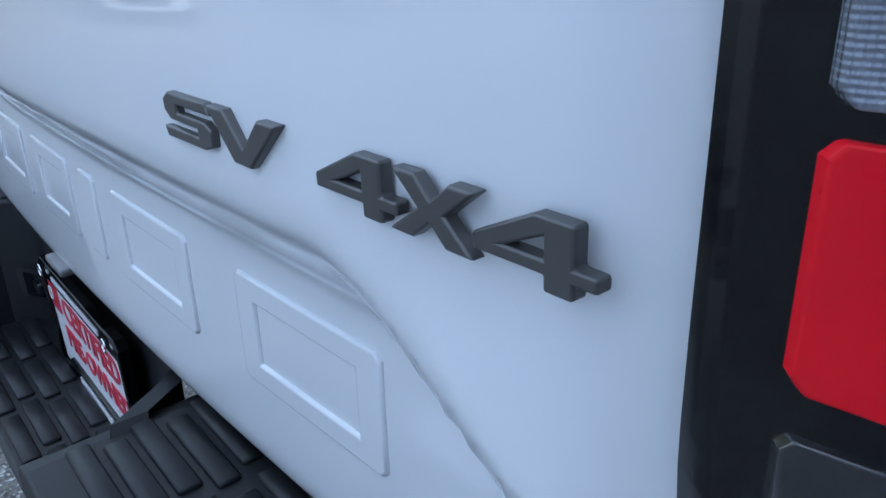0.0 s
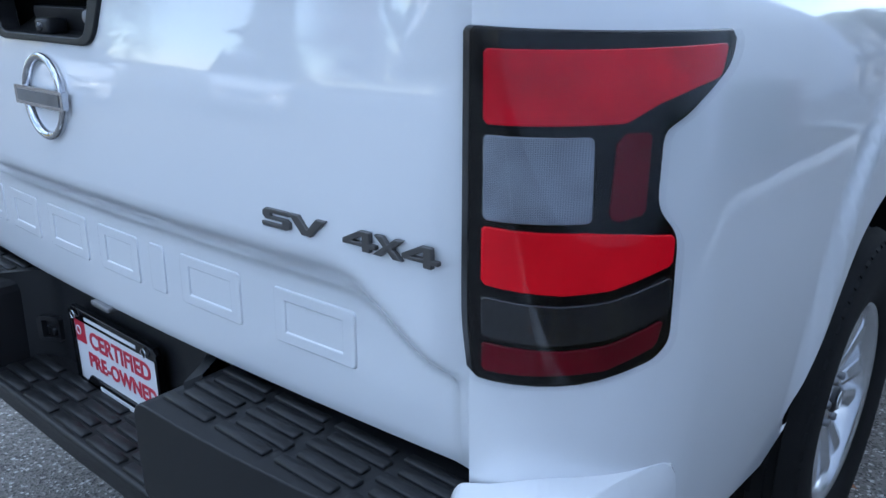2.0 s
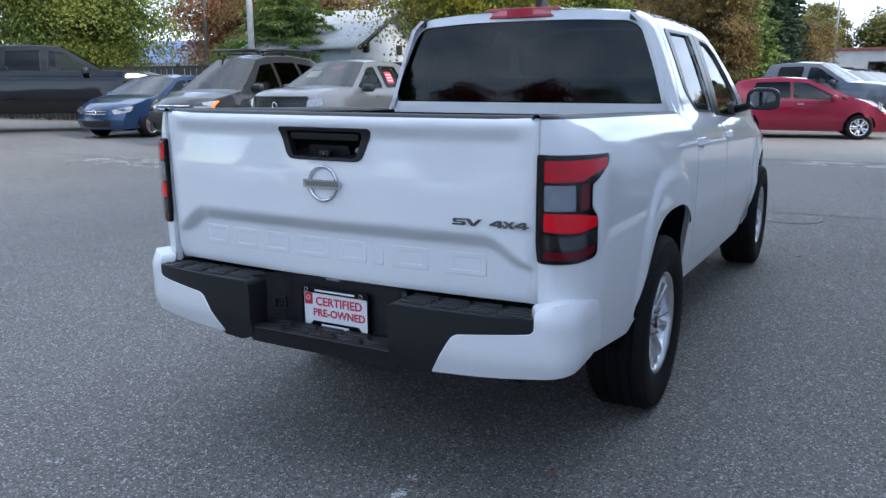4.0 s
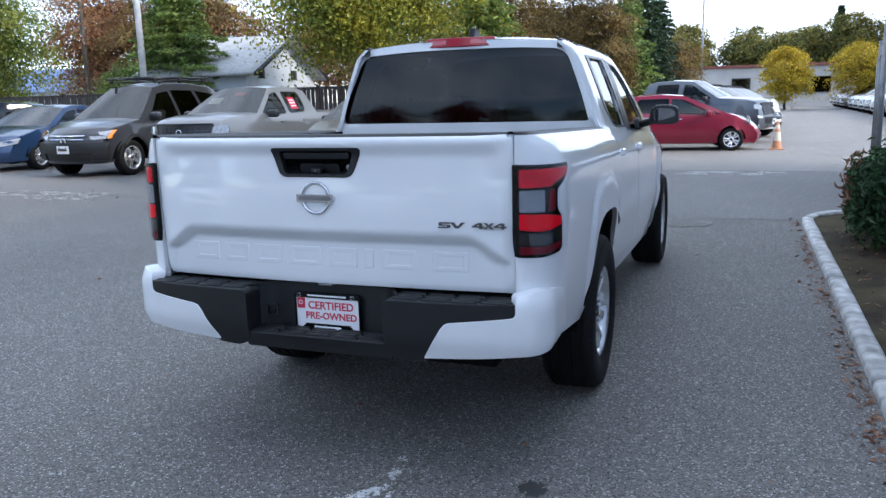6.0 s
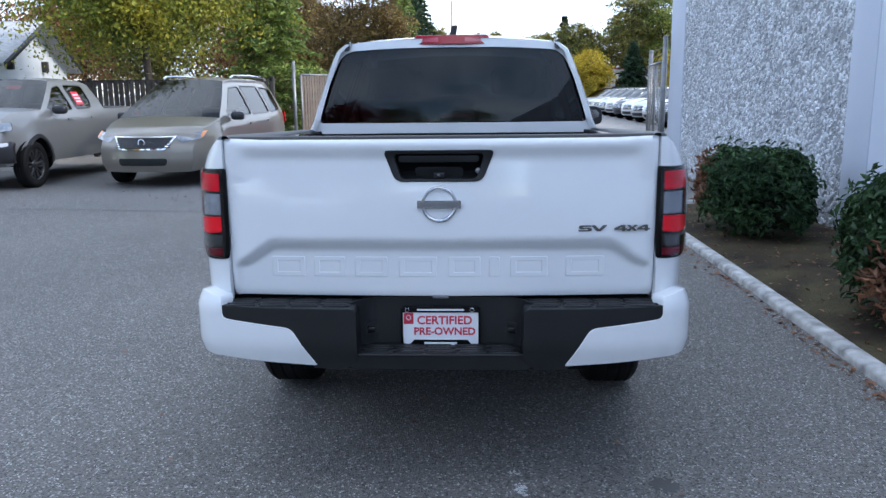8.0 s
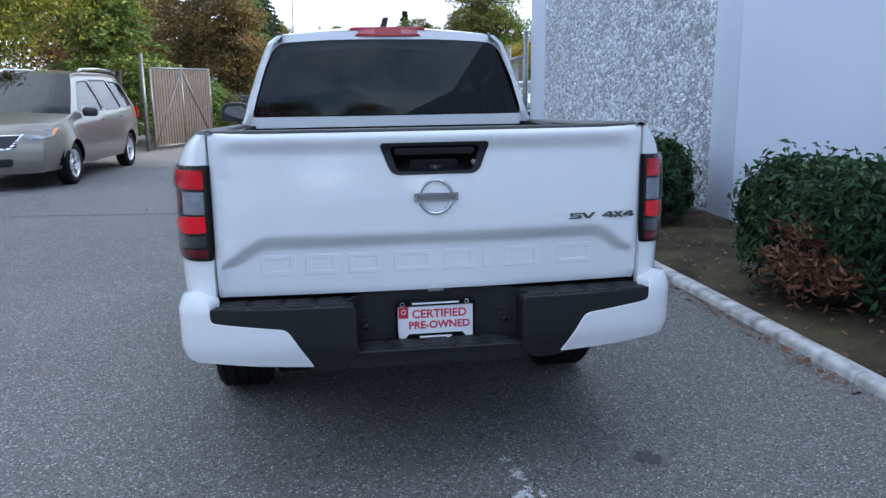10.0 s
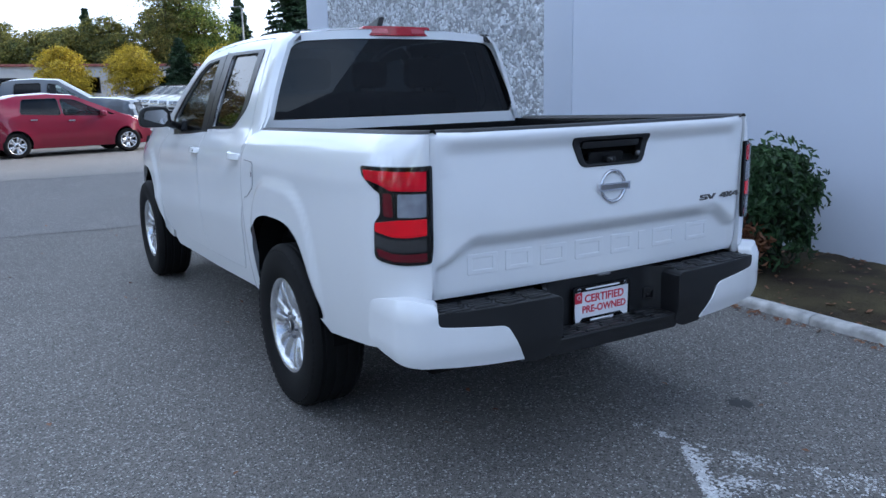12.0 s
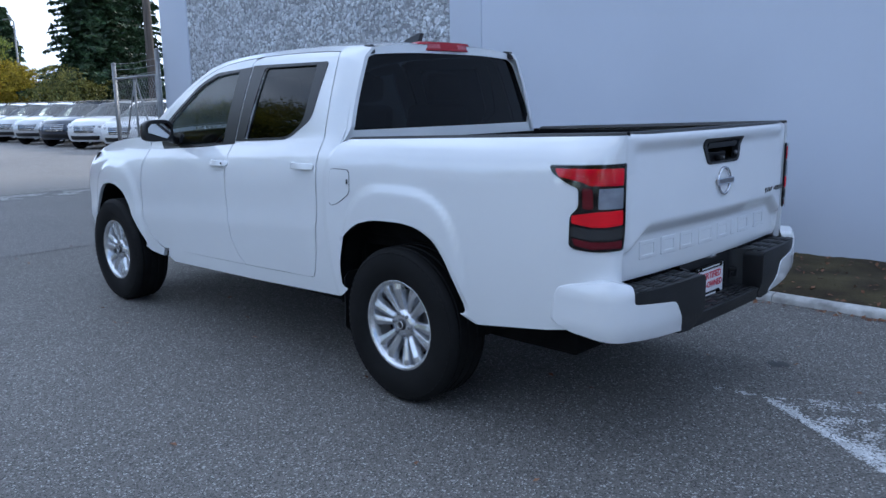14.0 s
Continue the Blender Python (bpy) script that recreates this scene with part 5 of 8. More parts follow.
def pebbles(x0, x1, z0, z1, n, seed):
    """Flattish stones bedded in the panel: one low double pyramid each."""
    r = np.random.default_rng(seed)
    cx, cz = r.uniform(x0, x1, n), r.uniform(z0, z1, n)
    s = np.clip(r.lognormal(-3.45, 0.32, n), 0.014, 0.058)
    asp, rot, out = r.uniform(0.45, 0.95, n), r.uniform(0, np.pi, n), r.uniform(0.25, 0.55, n)
    k = 5
    ang = np.linspace(0, 2 * np.pi, k, endpoint=False)[None, :] + r.uniform(-0.25, 0.25, (n, k))
    rad = s[:, None] * r.uniform(0.75, 1.1, (n, k))
    u, v = rad * np.cos(ang), rad * np.sin(ang) * asp[:, None]
    px = cx[:, None] + u * np.cos(rot)[:, None] - v * np.sin(rot)[:, None]
    pz = cz[:, None] + u * np.sin(rot)[:, None] + v * np.cos(rot)[:, None]
    base = np.stack([px, np.full_like(px, WY - 0.026), pz], -1)
    mid = np.stack([cx[:, None] + (px - cx[:, None]) * 0.62, np.broadcast_to((WY - 0.026 + s * out)[:, None] + r.uniform(-0.003, 0.003, (n, k)), px.shape), cz[:, None] + (pz - cz[:, None]) * 0.62], -1)
    verts = np.concatenate([base, mid], 1).reshape(-1, 3)
    o = (np.arange(n) * 2 * k)[:, None, None]
    i = np.arange(k)
    j = (i + 1) % k
    quads = (np.stack([j, i, i + k, j + k], -1)[None] + o).reshape(-1, 4)
    caps = (np.arange(k)[::-1][None] + k) + (np.arange(n) * 2 * k)[:, None]
    me = bpy.data.meshes.new("pebbles")
    me.from_pydata(verts.tolist(), [], quads.tolist() + caps.tolist())
    me.materials.append(M_PEBBLE)
    return me


ob = new("pebbles", pebbles(5.355, 11.79, 0.0, 4.6, 22000, 3))
ob.parent = pebble_wall
ob["kind"] = "stuff"


# kerb: cast lengths with open joints, turning in to the wall
def kerb_path(s):
    if s < 14.9:
        return Vector((-8 + s, -2.20 - 0.012 * smooth(6, 16, s), 0)), Vector((0, 1, 0))
    a = min((s - 14.9) / 0.95, math.pi / 2)
    c = Vector((6.9, -2.20 - 0.95 - 0.012, 0))
    d = Vector((math.sin(a), math.cos(a), 0))
    p = c + d * 0.95
    return p + Vector((0, -1, 0)) * max(0, s - 14.9 - 0.95 * math.pi / 2), d


KERB_SEC = [(0.0, -0.02), (-0.004, 0.030), (-0.010, 0.044), (-0.024, 0.053), (-0.050, 0.057), (-0.090, 0.056), (-0.112, 0.051), (-0.122, 0.040), (-0.126, -0.02)]
kerb = thing("kerb", "worn white-painted concrete kerb edging the planting bed", "kerb")
kerb["kind"] = "structure"
s = 0.0
kr = random.Random(5)
while s < 16.7:
    ln = kr.uniform(0.85, 1.35)
    e = min(s + ln - 0.008, 16.8)
    n = 8
    wob = [kr.uniform(-0.003, 0.003) for _ in range(n + 1)]
    bm = bmesh.new()
    rings = []
    for i in range(n + 1):
        p, d = kerb_path(s + (e - s) * i / n)
        sh = 0.985 if i in (0, n) else 1.0
        rings.append([bm.verts.new(p + d * (o + wob[i]) + Vector((0, 0, z * sh + wob[i] * 0.6))) for o, z in KERB_SEC])
    for p, q in zip(rings, rings[1:]):
        for i in range(len(KERB_SEC) - 1):
            bm.faces.new((p[i], q[i], q[i + 1], p[i + 1])).smooth = True
    bm.faces.new(rings[0])
    bm.faces.new(rings[-1][::-1])
    bmesh.ops.recalc_face_normals(bm, faces=bm.faces[:])
    part("kerb_stone", bm, M_KERB, kerb)
    s += ln


def soil_z(x, y):
    k = smooth(-2.315, -2.8, y)
    return 0.030 + 0.045 * k + 0.03 * noise.noise(Vector((x * 1.6, y * 1.6, 0))) + 0.012 * noise.noise(Vector((x * 9, y * 9, 3)))


solid("planting_bed", grid(lambda u, v: Vector((-8 + 16.2 * u, -2.315 - 1.54 * v, soil_z(-8 + 16.2 * u, -2.315 - 1.54 * v) - 0.4 * smooth(7.25, 7.8, -8 + 16.2 * u))), 220, 20, (0, 0, 1)), M_SOIL, "dark bare soil with moss in the planting bed", "soil", kind="structure")


# ---------------------------------------------------------------- other parked vehicles
def make_car(name, label, spec, paint_mat, m, lower_mat=None, rim_mat=None, group="", plate_colour=None):
    """A parked vehicle. Its own frame: x forwards, the middle of the wheels' plan at 0, 0."""
    car = thing(name, label, {"pickup": "pickup truck", "suv": "car", "van": "minivan", "sedan": "car", "hatch": "car"}[spec["kind"]], group, m)
    hw, L0, L1, belt = spec["W"] / 2, spec["prof"][0][0], spec["prof"][-1][0], spec["belt"]
    R, axles = spec["R"], spec["axles"]
    tum = spec.get("tumble", 0.30)

    def half(x, z):
        f = smooth(0.55, 1.0, x / L1) if x > 0 else smooth(0.65, 1.0, x / L0)
        y = hw * (1 - (0.17 if x > 0 else 0.10) * f * f)
        y -= 0.06 * smooth(0.50, 0.18, z) + 0.018 * (abs(z - 0.72) / 0.35) ** 2
        for ax in axles:
            r = math.hypot(x - ax, z - R)
            y += 0.022 * smooth(R + 0.20, R + 0.08, r)
        zb = belt(x)
        if z > zb:
            y -= tum * (z - zb) + 0.02
        elif z > zb - 0.08:
            y -= 0.02 * smooth(zb - 0.08, zb, z)
        return y

    def bowed(x, y, z):
        f = smooth(0.5, 1.0, x / L1) if x > 0 else smooth(0.6, 1.0, x / L0)
        return Vector((x - (1 if x > 0 else -1) * (0.30 if x > 0 else 0.14) * f * (y / hw) ** 2, y, z))

    step = 0.11
    pts = []
    tags = []
    pr = spec["prof"]
    for i in range(len(pr) - 1):
        (xa, za, tg), (xb, zb, _) = pr[i], pr[i + 1]
        k = max(1, int(math.ceil(math.hypot(xb - xa, zb - za) / step)))
        for j in range(k):
            pts.append((xa + (xb - xa) * j / k, za + (zb - za) * j / k))
            tags.append(tg)
    pts.append(pr[-1][:2])
    low = spec["sill"]
    ra = R + 0.055
    bottom = [(axles[1] + ra * math.cos(radians(a)), R + ra * math.sin(radians(a))) for a in range(-18, 199, 12)]
    bottom += [(axles[0] + ra * math.cos(radians(a)), R + ra * math.sin(radians(a))) for a in range(-18, 199, 12)]
    bottom = [(x, max(z, low)) for x, z in bottom]
    outline = pts + bottom
    bms = []
    for sg in (1, -1):
        bms.append(panel(outline, lambda x, z: bowed(x, sg * half(x, z), z), (0, sg, 0), holes=spec["wins"], step=step * 1.01, rim=None))
    gl = {"p": [], "g": [], "r": []}
    for i, tg in enumerate(tags):
        gl[tg].append(i)
    nv = 10

    def cross(idx):
        bm = bmesh.new()
        rings = {}
        for i in idx:
            for k in (i, i + 1):
                if k not in rings:
                    x, z = pts[k]
                    w = half(x, z)
                    cr = 0.035 * smooth(0.6, 1.0, z)
                    rings[k] = [bm.verts.new(bowed(x, w * (2 * j / nv - 1), z + cr * (1 - (2 * j / nv - 1) ** 2))) for j in range(nv + 1)]
        for i in idx:
            for j in range(nv):
                f = bm.faces.new((rings[i][j], rings[i][j + 1], rings[i + 1][j + 1], rings[i + 1][j]))
                f.smooth = True
        bm.normal_update()
        bmesh.ops.recalc_face_normals(bm, faces=bm.faces[:])
        return bm

    paint_bm = cross(gl["p"])
    bmesh.ops.reverse_faces(paint_bm, faces=[f for f in paint_bm.faces if f.normal.dot(f.calc_center_median() - Vector((0, 0, 0.7))) < 0])
    body = merge(paint_bm, *bms)
    bmesh.ops.remove_doubles(body, verts=body.verts[:], dist=0.0008)
    part("body", body, paint_mat, car, bevel=0.020)
    for key, nm in (("g", "windscreen"), ("r", "rear_window")):
        if gl[key]:
            part(nm, cross(gl[key]), G_FRONT if key == "g" else G_DARK, car).visible_shadow = False
    for k, w in enumerate(spec["wins"]):
        cx, cz = sum(p[0] for p in w) / len(w), sum(p[1] for p in w) / len(w)
        big = [(cx + (p[0] - cx) * 1.045, cz + (p[1] - cz) * 1.07) for p in w]
        for sg in (1, -1):
            part("side_window", panel(w, lambda x, z: bowed(x, sg * (half(x, z) - 0.012), z), (0, sg, 0), step=0.2), G_SIDE if k == 0 else G_DARK, car).visible_shadow = False
            part("window_trim", panel(big, lambda x, z: bowed(x, sg * (half(x, z) + 0.004), z), (0, sg, 0), holes=[w], step=0.15, rim=(0, -0.01 * sg, 0)), M_TRIM, car)

    nose_pts = sorted([(z, x) for x, z, _ in pr if x > axles[1] + 0.25 and z < spec["hoodz"]])
    tail_pts = sorted([(z, x) for x, z, _ in pr if x < axles[0] - 0.25 and z < spec["tailz"]])

    def fr(off):
        return lambda y, z: bowed(table(nose_pts, z), y, z) + Vector((off, 0, 0))

    def rr(off):
        return lambda y, z: bowed(table(tail_pts, z), y, z) - Vector((off, 0, 0))

    def sym(pl):
        return [pl, [(-y, z) for y, z in pl][::-1]]

    f = spec["front"]
    for pl in sym(f["lamp"]):
        part("headlamp", panel(rounded(pl, 0.02, 2), fr(0.012), (1, 0, 0), step=0.08, rim=(-0.03, 0, 0)), M_LAMPGLASS, car, "clear headlamp")
    if "amber" in f:
        for pl in sym(f["amber"]):
            part("indicator", panel(rounded(pl, 0.01, 2), fr(0.014), (1, 0, 0), step=0.08, rim=(-0.03, 0, 0)), M_AMBER, car, "amber indicator")
    part("grille", panel(rounded(f["grille"], 0.03, 3), fr(0.010), (1, 0, 0), step=0.08, rim=(-0.03, 0, 0)), M_TRIM, car, "dark grille")
    zs = [p[1] for p in f["grille"]]
    ys = max(p[0] for p in f["grille"])
    for k in range(f.get("bars", 4)):
        z = min(zs) + (max(zs) - min(zs)) * (k + 0.5) / f.get("bars", 4)
        part("grille_bar", panel([(-ys * 0.93, z - 0.009), (ys * 0.93, z - 0.009), (ys * 0.93, z + 0.009), (-ys * 0.93, z + 0.009)], fr(0.020), (1, 0, 0), step=0.15, rim=(-0.012, 0, 0)), f.get("barmat", M_CHROME), car)
    ez = (min(zs) + max(zs)) / 2 + f.get("dz", 0)
    p0 = fr(0.03)(0, ez)
    part("emblem", shift(lathe([(0.062, -0.008), (0.064, 0.004), (0.05, 0.008), (0.045, -0.008)], 24, "x"), Matrix.Translation(p0)), M_CHROME, car, "round chrome emblem")
    part("lower_intake", panel(rounded(f["intake"], 0.03, 3), fr(0.008), (1, 0, 0), step=0.1, rim=(-0.02, 0, 0)), M_BLACKPL, car)
    if f.get("plate"):
        z = f["plate"]
        part("number_plate", panel([(-0.15, z - 0.075), (0.15, z - 0.075), (0.15, z + 0.075), (-0.15, z + 0.075)], fr(0.035), (1, 0, 0), step=0.2, rim=(-0.02, 0, 0)), M_PLATEW, car, "plain pale number plate")
        part("plate_bar", panel([(-0.11, z - 0.025), (0.11, z - 0.025), (0.11, z + 0.03), (-0.11, z + 0.03)], fr(0.039), (1, 0, 0), step=0.2), M_BADGE, car)
    if lower_mat:
        part("bumper", panel(rounded(spec["bumper"], 0.04, 3), fr(0.03), (1, 0, 0), holes=[f["intake"]], step=0.08, rim=(-0.06, 0, 0)), lower_mat, car, "dark bumper", bevel=0.015)
        for sg in (1, -1):
            for ax in axles:
                ringp = [(ax + (ra + 0.065) * math.cos(radians(a)), R + (ra + 0.065) * math.sin(radians(a))) for a in range(0, 181, 12)] + [(ax + ra * math.cos(radians(a)), R + ra * math.sin(radians(a))) for a in range(180, -1, -12)]
                part("arch_flare", panel(ringp, lambda x, z: bowed(x, sg * (half(x, z) + 0.018), z), (0, sg, 0), step=0.12, rim=(0, -0.03 * sg, 0)), lower_mat, car, "dark arch flare")
    if "surround" in f:
        part("grille_surround", panel(rounded([(y * 1.10, z + (0.035 if z > 0.75 else -0.025)) for y, z in f["grille"]], 0.03, 3), fr(0.016), (1, 0, 0), holes=[rounded(f["grille"], 0.03, 3)], step=0.08, rim=(-0.02, 0, 0)), f["surround"], car, "chrome grille surround")
    if "fog" in f:
        for pl in sym(f["fog"]):
            part("fog_lamp", panel(rounded(pl, 0.01, 2), fr(0.038), (1, 0, 0), step=0.08, rim=(-0.02, 0, 0)), P_FOG, car, "small clear fog lamp")
        part("skid_plate", panel(rounded([(-0.42, 0.53), (0.42, 0.53), (0.36, 0.44), (-0.36, 0.44)], 0.02, 2), fr(0.045), (1, 0, 0), step=0.1, rim=(-0.05, 0, 0)), M_STEEL, car, "grey skid plate")
        part("grille_surround", panel(rounded([(y * 1.09, z + (0.03 if z > 1 else -0.03)) for y, z in f["grille"]], 0.04, 3), fr(0.022), (1, 0, 0), holes=[rounded(f["grille"], 0.03, 3)], step=0.08, rim=(-0.03, 0, 0)), M_TRIM, car, "black grille surround", bevel=0.006)
        for k in range(9):
            y = -0.44 + 0.11 * k
            part("grille_mesh", panel([(y - 0.006, 0.86), (y + 0.006, 0.86), (y + 0.006, 1.10), (y - 0.006, 1.10)], fr(0.017), (1, 0, 0), step=0.15, rim=(-0.01, 0, 0)), M_DARKALLOY, car)
    for dx, dz in spec.get("tags", ()):
        part("sale_tag", panel(rounded([(dy, 1.66) for dy in (-0.14, 0.14)] + [(dy, 1.72) for dy in (0.14, -0.14)], 0.01, 2), lambda y, z: Vector((dx + (1.66 - z) * 1.45, y, z + dz)), (1, 0, 0.5), step=0.2), M_PLATERED, car, "red sale tag on the windscreen")
    if "sticker" in spec:
        st = part("window_sticker", panel(spec["sticker"], lambda x, z: bowed(x, half(x, z) - 0.008, z), (0, 1, 0), step=0.2), M_PLATERED, car, "red and white sale sticker")
        (sx0, sz0), (sx1, sz1) = spec["sticker"][0], spec["sticker"][2]
        for k in range(3):
            z = sz0 + (sz1 - sz0) * (0.2 + 0.25 * k)
            part("print_bar", panel([(sx0 + 0.03, z), (sx1 - 0.03, z), (sx1 - 0.03, z + 0.025), (sx0 + 0.03, z + 0.025)], lambda x, z: bowed(x, half(x, z) - 0.005, z), (0, 1, 0), step=0.2), M_PLATEW, st)
        part("price_card", panel(rounded([(0.30, 1.48), (0.62, 1.48), (0.62, 1.60), (0.30, 1.60)], 0.01, 2), lambda y, z: Vector((0.50 + (1.66 - z) * 1.60, -y, z + 0.02)), (1, 0, 0.5), step=0.2), M_PLATEW, car, "white price card on the windscreen")
    for pl in sym(spec["tail"]):
        part("tail_lamp", panel(rounded(pl, 0.02, 2), rr(0.012), (-1, 0, 0), step=0.08, rim=(0.03, 0, 0)), M_REDLENS, car, "red tail lamp")
    for sg in (1, -1):
        for dx in spec["doors"]:
            part("door_handle", panel(rounded([(dx, belt(dx) - 0.135), (dx + 0.17, belt(dx) - 0.135), (dx + 0.17, belt(dx) - 0.105), (dx, belt(dx) - 0.105)], 0.01, 2), lambda x, z: bowed(x, sg * (half(x, z) + 0.025), z), (0, sg, 0), step=0.1, rim=(0, -0.02 * sg, 0)), spec.get("handle", paint_mat), car)
        for x0 in spec["gaps"]:
            part("door_gap", panel([(x0, low + 0.05), (x0 + 0.008, low + 0.05), (x0 + 0.008, belt(x0) - 0.02), (x0, belt(x0) - 0.02)], lambda x, z: bowed(x, sg * (half(x, z) + 0.002), z), (0, sg, 0), step=0.2), M_LINER, car)
        mx = spec["mirror"]
        mb = box(-0.07, 0.07, -0.12, 0.12, -0.075, 0.075, 0.05, 3)
        part("door_mirror", shift(mb, pose(mx, sg * (half(mx, belt(mx)) + 0.13), belt(mx) + 0.06)), spec.get("mirrormat", paint_mat), car)
        for ax in axles:
            wheel(car, ax, sg * (hw - 0.125), R, sg, R, 0.225, R * 0.66, spec.get("spokes", 5), spec.get("twin", False), rim_mat, False, "alloy wheel")
            hoodg = grid(lambda u, v: Vector((ax + ra * math.cos(math.pi * u), sg * (hw - 0.42 + 0.36 * v), R + ra * math.sin(math.pi * u))), 12, 1, (0, 0, -1))
            part("wheel_housing", hoodg, M_LINER, car)
    part("underbody", box(axles[0] - 0.55, axles[1] + 0.55, -hw + 0.3, hw - 0.3, low - 0.02, low + 0.22, 0.02), M_LINER, car)
    cabx = spec["cabin"]
    part("cabin_floor", box(cabx[0], cabx[1], -hw + 0.15, hw - 0.15, low + 0.05, belt(0) - 0.18, 0.03), M_SEAT, car)
    for x in spec["seats"]:
        for y in (-0.36, 0.36):
            part("seat", shift(box(-0.07, 0.07, -0.23, 0.23, 0.0, 0.62, 0.05, 2), pose(x, y, belt(0) - 0.45, 0, -14, 0)), M_SEAT, car)
    if spec.get("rails"):
        x0, x1, z0, sgap = spec["rails"]
        for sg in (1, -1):
            part("roof_rail", tube([(x0, sg * sgap, z0 - 0.05), (x0 + 0.08, sg * sgap, z0), ((x0 + x1) / 2, sg * sgap, z0 + 0.02), (x1 - 0.08, sg * sgap, z0), (x1, sg * sgap, z0 - 0.05)], 0.024, 8), spec.get("railmat", M_CHROME), car)
    return car


def spec_pickup():
    b = lambda x: 1.235 + 0.02 * (-x) / 2
    return dict(kind="pickup", W=1.86, R=0.39, axles=(-1.6, 1.6), belt=b, sill=0.42, hoodz=1.185, tailz=1.3,
                prof=[(-2.78, 0.55, "p"), (-2.82, 0.75, "p"), (-2.78, 1.28, "p"), (-1.14, 1.27, "p"), (-1.10, 1.32, "r"), (-0.96, 1.74, "p"), (-0.75, 1.80, "p"), (-0.2, 1.825, "p"), (0.38, 1.79, "g"), (1.18, 1.30, "p"), (1.6, 1.285, "p"), (2.1, 1.245, "p"), (2.36, 1.185, "p"), (2.45, 1.08, "p"), (2.50, 0.85, "p"), (2.53, 0.70, "p"), (2.50, 0.50, "p"), (2.38, 0.40, "p")],
                wins=[rounded([(0.16, 1.70), (0.42, 1.66), (0.98, 1.31), (0.88, 1.27), (0.13, 1.28)], 0.03, 3), rounded([(-0.66, 1.70), (-0.02, 1.71), (-0.02, 1.285), (-0.58, 1.30), (-0.68, 1.40)], 0.03, 3)],
                front=dict(lamp=[(0.60, 1.085), (0.88, 1.115), (0.90, 0.985), (0.70, 0.965), (0.63, 0.99)], grille=[(-0.60, 1.125), (0.60, 1.125), (0.53, 0.84), (-0.53, 0.84)], bars=4, barmat=M_DARKALLOY, intake=[(-0.58, 0.74), (0.58, 0.74), (0.50, 0.56), (-0.50, 0.56)], plate=0.615, fog=[(0.68, 0.78), (0.86, 0.80), (0.86, 0.74), (0.70, 0.72)]),
                bumper=[(-0.93, 0.82), (-0.62, 0.78), (0.62, 0.78), (0.93, 0.82), (0.90, 0.46), (-0.90, 0.46)], tail=[(0.74, 1.22), (0.90, 1.22), (0.90, 0.9), (0.74, 0.9)], doors=(-0.6, 0.28), gaps=(-0.03, 1.14, -0.98), mirror=0.86, mirrormat=M_DARKALLOY, cabin=(-1.05, 1.15), seats=(-0.55, 0.25), spokes=6, twin=True)


def spec_van():
    b = lambda x: 1.10 - 0.02 * x
    return dict(kind="van", W=1.97, R=0.34, axles=(-1.5, 1.5), belt=b, sill=0.28, hoodz=1.06, tailz=1.2,
                prof=[(-2.46, 0.40, "p"), (-2.52, 0.65, "p"), (-2.50, 1.10, "r"), (-2.32, 1.66, "p"), (-2.1, 1.77, "p"), (-1.2, 1.82, "p"), (-0.2, 1.82, "p"), (0.35, 1.77, "g"), (1.42, 1.12, "p"), (1.75, 1.06, "p"), (2.15, 0.97, "p"), (2.38, 0.86, "p"), (2.50, 0.66, "p"), (2.52, 0.42, "p"), (2.46, 0.27, "p")],
                wins=[rounded([(-0.20, 1.66), (0.32, 1.63), (1.00, 1.20), (0.9, 1.14), (-0.18, 1.15)], 0.03, 3), rounded([(-1.22, 1.67), (-0.30, 1.67), (-0.28, 1.15), (-1.24, 1.16)], 0.03, 3), rounded([(-2.1, 1.60), (-1.34, 1.66), (-1.34, 1.16), (-2.2, 1.20)], 0.03, 3)],
                front=dict(lamp=[(0.50, 0.85), (0.95, 0.94), (0.93, 0.82), (0.62, 0.75)], grille=[(-0.50, 0.84), (0.50, 0.84), (0.36, 0.66), (-0.36, 0.66)], bars=5, barmat=M_DARKALLOY, amber=[(0.885, 0.925), (0.945, 0.938), (0.925, 0.835), (0.885, 0.825)], surround=M_CHROME, intake=[(-0.42, 0.50), (0.42, 0.50), (0.40, 0.38), (-0.40, 0.38)]),
                bumper=[], tail=[(0.76, 1.15), (0.90, 1.15), (0.92, 0.92), (0.80, 0.92)], doors=(-1.15, -0.12), gaps=(-0.24, 0.98, -1.28), mirror=0.92, mirrormat=M_DARKALLOY, cabin=(-2.2, 1.3), seats=(-1.2, -0.2, 0.4), rails=(-1.9, 0.1, 1.86, 0.66))


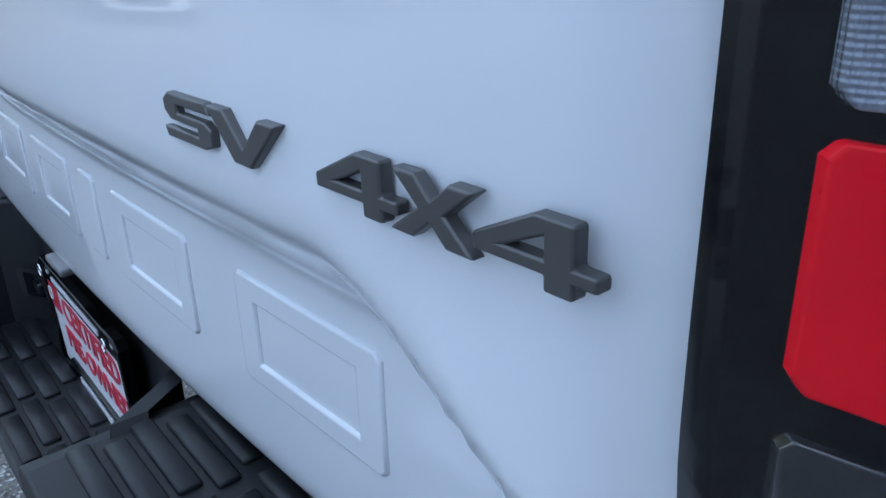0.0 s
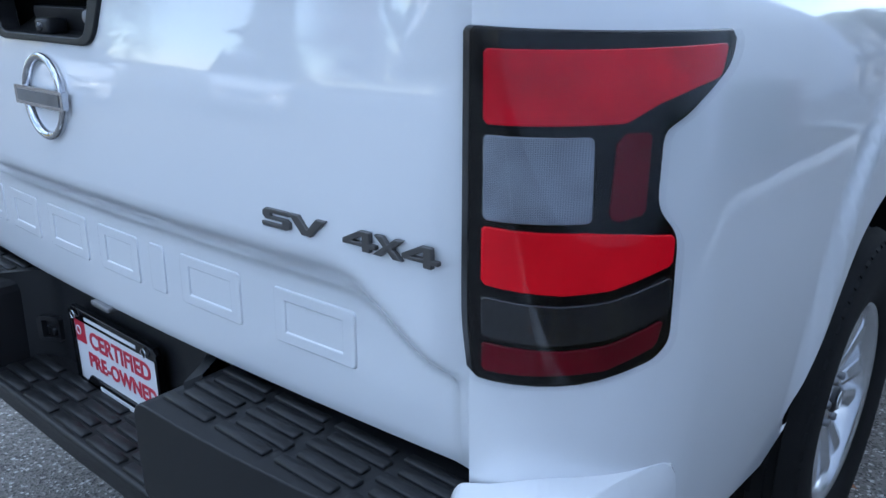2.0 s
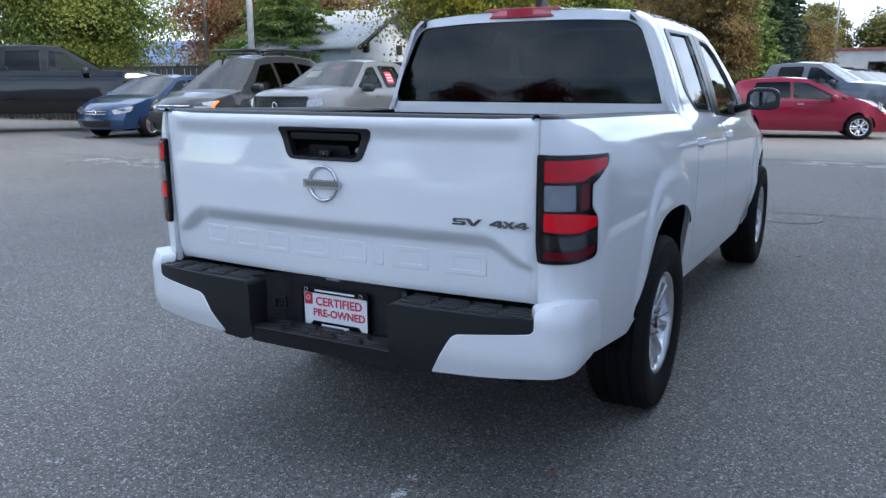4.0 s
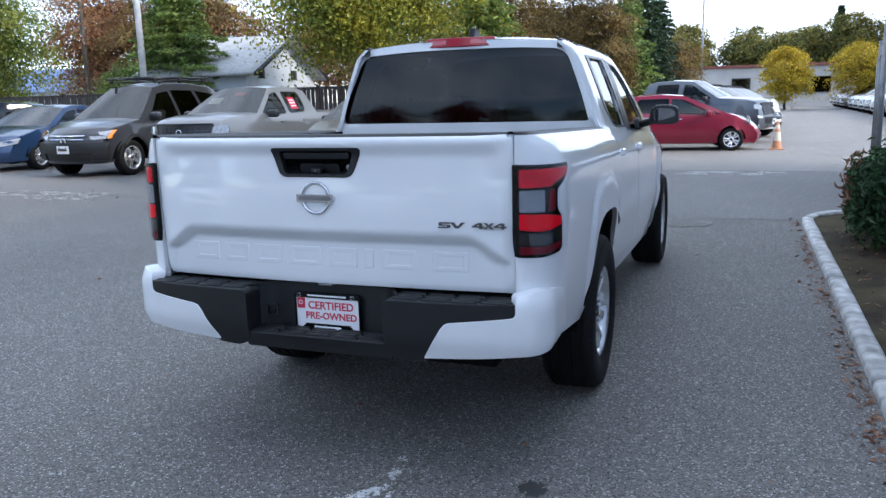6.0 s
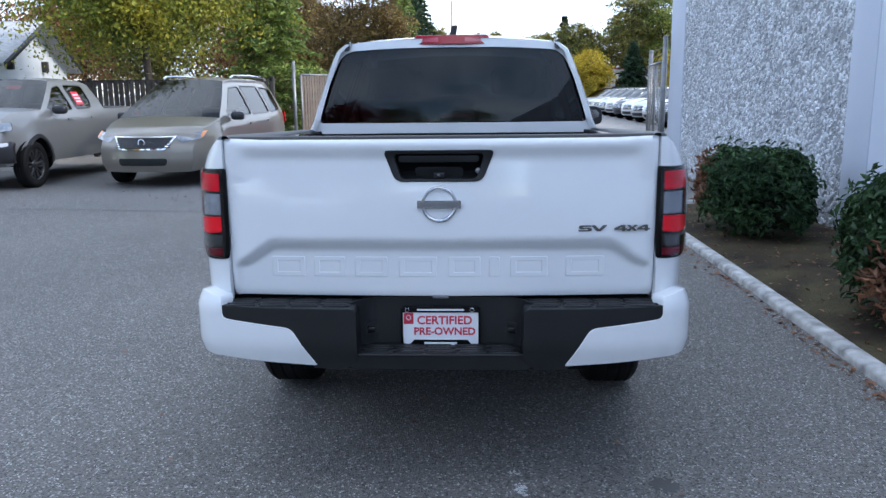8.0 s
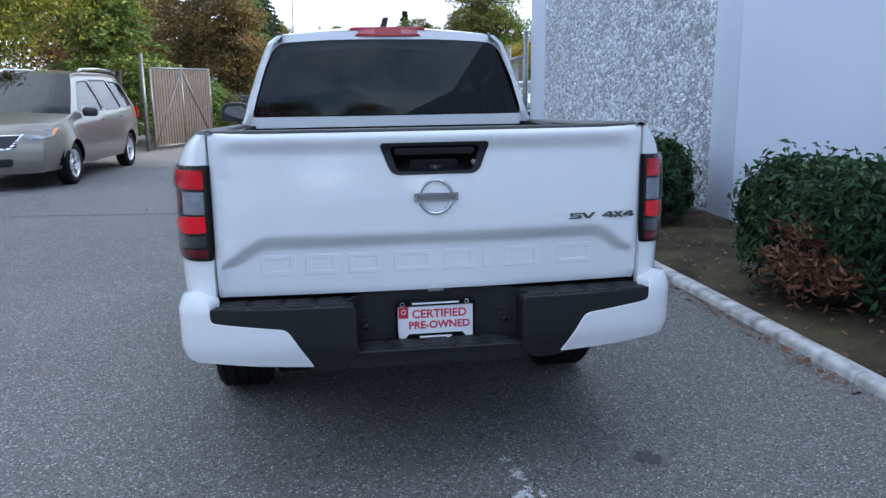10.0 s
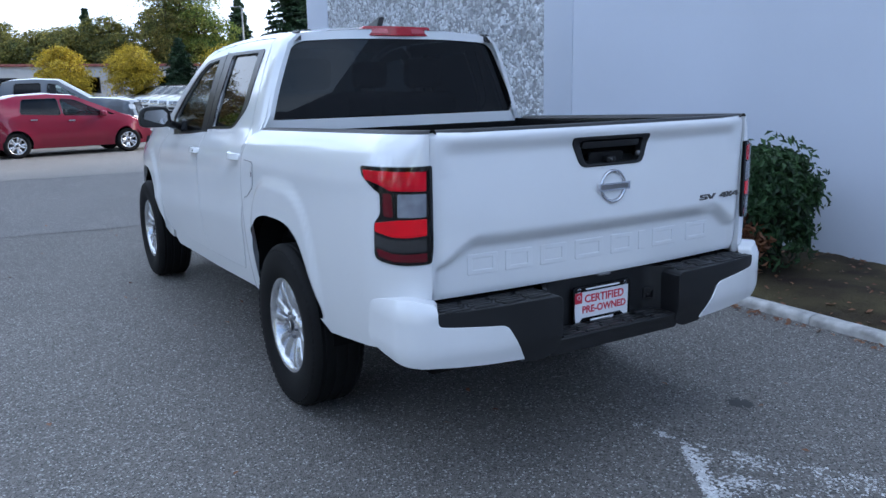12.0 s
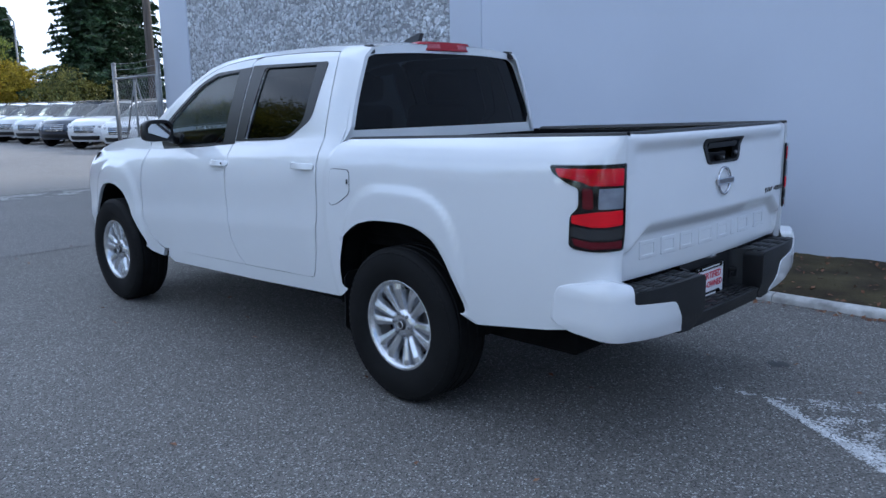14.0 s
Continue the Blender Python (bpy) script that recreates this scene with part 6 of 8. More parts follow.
def spec_suv(h=1.68, l=2.25, boxy=0.0):
    b = lambda x: 1.02 - 0.02 * x + 0.10 * boxy
    k = h / 1.68
    return dict(kind="suv", W=1.84, R=0.355, axles=(-1.35, 1.35), belt=b, sill=0.30, hoodz=1.04, tailz=1.1,
                prof=[(-2.18, 0.42, "p"), (-2.24, 0.65, "p"), (-2.20, 1.02, "r"), (-1.98 - 0.1 * boxy, 1.45 * k, "p"), (-1.75, 1.60 * k, "p"), (-0.9, 1.665 * k, "p"), (-0.2, 1.65 * k, "p"), (0.22, 1.58 * k, "g"), (1.05, 1.10, "p"), (1.5, 1.04, "p"), (1.95, 0.95, "p"), (2.14, 0.82, "p"), (2.22, 0.62, "p"), (2.20, 0.40, "p"), (2.12, 0.28, "p")],
                wins=[rounded([(-0.18, 1.50 * k), (0.2, 1.46 * k), (0.74, 1.12), (0.66, 1.07), (-0.16, 1.08)], 0.03, 3), rounded([(-0.98, 1.52 * k), (-0.27, 1.52 * k), (-0.25, 1.08), (-1.02, 1.10)], 0.03, 3), rounded([(-1.72, 1.44 * k), (-1.08, 1.51 * k), (-1.12, 1.12), (-1.62, 1.18)], 0.03, 3)],
                front=dict(lamp=[(0.48, 0.86), (0.84, 0.92), (0.82, 0.76), (0.56, 0.74)], grille=[(-0.46, 0.86), (0.46, 0.86), (0.36, 0.58), (-0.36, 0.58)], bars=4, intake=[(-0.6, 0.48), (0.6, 0.48), (0.55, 0.34), (-0.55, 0.34)]),
                bumper=[(-0.88, 0.70), (0.88, 0.70), (0.85, 0.34), (-0.85, 0.34)], tail=[(0.62, 1.0), (0.84, 1.0), (0.86, 0.82), (0.62, 0.82)], doors=(-0.92, -0.1), gaps=(-0.22, 0.72, -1.05), mirror=0.70, cabin=(-1.8, 1.0), seats=(-0.8, 0.1), rails=(-1.6, 0.0, 1.70 * k, 0.56), railmat=M_TRIM)


def spec_sedan():
    b = lambda x: 0.92 - 0.02 * x
    return dict(kind="sedan", W=1.76, R=0.315, axles=(-1.27, 1.27), belt=b, sill=0.24, hoodz=0.92, tailz=1.0,
                prof=[(-2.10, 0.36, "p"), (-2.16, 0.60, "p"), (-2.12, 0.98, "p"), (-1.62, 1.03, "r"), (-0.95, 1.36, "p"), (-0.5, 1.43, "p"), (-0.1, 1.42, "p"), (0.18, 1.37, "g"), (0.98, 0.96, "p"), (1.45, 0.90, "p"), (1.95, 0.78, "p"), (2.12, 0.66, "p"), (2.20, 0.48, "p"), (2.20, 0.34, "p"), (2.14, 0.22, "p")],
                wins=[rounded([(-0.14, 1.32), (0.15, 1.28), (0.68, 0.99), (0.6, 0.95), (-0.12, 0.96)], 0.03, 3), rounded([(-0.95, 1.26), (-0.22, 1.33), (-0.2, 0.96), (-1.1, 0.99)], 0.03, 3)],
                front=dict(lamp=[(0.42, 0.66), (0.80, 0.74), (0.82, 0.62), (0.50, 0.56)], grille=[(-0.34, 0.66), (0.34, 0.66), (0.28, 0.54), (-0.28, 0.54)], bars=2, intake=[(-0.45, 0.42), (0.45, 0.42), (0.40, 0.28), (-0.40, 0.28)]),
                bumper=[], tail=[(0.55, 0.88), (0.80, 0.88), (0.82, 0.72), (0.55, 0.72)], doors=(-0.9, -0.1), gaps=(-0.17, 0.7, -0.95), mirror=0.62, cabin=(-1.2, 0.9), seats=(-0.7, 0.1), spokes=8)


def spec_hatch():
    b = lambda x: 1.0 - 0.045 * x
    return dict(kind="hatch", W=1.77, R=0.316, axles=(-1.35, 1.35), belt=b, sill=0.22, hoodz=0.98, tailz=1.1,
                prof=[(-2.05, 0.32, "p"), (-2.14, 0.55, "p"), (-2.10, 0.92, "p"), (-1.95, 1.10, "r"), (-1.60, 1.43, "p"), (-1.2, 1.51, "p"), (-0.5, 1.545, "p"), (0.1, 1.50, "g"), (1.22, 1.02, "p"), (1.55, 0.95, "p"), (1.95, 0.80, "p"), (2.16, 0.62, "p"), (2.24, 0.45, "p"), (2.22, 0.32, "p"), (2.14, 0.20, "p")],
                wins=[rounded([(-0.22, 1.42), (0.12, 1.39), (0.86, 1.03), (0.78, 0.99), (-0.20, 1.02)], 0.03, 3), rounded([(-1.1, 1.42), (-0.30, 1.43), (-0.28, 1.03), (-1.2, 1.08)], 0.03, 3), rounded([(0.86, 1.09), (1.05, 1.0), (0.92, 0.99)], 0.01, 2)],
                front=dict(lamp=[(0.40, 0.86), (0.74, 0.94), (0.80, 0.74), (0.58, 0.62)], grille=[(-0.30, 0.66), (0.30, 0.66), (0.28, 0.56), (-0.28, 0.56)], bars=2, intake=[(-0.5, 0.40), (0.5, 0.40), (0.44, 0.27), (-0.44, 0.27)]),
                bumper=[], tail=[(0.60, 1.35), (0.74, 1.25), (0.82, 0.8), (0.70, 0.8)], doors=(-1.0, -0.12), gaps=(-0.25, 0.92, -1.15), mirror=0.72, cabin=(-1.6, 1.1), seats=(-0.8, 0.05), spokes=5, twin=True, handle=M_CHROME)


P_FOG = pmat("fog_lens", (0.6, 0.62, 0.65), rough=0.15, coat=0.5, bscale=90)
P_SILVER = paint("silver_grey_paint", (0.205, 0.21, 0.215), 0.3, 0.35, 0.7)
P_BRONZE = paint("bronze_grey_paint", (0.23, 0.205, 0.175), 0.35, 0.35, 0.7)
P_DGREY = paint("dark_grey_paint", (0.034, 0.036, 0.042), 0.15, 0.3, 0.7)
P_BLUE = paint("blue_paint", (0.016, 0.042, 0.105), 0.35, 0.3)
P_BLACK = paint("black_paint", (0.003, 0.003, 0.0035), 0.0, 0.12, 0.7)
P_MAROON = paint("maroon_paint", (0.22, 0.010, 0.032), 0.25, 0.3)
P_SLATE = paint("slate_paint", (0.10, 0.115, 0.135), 0.4, 0.35)
P_WHITE2 = paint("pearl_white_paint", (0.70, 0.71, 0.72))
P_SILVER2 = paint("bright_silver_paint", (0.50, 0.52, 0.54), 0.5, 0.3)
P_NAVY = paint("navy_paint", (0.03, 0.04, 0.06), 0.3, 0.3)

sp = spec_pickup()
sp["tags"] = ((0.52, 0.0),)
sp["sticker"] = [(-0.42, 1.36), (-0.16, 1.36), (-0.16, 1.60), (-0.42, 1.60)]
make_car("pickup_truck", "silver-grey crew-cab pickup with black wheels, parked nose out", sp, P_SILVER, pose(11.75, 8.18, 0, 0, 0, 180), M_DARKALLOY, M_DARKALLOY)
make_car("minivan", "bronze-grey minivan with pale roof rails", spec_van(), P_BRONZE, pose(12.35, 5.17, 0, 0, 0, 176))
sp = spec_suv(1.86, boxy=1.0)
sp["front"]["amber"] = [(0.84, 0.92), (0.90, 0.92), (0.89, 0.76), (0.83, 0.76)]
sp["front"]["plate"] = 0.56
make_car("suv", "dark grey boxy suv with a roof rack and black bumper", sp, P_DGREY, pose(12.65, 12.0, 0, 0, 0, 180) @ Matrix.Scale(1.1, 4), M_BLACKPL)
make_car("sedan", "low blue sedan parked nose out", spec_sedan(), P_BLUE, pose(13.5, 15.9, 0, 0, 0, 186) @ Matrix.Scale(1.1, 4))
sp = spec_pickup()
make_car("pickup_truck", "black crew-cab pickup with a two-tone grey sill", sp, P_BLACK, pose(12.9, 19.9, 0, 0, 0, -41) @ Matrix.Scale(1.34, 4))
make_car("hatchback", "maroon electric hatchback parked across the lot", spec_hatch(), P_MAROON, pose(19.1, 0.09, 0, 0, 0, -80) @ Matrix.Scale(0.93, 4))

# rows of stock cars
nearest = make_car("pickup_truck", "slate grey pickup in the row behind the hatchback", spec_pickup(), P_SLATE, pose(22.6, 0.10, 0, 0, 0, -104), group="cars in the left stock row")
stock_w = make_car("suv", "white suv in a row of stock cars", spec_suv(), P_WHITE2, pose(25.7, -0.6, 0, 0, 0, -118), group="cars in the left stock row")
stock_s = make_car("suv", "silver suv in a row of stock cars", spec_suv(1.62), P_SILVER2, pose(28.8, -0.7, 0, 0, 0, -118), group="cars in the left stock row")
for k in range(6):
    copy_thing((stock_w, stock_s)[k % 2], pose(31.9 + 3.1 * k, -0.8 - 0.1 * k, 0, 0, 0, -118))
spec_r = spec_suv(1.66)
row_w = make_car("suv", "white suv in the long row of stock cars", spec_r, P_WHITE2, pose(24.6, -9.5, 0, 0, 0, 120), group="cars in the right stock row")
row_n = make_car("suv", "dark navy suv in the long row of stock cars", spec_r, P_NAVY, pose(30.4, -9.6, 0, 0, 0, 120), group="cars in the right stock row")
row_s = make_car("suv", "bright silver suv in the long row of stock cars", spec_r, P_SILVER2, pose(36.2, -9.7, 0, 0, 0, 120), group="cars in the right stock row")
for k, o in ((1, row_w), (3, row_s), (5, row_w), (6, row_n), (7, row_w), (8, row_s), (9, row_w), (10, row_w), (11, row_s), (12, row_n), (13, row_w), (14, row_s), (15, row_w), (16, row_w)):
    copy_thing(o, pose(24.6 + 2.9 * k, -9.5 - 0.05 * k, 0, 0, 0, 120))
for k in range(12):
    copy_thing((row_w, row_n, row_s)[(k * 5 + k // 4) % 3], pose(27.0 + 2.9 * k, -15.6 - 0.05 * k, 0, 0, 0, 120))
# parked opposite the tailgate
white_sedan = make_car("sedan", "white sedan parked facing the truck", spec_sedan(), P_WHITE2, pose(-6.0, 11.9, 0, 0, 0, -63), group="white cars opposite the truck")
for x, y, a, o in ((-9.4, 9.9, -48, stock_w), (-11.8, 4.3, -18, white_sedan), (-12.3, 0.6, 0, stock_s), (-2.2, 14.6, -80, stock_w)):
    copy_thing(o, pose(x, y, 0, 0, 0, a))["group"] = "white cars opposite the truck"

# roof rack of the dark suv
rack = thing("roof_rack", "black steel roof rack with cross bars on the suv", "roof rack", m=pose(12.65, 12.0, 0) @ Matrix.Scale(1.1, 4) @ pose(-12.65, -12.0, 0))
for sg in (1, -1):
    part("side_tube", tube([(12.35, 12.0 + sg * 0.58, 1.93), (13.2, 12.0 + sg * 0.58, 1.96), (14.3, 12.0 + sg * 0.58, 1.96)], 0.022, 8), M_TRIM, rack)
    for x in (12.5, 13.3, 14.1):
        part("foot", box(x - 0.03, x + 0.03, 12.0 + sg * 0.58 - 0.03, 12.0 + sg * 0.58 + 0.03, 1.84, 1.96, 0.008), M_TRIM, rack)
for x in (12.5, 12.95, 13.4, 13.85, 14.25):
    part("cross_bar", tube([(x, 12.0 - 0.58, 1.955), (x, 12.0 + 0.58, 1.955)], 0.016, 8), M_TRIM, rack)


# ---------------------------------------------------------------- plants
M_BARK = pmat("bark", (0.075, 0.06, 0.048), rough=0.9, var=0.35, scale=6, bump=0.8, bscale=30, dist=0.02, stretch=(1, 1, 0.25))
L_LAUREL = leafmat("laurel_leaf", (0.019, 0.050, 0.019), (0.058, 0.110, 0.042), 0.5, 0.15)
L_DEAD = leafmat("dead_leaf", (0.16, 0.062, 0.032), (0.26, 0.13, 0.07), 0.35, 0.2)
L_MAPLE = leafmat("maple_leaf", (0.098, 0.165, 0.034), (0.40, 0.35, 0.045), 0.40, 0.45)
L_GREEN = leafmat("green_leaf", (0.078, 0.142, 0.032), (0.25, 0.27, 0.055), 0.4, 0.45)
L_OLIVE = leafmat("olive_leaf", (0.085, 0.105, 0.030), (0.25, 0.22, 0.05), 0.4, 0.35)
L_FIR = leafmat("fir_needles", (0.017, 0.040, 0.020), (0.042, 0.082, 0.035), 0.4, 0.15)
L_LFIR = leafmat("light_fir_needles", (0.115, 0.19, 0.050), (0.25, 0.31, 0.08), 0.35, 0.35)
L_BROWN = leafmat("brown_leaf", (0.11, 0.085, 0.032), (0.26, 0.17, 0.055), 0.4, 0.35)
L_RED = leafmat("red_leaf", (0.24, 0.10, 0.05), (0.36, 0.21, 0.10), 0.35, 0.4)
L_YELLOW = leafmat("yellow_leaf", (0.36, 0.27, 0.03), (0.62, 0.46, 0.05), 0.35, 0.45)
L_DKRED = leafmat("dark_red_leaf", (0.16, 0.015, 0.02), (0.26, 0.04, 0.03), 0.35, 0.3)


def leaf_mesh(name, pts, nrm, size, aspect, seed, material, jitter=0.8, fold=0.18):
    """One folded diamond of four triangles for each leaf, turned roughly outwards."""
    r = np.random.default_rng(seed)
    n = len(pts)
    nm = nrm + r.normal(0, jitter, (n, 3))
    nm /= np.linalg.norm(nm, axis=1)[:, None] + 1e-9
    t = r.normal(0, 1, (n, 3))
    t -= nm * (t * nm).sum(1)[:, None]
    t /= np.linalg.norm(t, axis=1)[:, None] + 1e-9
    b = np.cross(nm, t)
    s = size * r.uniform(0.6, 1.25, n)[:, None]
    w = s * aspect
    tip, base = pts + t * s * 0.5 - nm * s * fold, pts - t * s * 0.5
    le, ri = pts + b * w * 0.5 + nm * s * fold * 0.6, pts - b * w * 0.5 + nm * s * fold * 0.6
    verts = np.stack([base, le, tip, ri], 1).reshape(-1, 3)
    o = np.arange(n)[:, None] * 4
    faces = np.concatenate([o + np.array([0, 2, 1]), o + np.array([0, 3, 2])], 0)
    me = bpy.data.meshes.new(name)
    me.from_pydata(verts.tolist(), [], faces.tolist())
    me.materials.append(material)
    return me


def broadleaf(name, label, x, y, h, rad, base, material, seed, leaf=0.13, count=9000, clumps=70, m=None, flat=1.0, trunk_r=0.10):
    """A tree: tapered trunk, limbs to every clump of leaves, ragged crown with gaps."""
    r = np.random.default_rng(seed)
    t = thing(name, label, "tree", m=pose(x, y, 0))
    c = []
    clumps = int(clumps * 2.2)
    while len(c) < clumps:
        p = r.uniform(-1, 1, 3)
        q = np.linalg.norm(p)
        if q > 1 or q < 0.35:
            continue
        wob = 0.78 + 0.35 * noise.noise(Vector(p * 1.7 + seed))
        c.append((p[0] * rad * wob, p[1] * rad * wob, base + (h - base) * (0.5 + 0.5 * p[2] * flat) * (0.9 + 0.2 * wob - 0.1)))
    c = np.array(c)
    fork = base + 0.15 * (h - base)
    lean = r.uniform(-0.15, 0.15, 2)
    limbs = [tube([(0, 0, -0.05), (lean[0] * 0.4, lean[1] * 0.4, fork * 0.6), (lean[0], lean[1], fork), (lean[0] * 1.5, lean[1] * 1.5, base + 0.6 * (h - base)), (lean[0] * 1.8, lean[1] * 1.8, h * 0.93)], trunk_r, 9, trunk_r * 0.18)]
    for i in range(0, len(c), 3):
        z0 = min(fork + (c[i][2] - fork) * 0.45, h * 0.85)
        z0 = max(z0, fork * 0.9)
        st = Vector((lean[0], lean[1], z0))
        e = Vector(c[i])
        mid = st.lerp(e, 0.5) + Vector((r.uniform(-0.15, 0.15), r.uniform(-0.15, 0.15), 0.12 * rad))
        limbs.append(tube([st, mid, e], trunk_r * 0.32, 5, 0.008))
    part("trunk", merge(*limbs), M_BARK, t, "grey-brown trunk and limbs")
    count, leaf = (int(count * 2.8), leaf * 0.74) if leaf < 0.195 else (int(count * 3.0), leaf * 0.60)
    per = count // len(c)
    spread = rad * 0.135
    sprays = []
    for k in c:                                     # flat sprays that droop outwards
        q = r.normal(0, 1, (per, 3)) * spread * np.array([1.15, 1.15, 0.40]) * r.uniform(0.6, 1.35)
        away = np.array([k[0], k[1]]) / (math.hypot(k[0], k[1]) + 1e-6)
        q[:, 2] -= 0.35 * (q[:, 0] * away[0] + q[:, 1] * away[1]) + 0.25 * np.hypot(q[:, 0], q[:, 1])
        sprays.append(k + q)
    pts = np.concatenate(sprays)
    nr = pts - np.array([0, 0, base + 0.4 * (h - base)])
    nr = nr / (np.linalg.norm(nr, axis=1)[:, None] + 1e-9) + np.array([0, 0, 0.4])
    part("crown", leaf_mesh("crown", pts, nr, leaf, 0.62, seed, material, 0.5), material, t)["kind"] = "stuff"
    return t


def conifer(name, label, x, y, h, rad, material, seed, base=0.4, tuft=0.2, dense_=1.0, trunk_r=0.12, droop=0.25):
    r = np.random.default_rng(seed)
    t = thing(name, label, "tree", m=pose(x, y, 0))
    pts, nr = [], []
    arms = [tube([(0, 0, -0.05), (0, 0, h * 0.5), (0, 0, h * 0.98)], trunk_r, 8, 0.012)]
    z = base
    while z < h * 0.98:
        f = 1 - (z - base) / (h - base)
        ln = rad * f ** 0.85 * r.uniform(0.78, 1.12) + 0.08
        k = int(r.integers(6, 9))
        a0 = r.uniform(0, 6.28)
        for i in range(k):
            a = a0 + i * 6.283 / k + r.uniform(-0.3, 0.3)
            l2 = ln * r.uniform(0.7, 1.15)
            d = np.array([math.cos(a), math.sin(a), 0])
            end = d * l2 + np.array([0, 0, z - droop * l2 + 0.12 * l2])
            arms.append(tube([(0, 0, z), tuple(d * l2 * 0.5 + np.array([0, 0, z - droop * l2 * 0.3])), tuple(end)], 0.018 + 0.012 * f, 4, 0.005))
            n = max(6, int(46 * l2 * dense_))
            u = r.uniform(0.12, 1.0, n)
            p = d[None, :] * (u * l2)[:, None]
            p[:, 2] = z - droop * l2 * u ** 1.4 * 0.75
            side = np.array([-d[1], d[0], 0])
            wdt = (0.30 * l2 * (1.05 - u))[:, None]
            p = p + side[None] * r.normal(0, 1, (n, 1)) * wdt + r.normal(0, 0.04, (n, 3))
            pts.append(p)
            nr.append(np.tile(np.array([d[0] * 0.3, d[1] * 0.3, 1.0]), (n, 1)))
        z += (0.16 + 0.10 * f) * (h / 6) ** 0.5
    part("trunk", merge(*arms), M_BARK, t, "straight brown trunk with whorled branches")
    part("crown", leaf_mesh("crown", np.concatenate(pts), np.concatenate(nr), tuft, 0.42, seed, material, 0.55, 0.1), material, t)["kind"] = "stuff"
    return t


# hedge plants in the bed
def laurel(label, cx, cy, sx, sy, h, seed, count, dead):
    r = np.random.default_rng(seed)
    t = thing("laurel_bush", label, "bush", m=pose(cx, cy, 0.06))
    u = r.normal(0, 1, (count, 3))
    u[:, 2] = np.abs(u[:, 2]) * 0.9 - 0.25
    u /= np.linalg.norm(u, axis=1)[:, None]
    q = np.sign(u) * np.abs(u) ** 0.62
    depth = 1 - np.abs(r.normal(0, 0.13, count))
    lump = np.array([1 + 0.12 * noise.noise(Vector(v * 2.6 + seed)) + 0.07 * noise.noise(Vector(v * 7 + seed)) for v in u])
    p = q * np.array([sx, sy, h * 0.56]) * (depth * lump)[:, None] + np.array([0, 0, h * 0.46])
    p[:, 2] = np.maximum(p[:, 2], 0.02)
    sprig = r.uniform(0, 1, count) < 0.05
    p[sprig] += u[sprig] * 0.07 + np.array([0, 0, 0.04])
    isd = np.zeros(count, bool)
    for (dx, dy, dz, rr) in dead:
        isd |= (((p - np.array([dx, dy, dz])) / np.array([rr, rr, rr * 1.1])) ** 2).sum(1) < r.uniform(0.55, 1.1, count)
    nr = u * np.array([1, 1, 0.8]) + np.array([0, 0, 0.45])
    part("leaves", leaf_mesh("leaves", p[~isd], nr[~isd], 0.080, 0.38, seed, L_LAUREL, 0.55), L_LAUREL, t, "glossy dark green leaves")["kind"] = "stuff"
    part("dead_leaves", leaf_mesh("dead_leaves", p[isd], nr[isd] * 0.3 - np.array([0, 0, 0.8]), 0.082, 0.32, seed + 1, L_DEAD, 0.8), L_DEAD, t, "dry brown leaves")["kind"] = "stuff"
    # dark lumpy ball whose colour stands in for the shade behind the leaves
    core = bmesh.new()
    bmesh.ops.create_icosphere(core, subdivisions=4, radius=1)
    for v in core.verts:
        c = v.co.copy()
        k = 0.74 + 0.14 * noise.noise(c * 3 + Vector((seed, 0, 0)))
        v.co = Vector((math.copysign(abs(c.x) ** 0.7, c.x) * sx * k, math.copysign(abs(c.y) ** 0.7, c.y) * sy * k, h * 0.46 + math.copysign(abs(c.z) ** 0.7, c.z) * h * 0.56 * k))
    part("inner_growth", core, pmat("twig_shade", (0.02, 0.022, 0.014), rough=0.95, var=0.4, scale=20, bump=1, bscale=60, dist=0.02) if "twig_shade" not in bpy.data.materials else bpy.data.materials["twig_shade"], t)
    for k in range(9):
        a = k * 0.7
        part("stem", tube([(0.15 * math.cos(a) * sx, 0.2 * math.sin(a) * sy, -0.06), (0.4 * math.cos(a) * sx, 0.45 * math.sin(a) * sy, h * 0.3), (0.6 * math.cos(a) * sx, 0.6 * math.sin(a) * sy, h * 0.6)], 0.014, 5, 0.005), M_BARK, t)
    return t


laurel("clipped laurel bush with a dead brown patch on one side", 5.25, -2.95, 0.70, 0.47, 0.84, 11, 12500, [(0.45, 0.42, 0.55, 0.34), (0.6, 0.3, 0.3, 0.25)])
laurel("broad clipped laurel bush with dry brown leaves low down", 1.83, -2.93, 0.62, 0.48, 0.92, 23, 13000, [(-0.25, 0.42, 0.30, 0.30), (-0.45, 0.38, 0.18, 0.26), (-0.05, 0.46, 0.16, 0.24)])

# trees behind the car park, near to far
broadleaf("maple_tree", "maple with green and yellow autumn leaves behind the fence", 17.4, 8.2, 7.8, 3.6, 2.75, L_MAPLE, 31, 0.15, 17000, 95, trunk_r=0.12)
broadleaf("broadleaf_tree", "full green tree hanging over the fence", 19.2, 26.0, 8.6, 3.8, 1.2, L_GREEN, 32, 0.18, 15000, 95, trunk_r=0.16)
broadleaf("broadleaf_tree", "dense green tree behind the black pickup", 20.5, 29.5, 8.5, 4.4, 1.2, L_GREEN, 33, 0.19, 14000, 90, trunk_r=0.16)
conifer("conifer_tree", "soft light green fir behind the fence", 18.4, 15.3, 6.6, 2.3, L_LFIR, 34, 0.7, 0.17, 2.6, 0.12, 0.15)
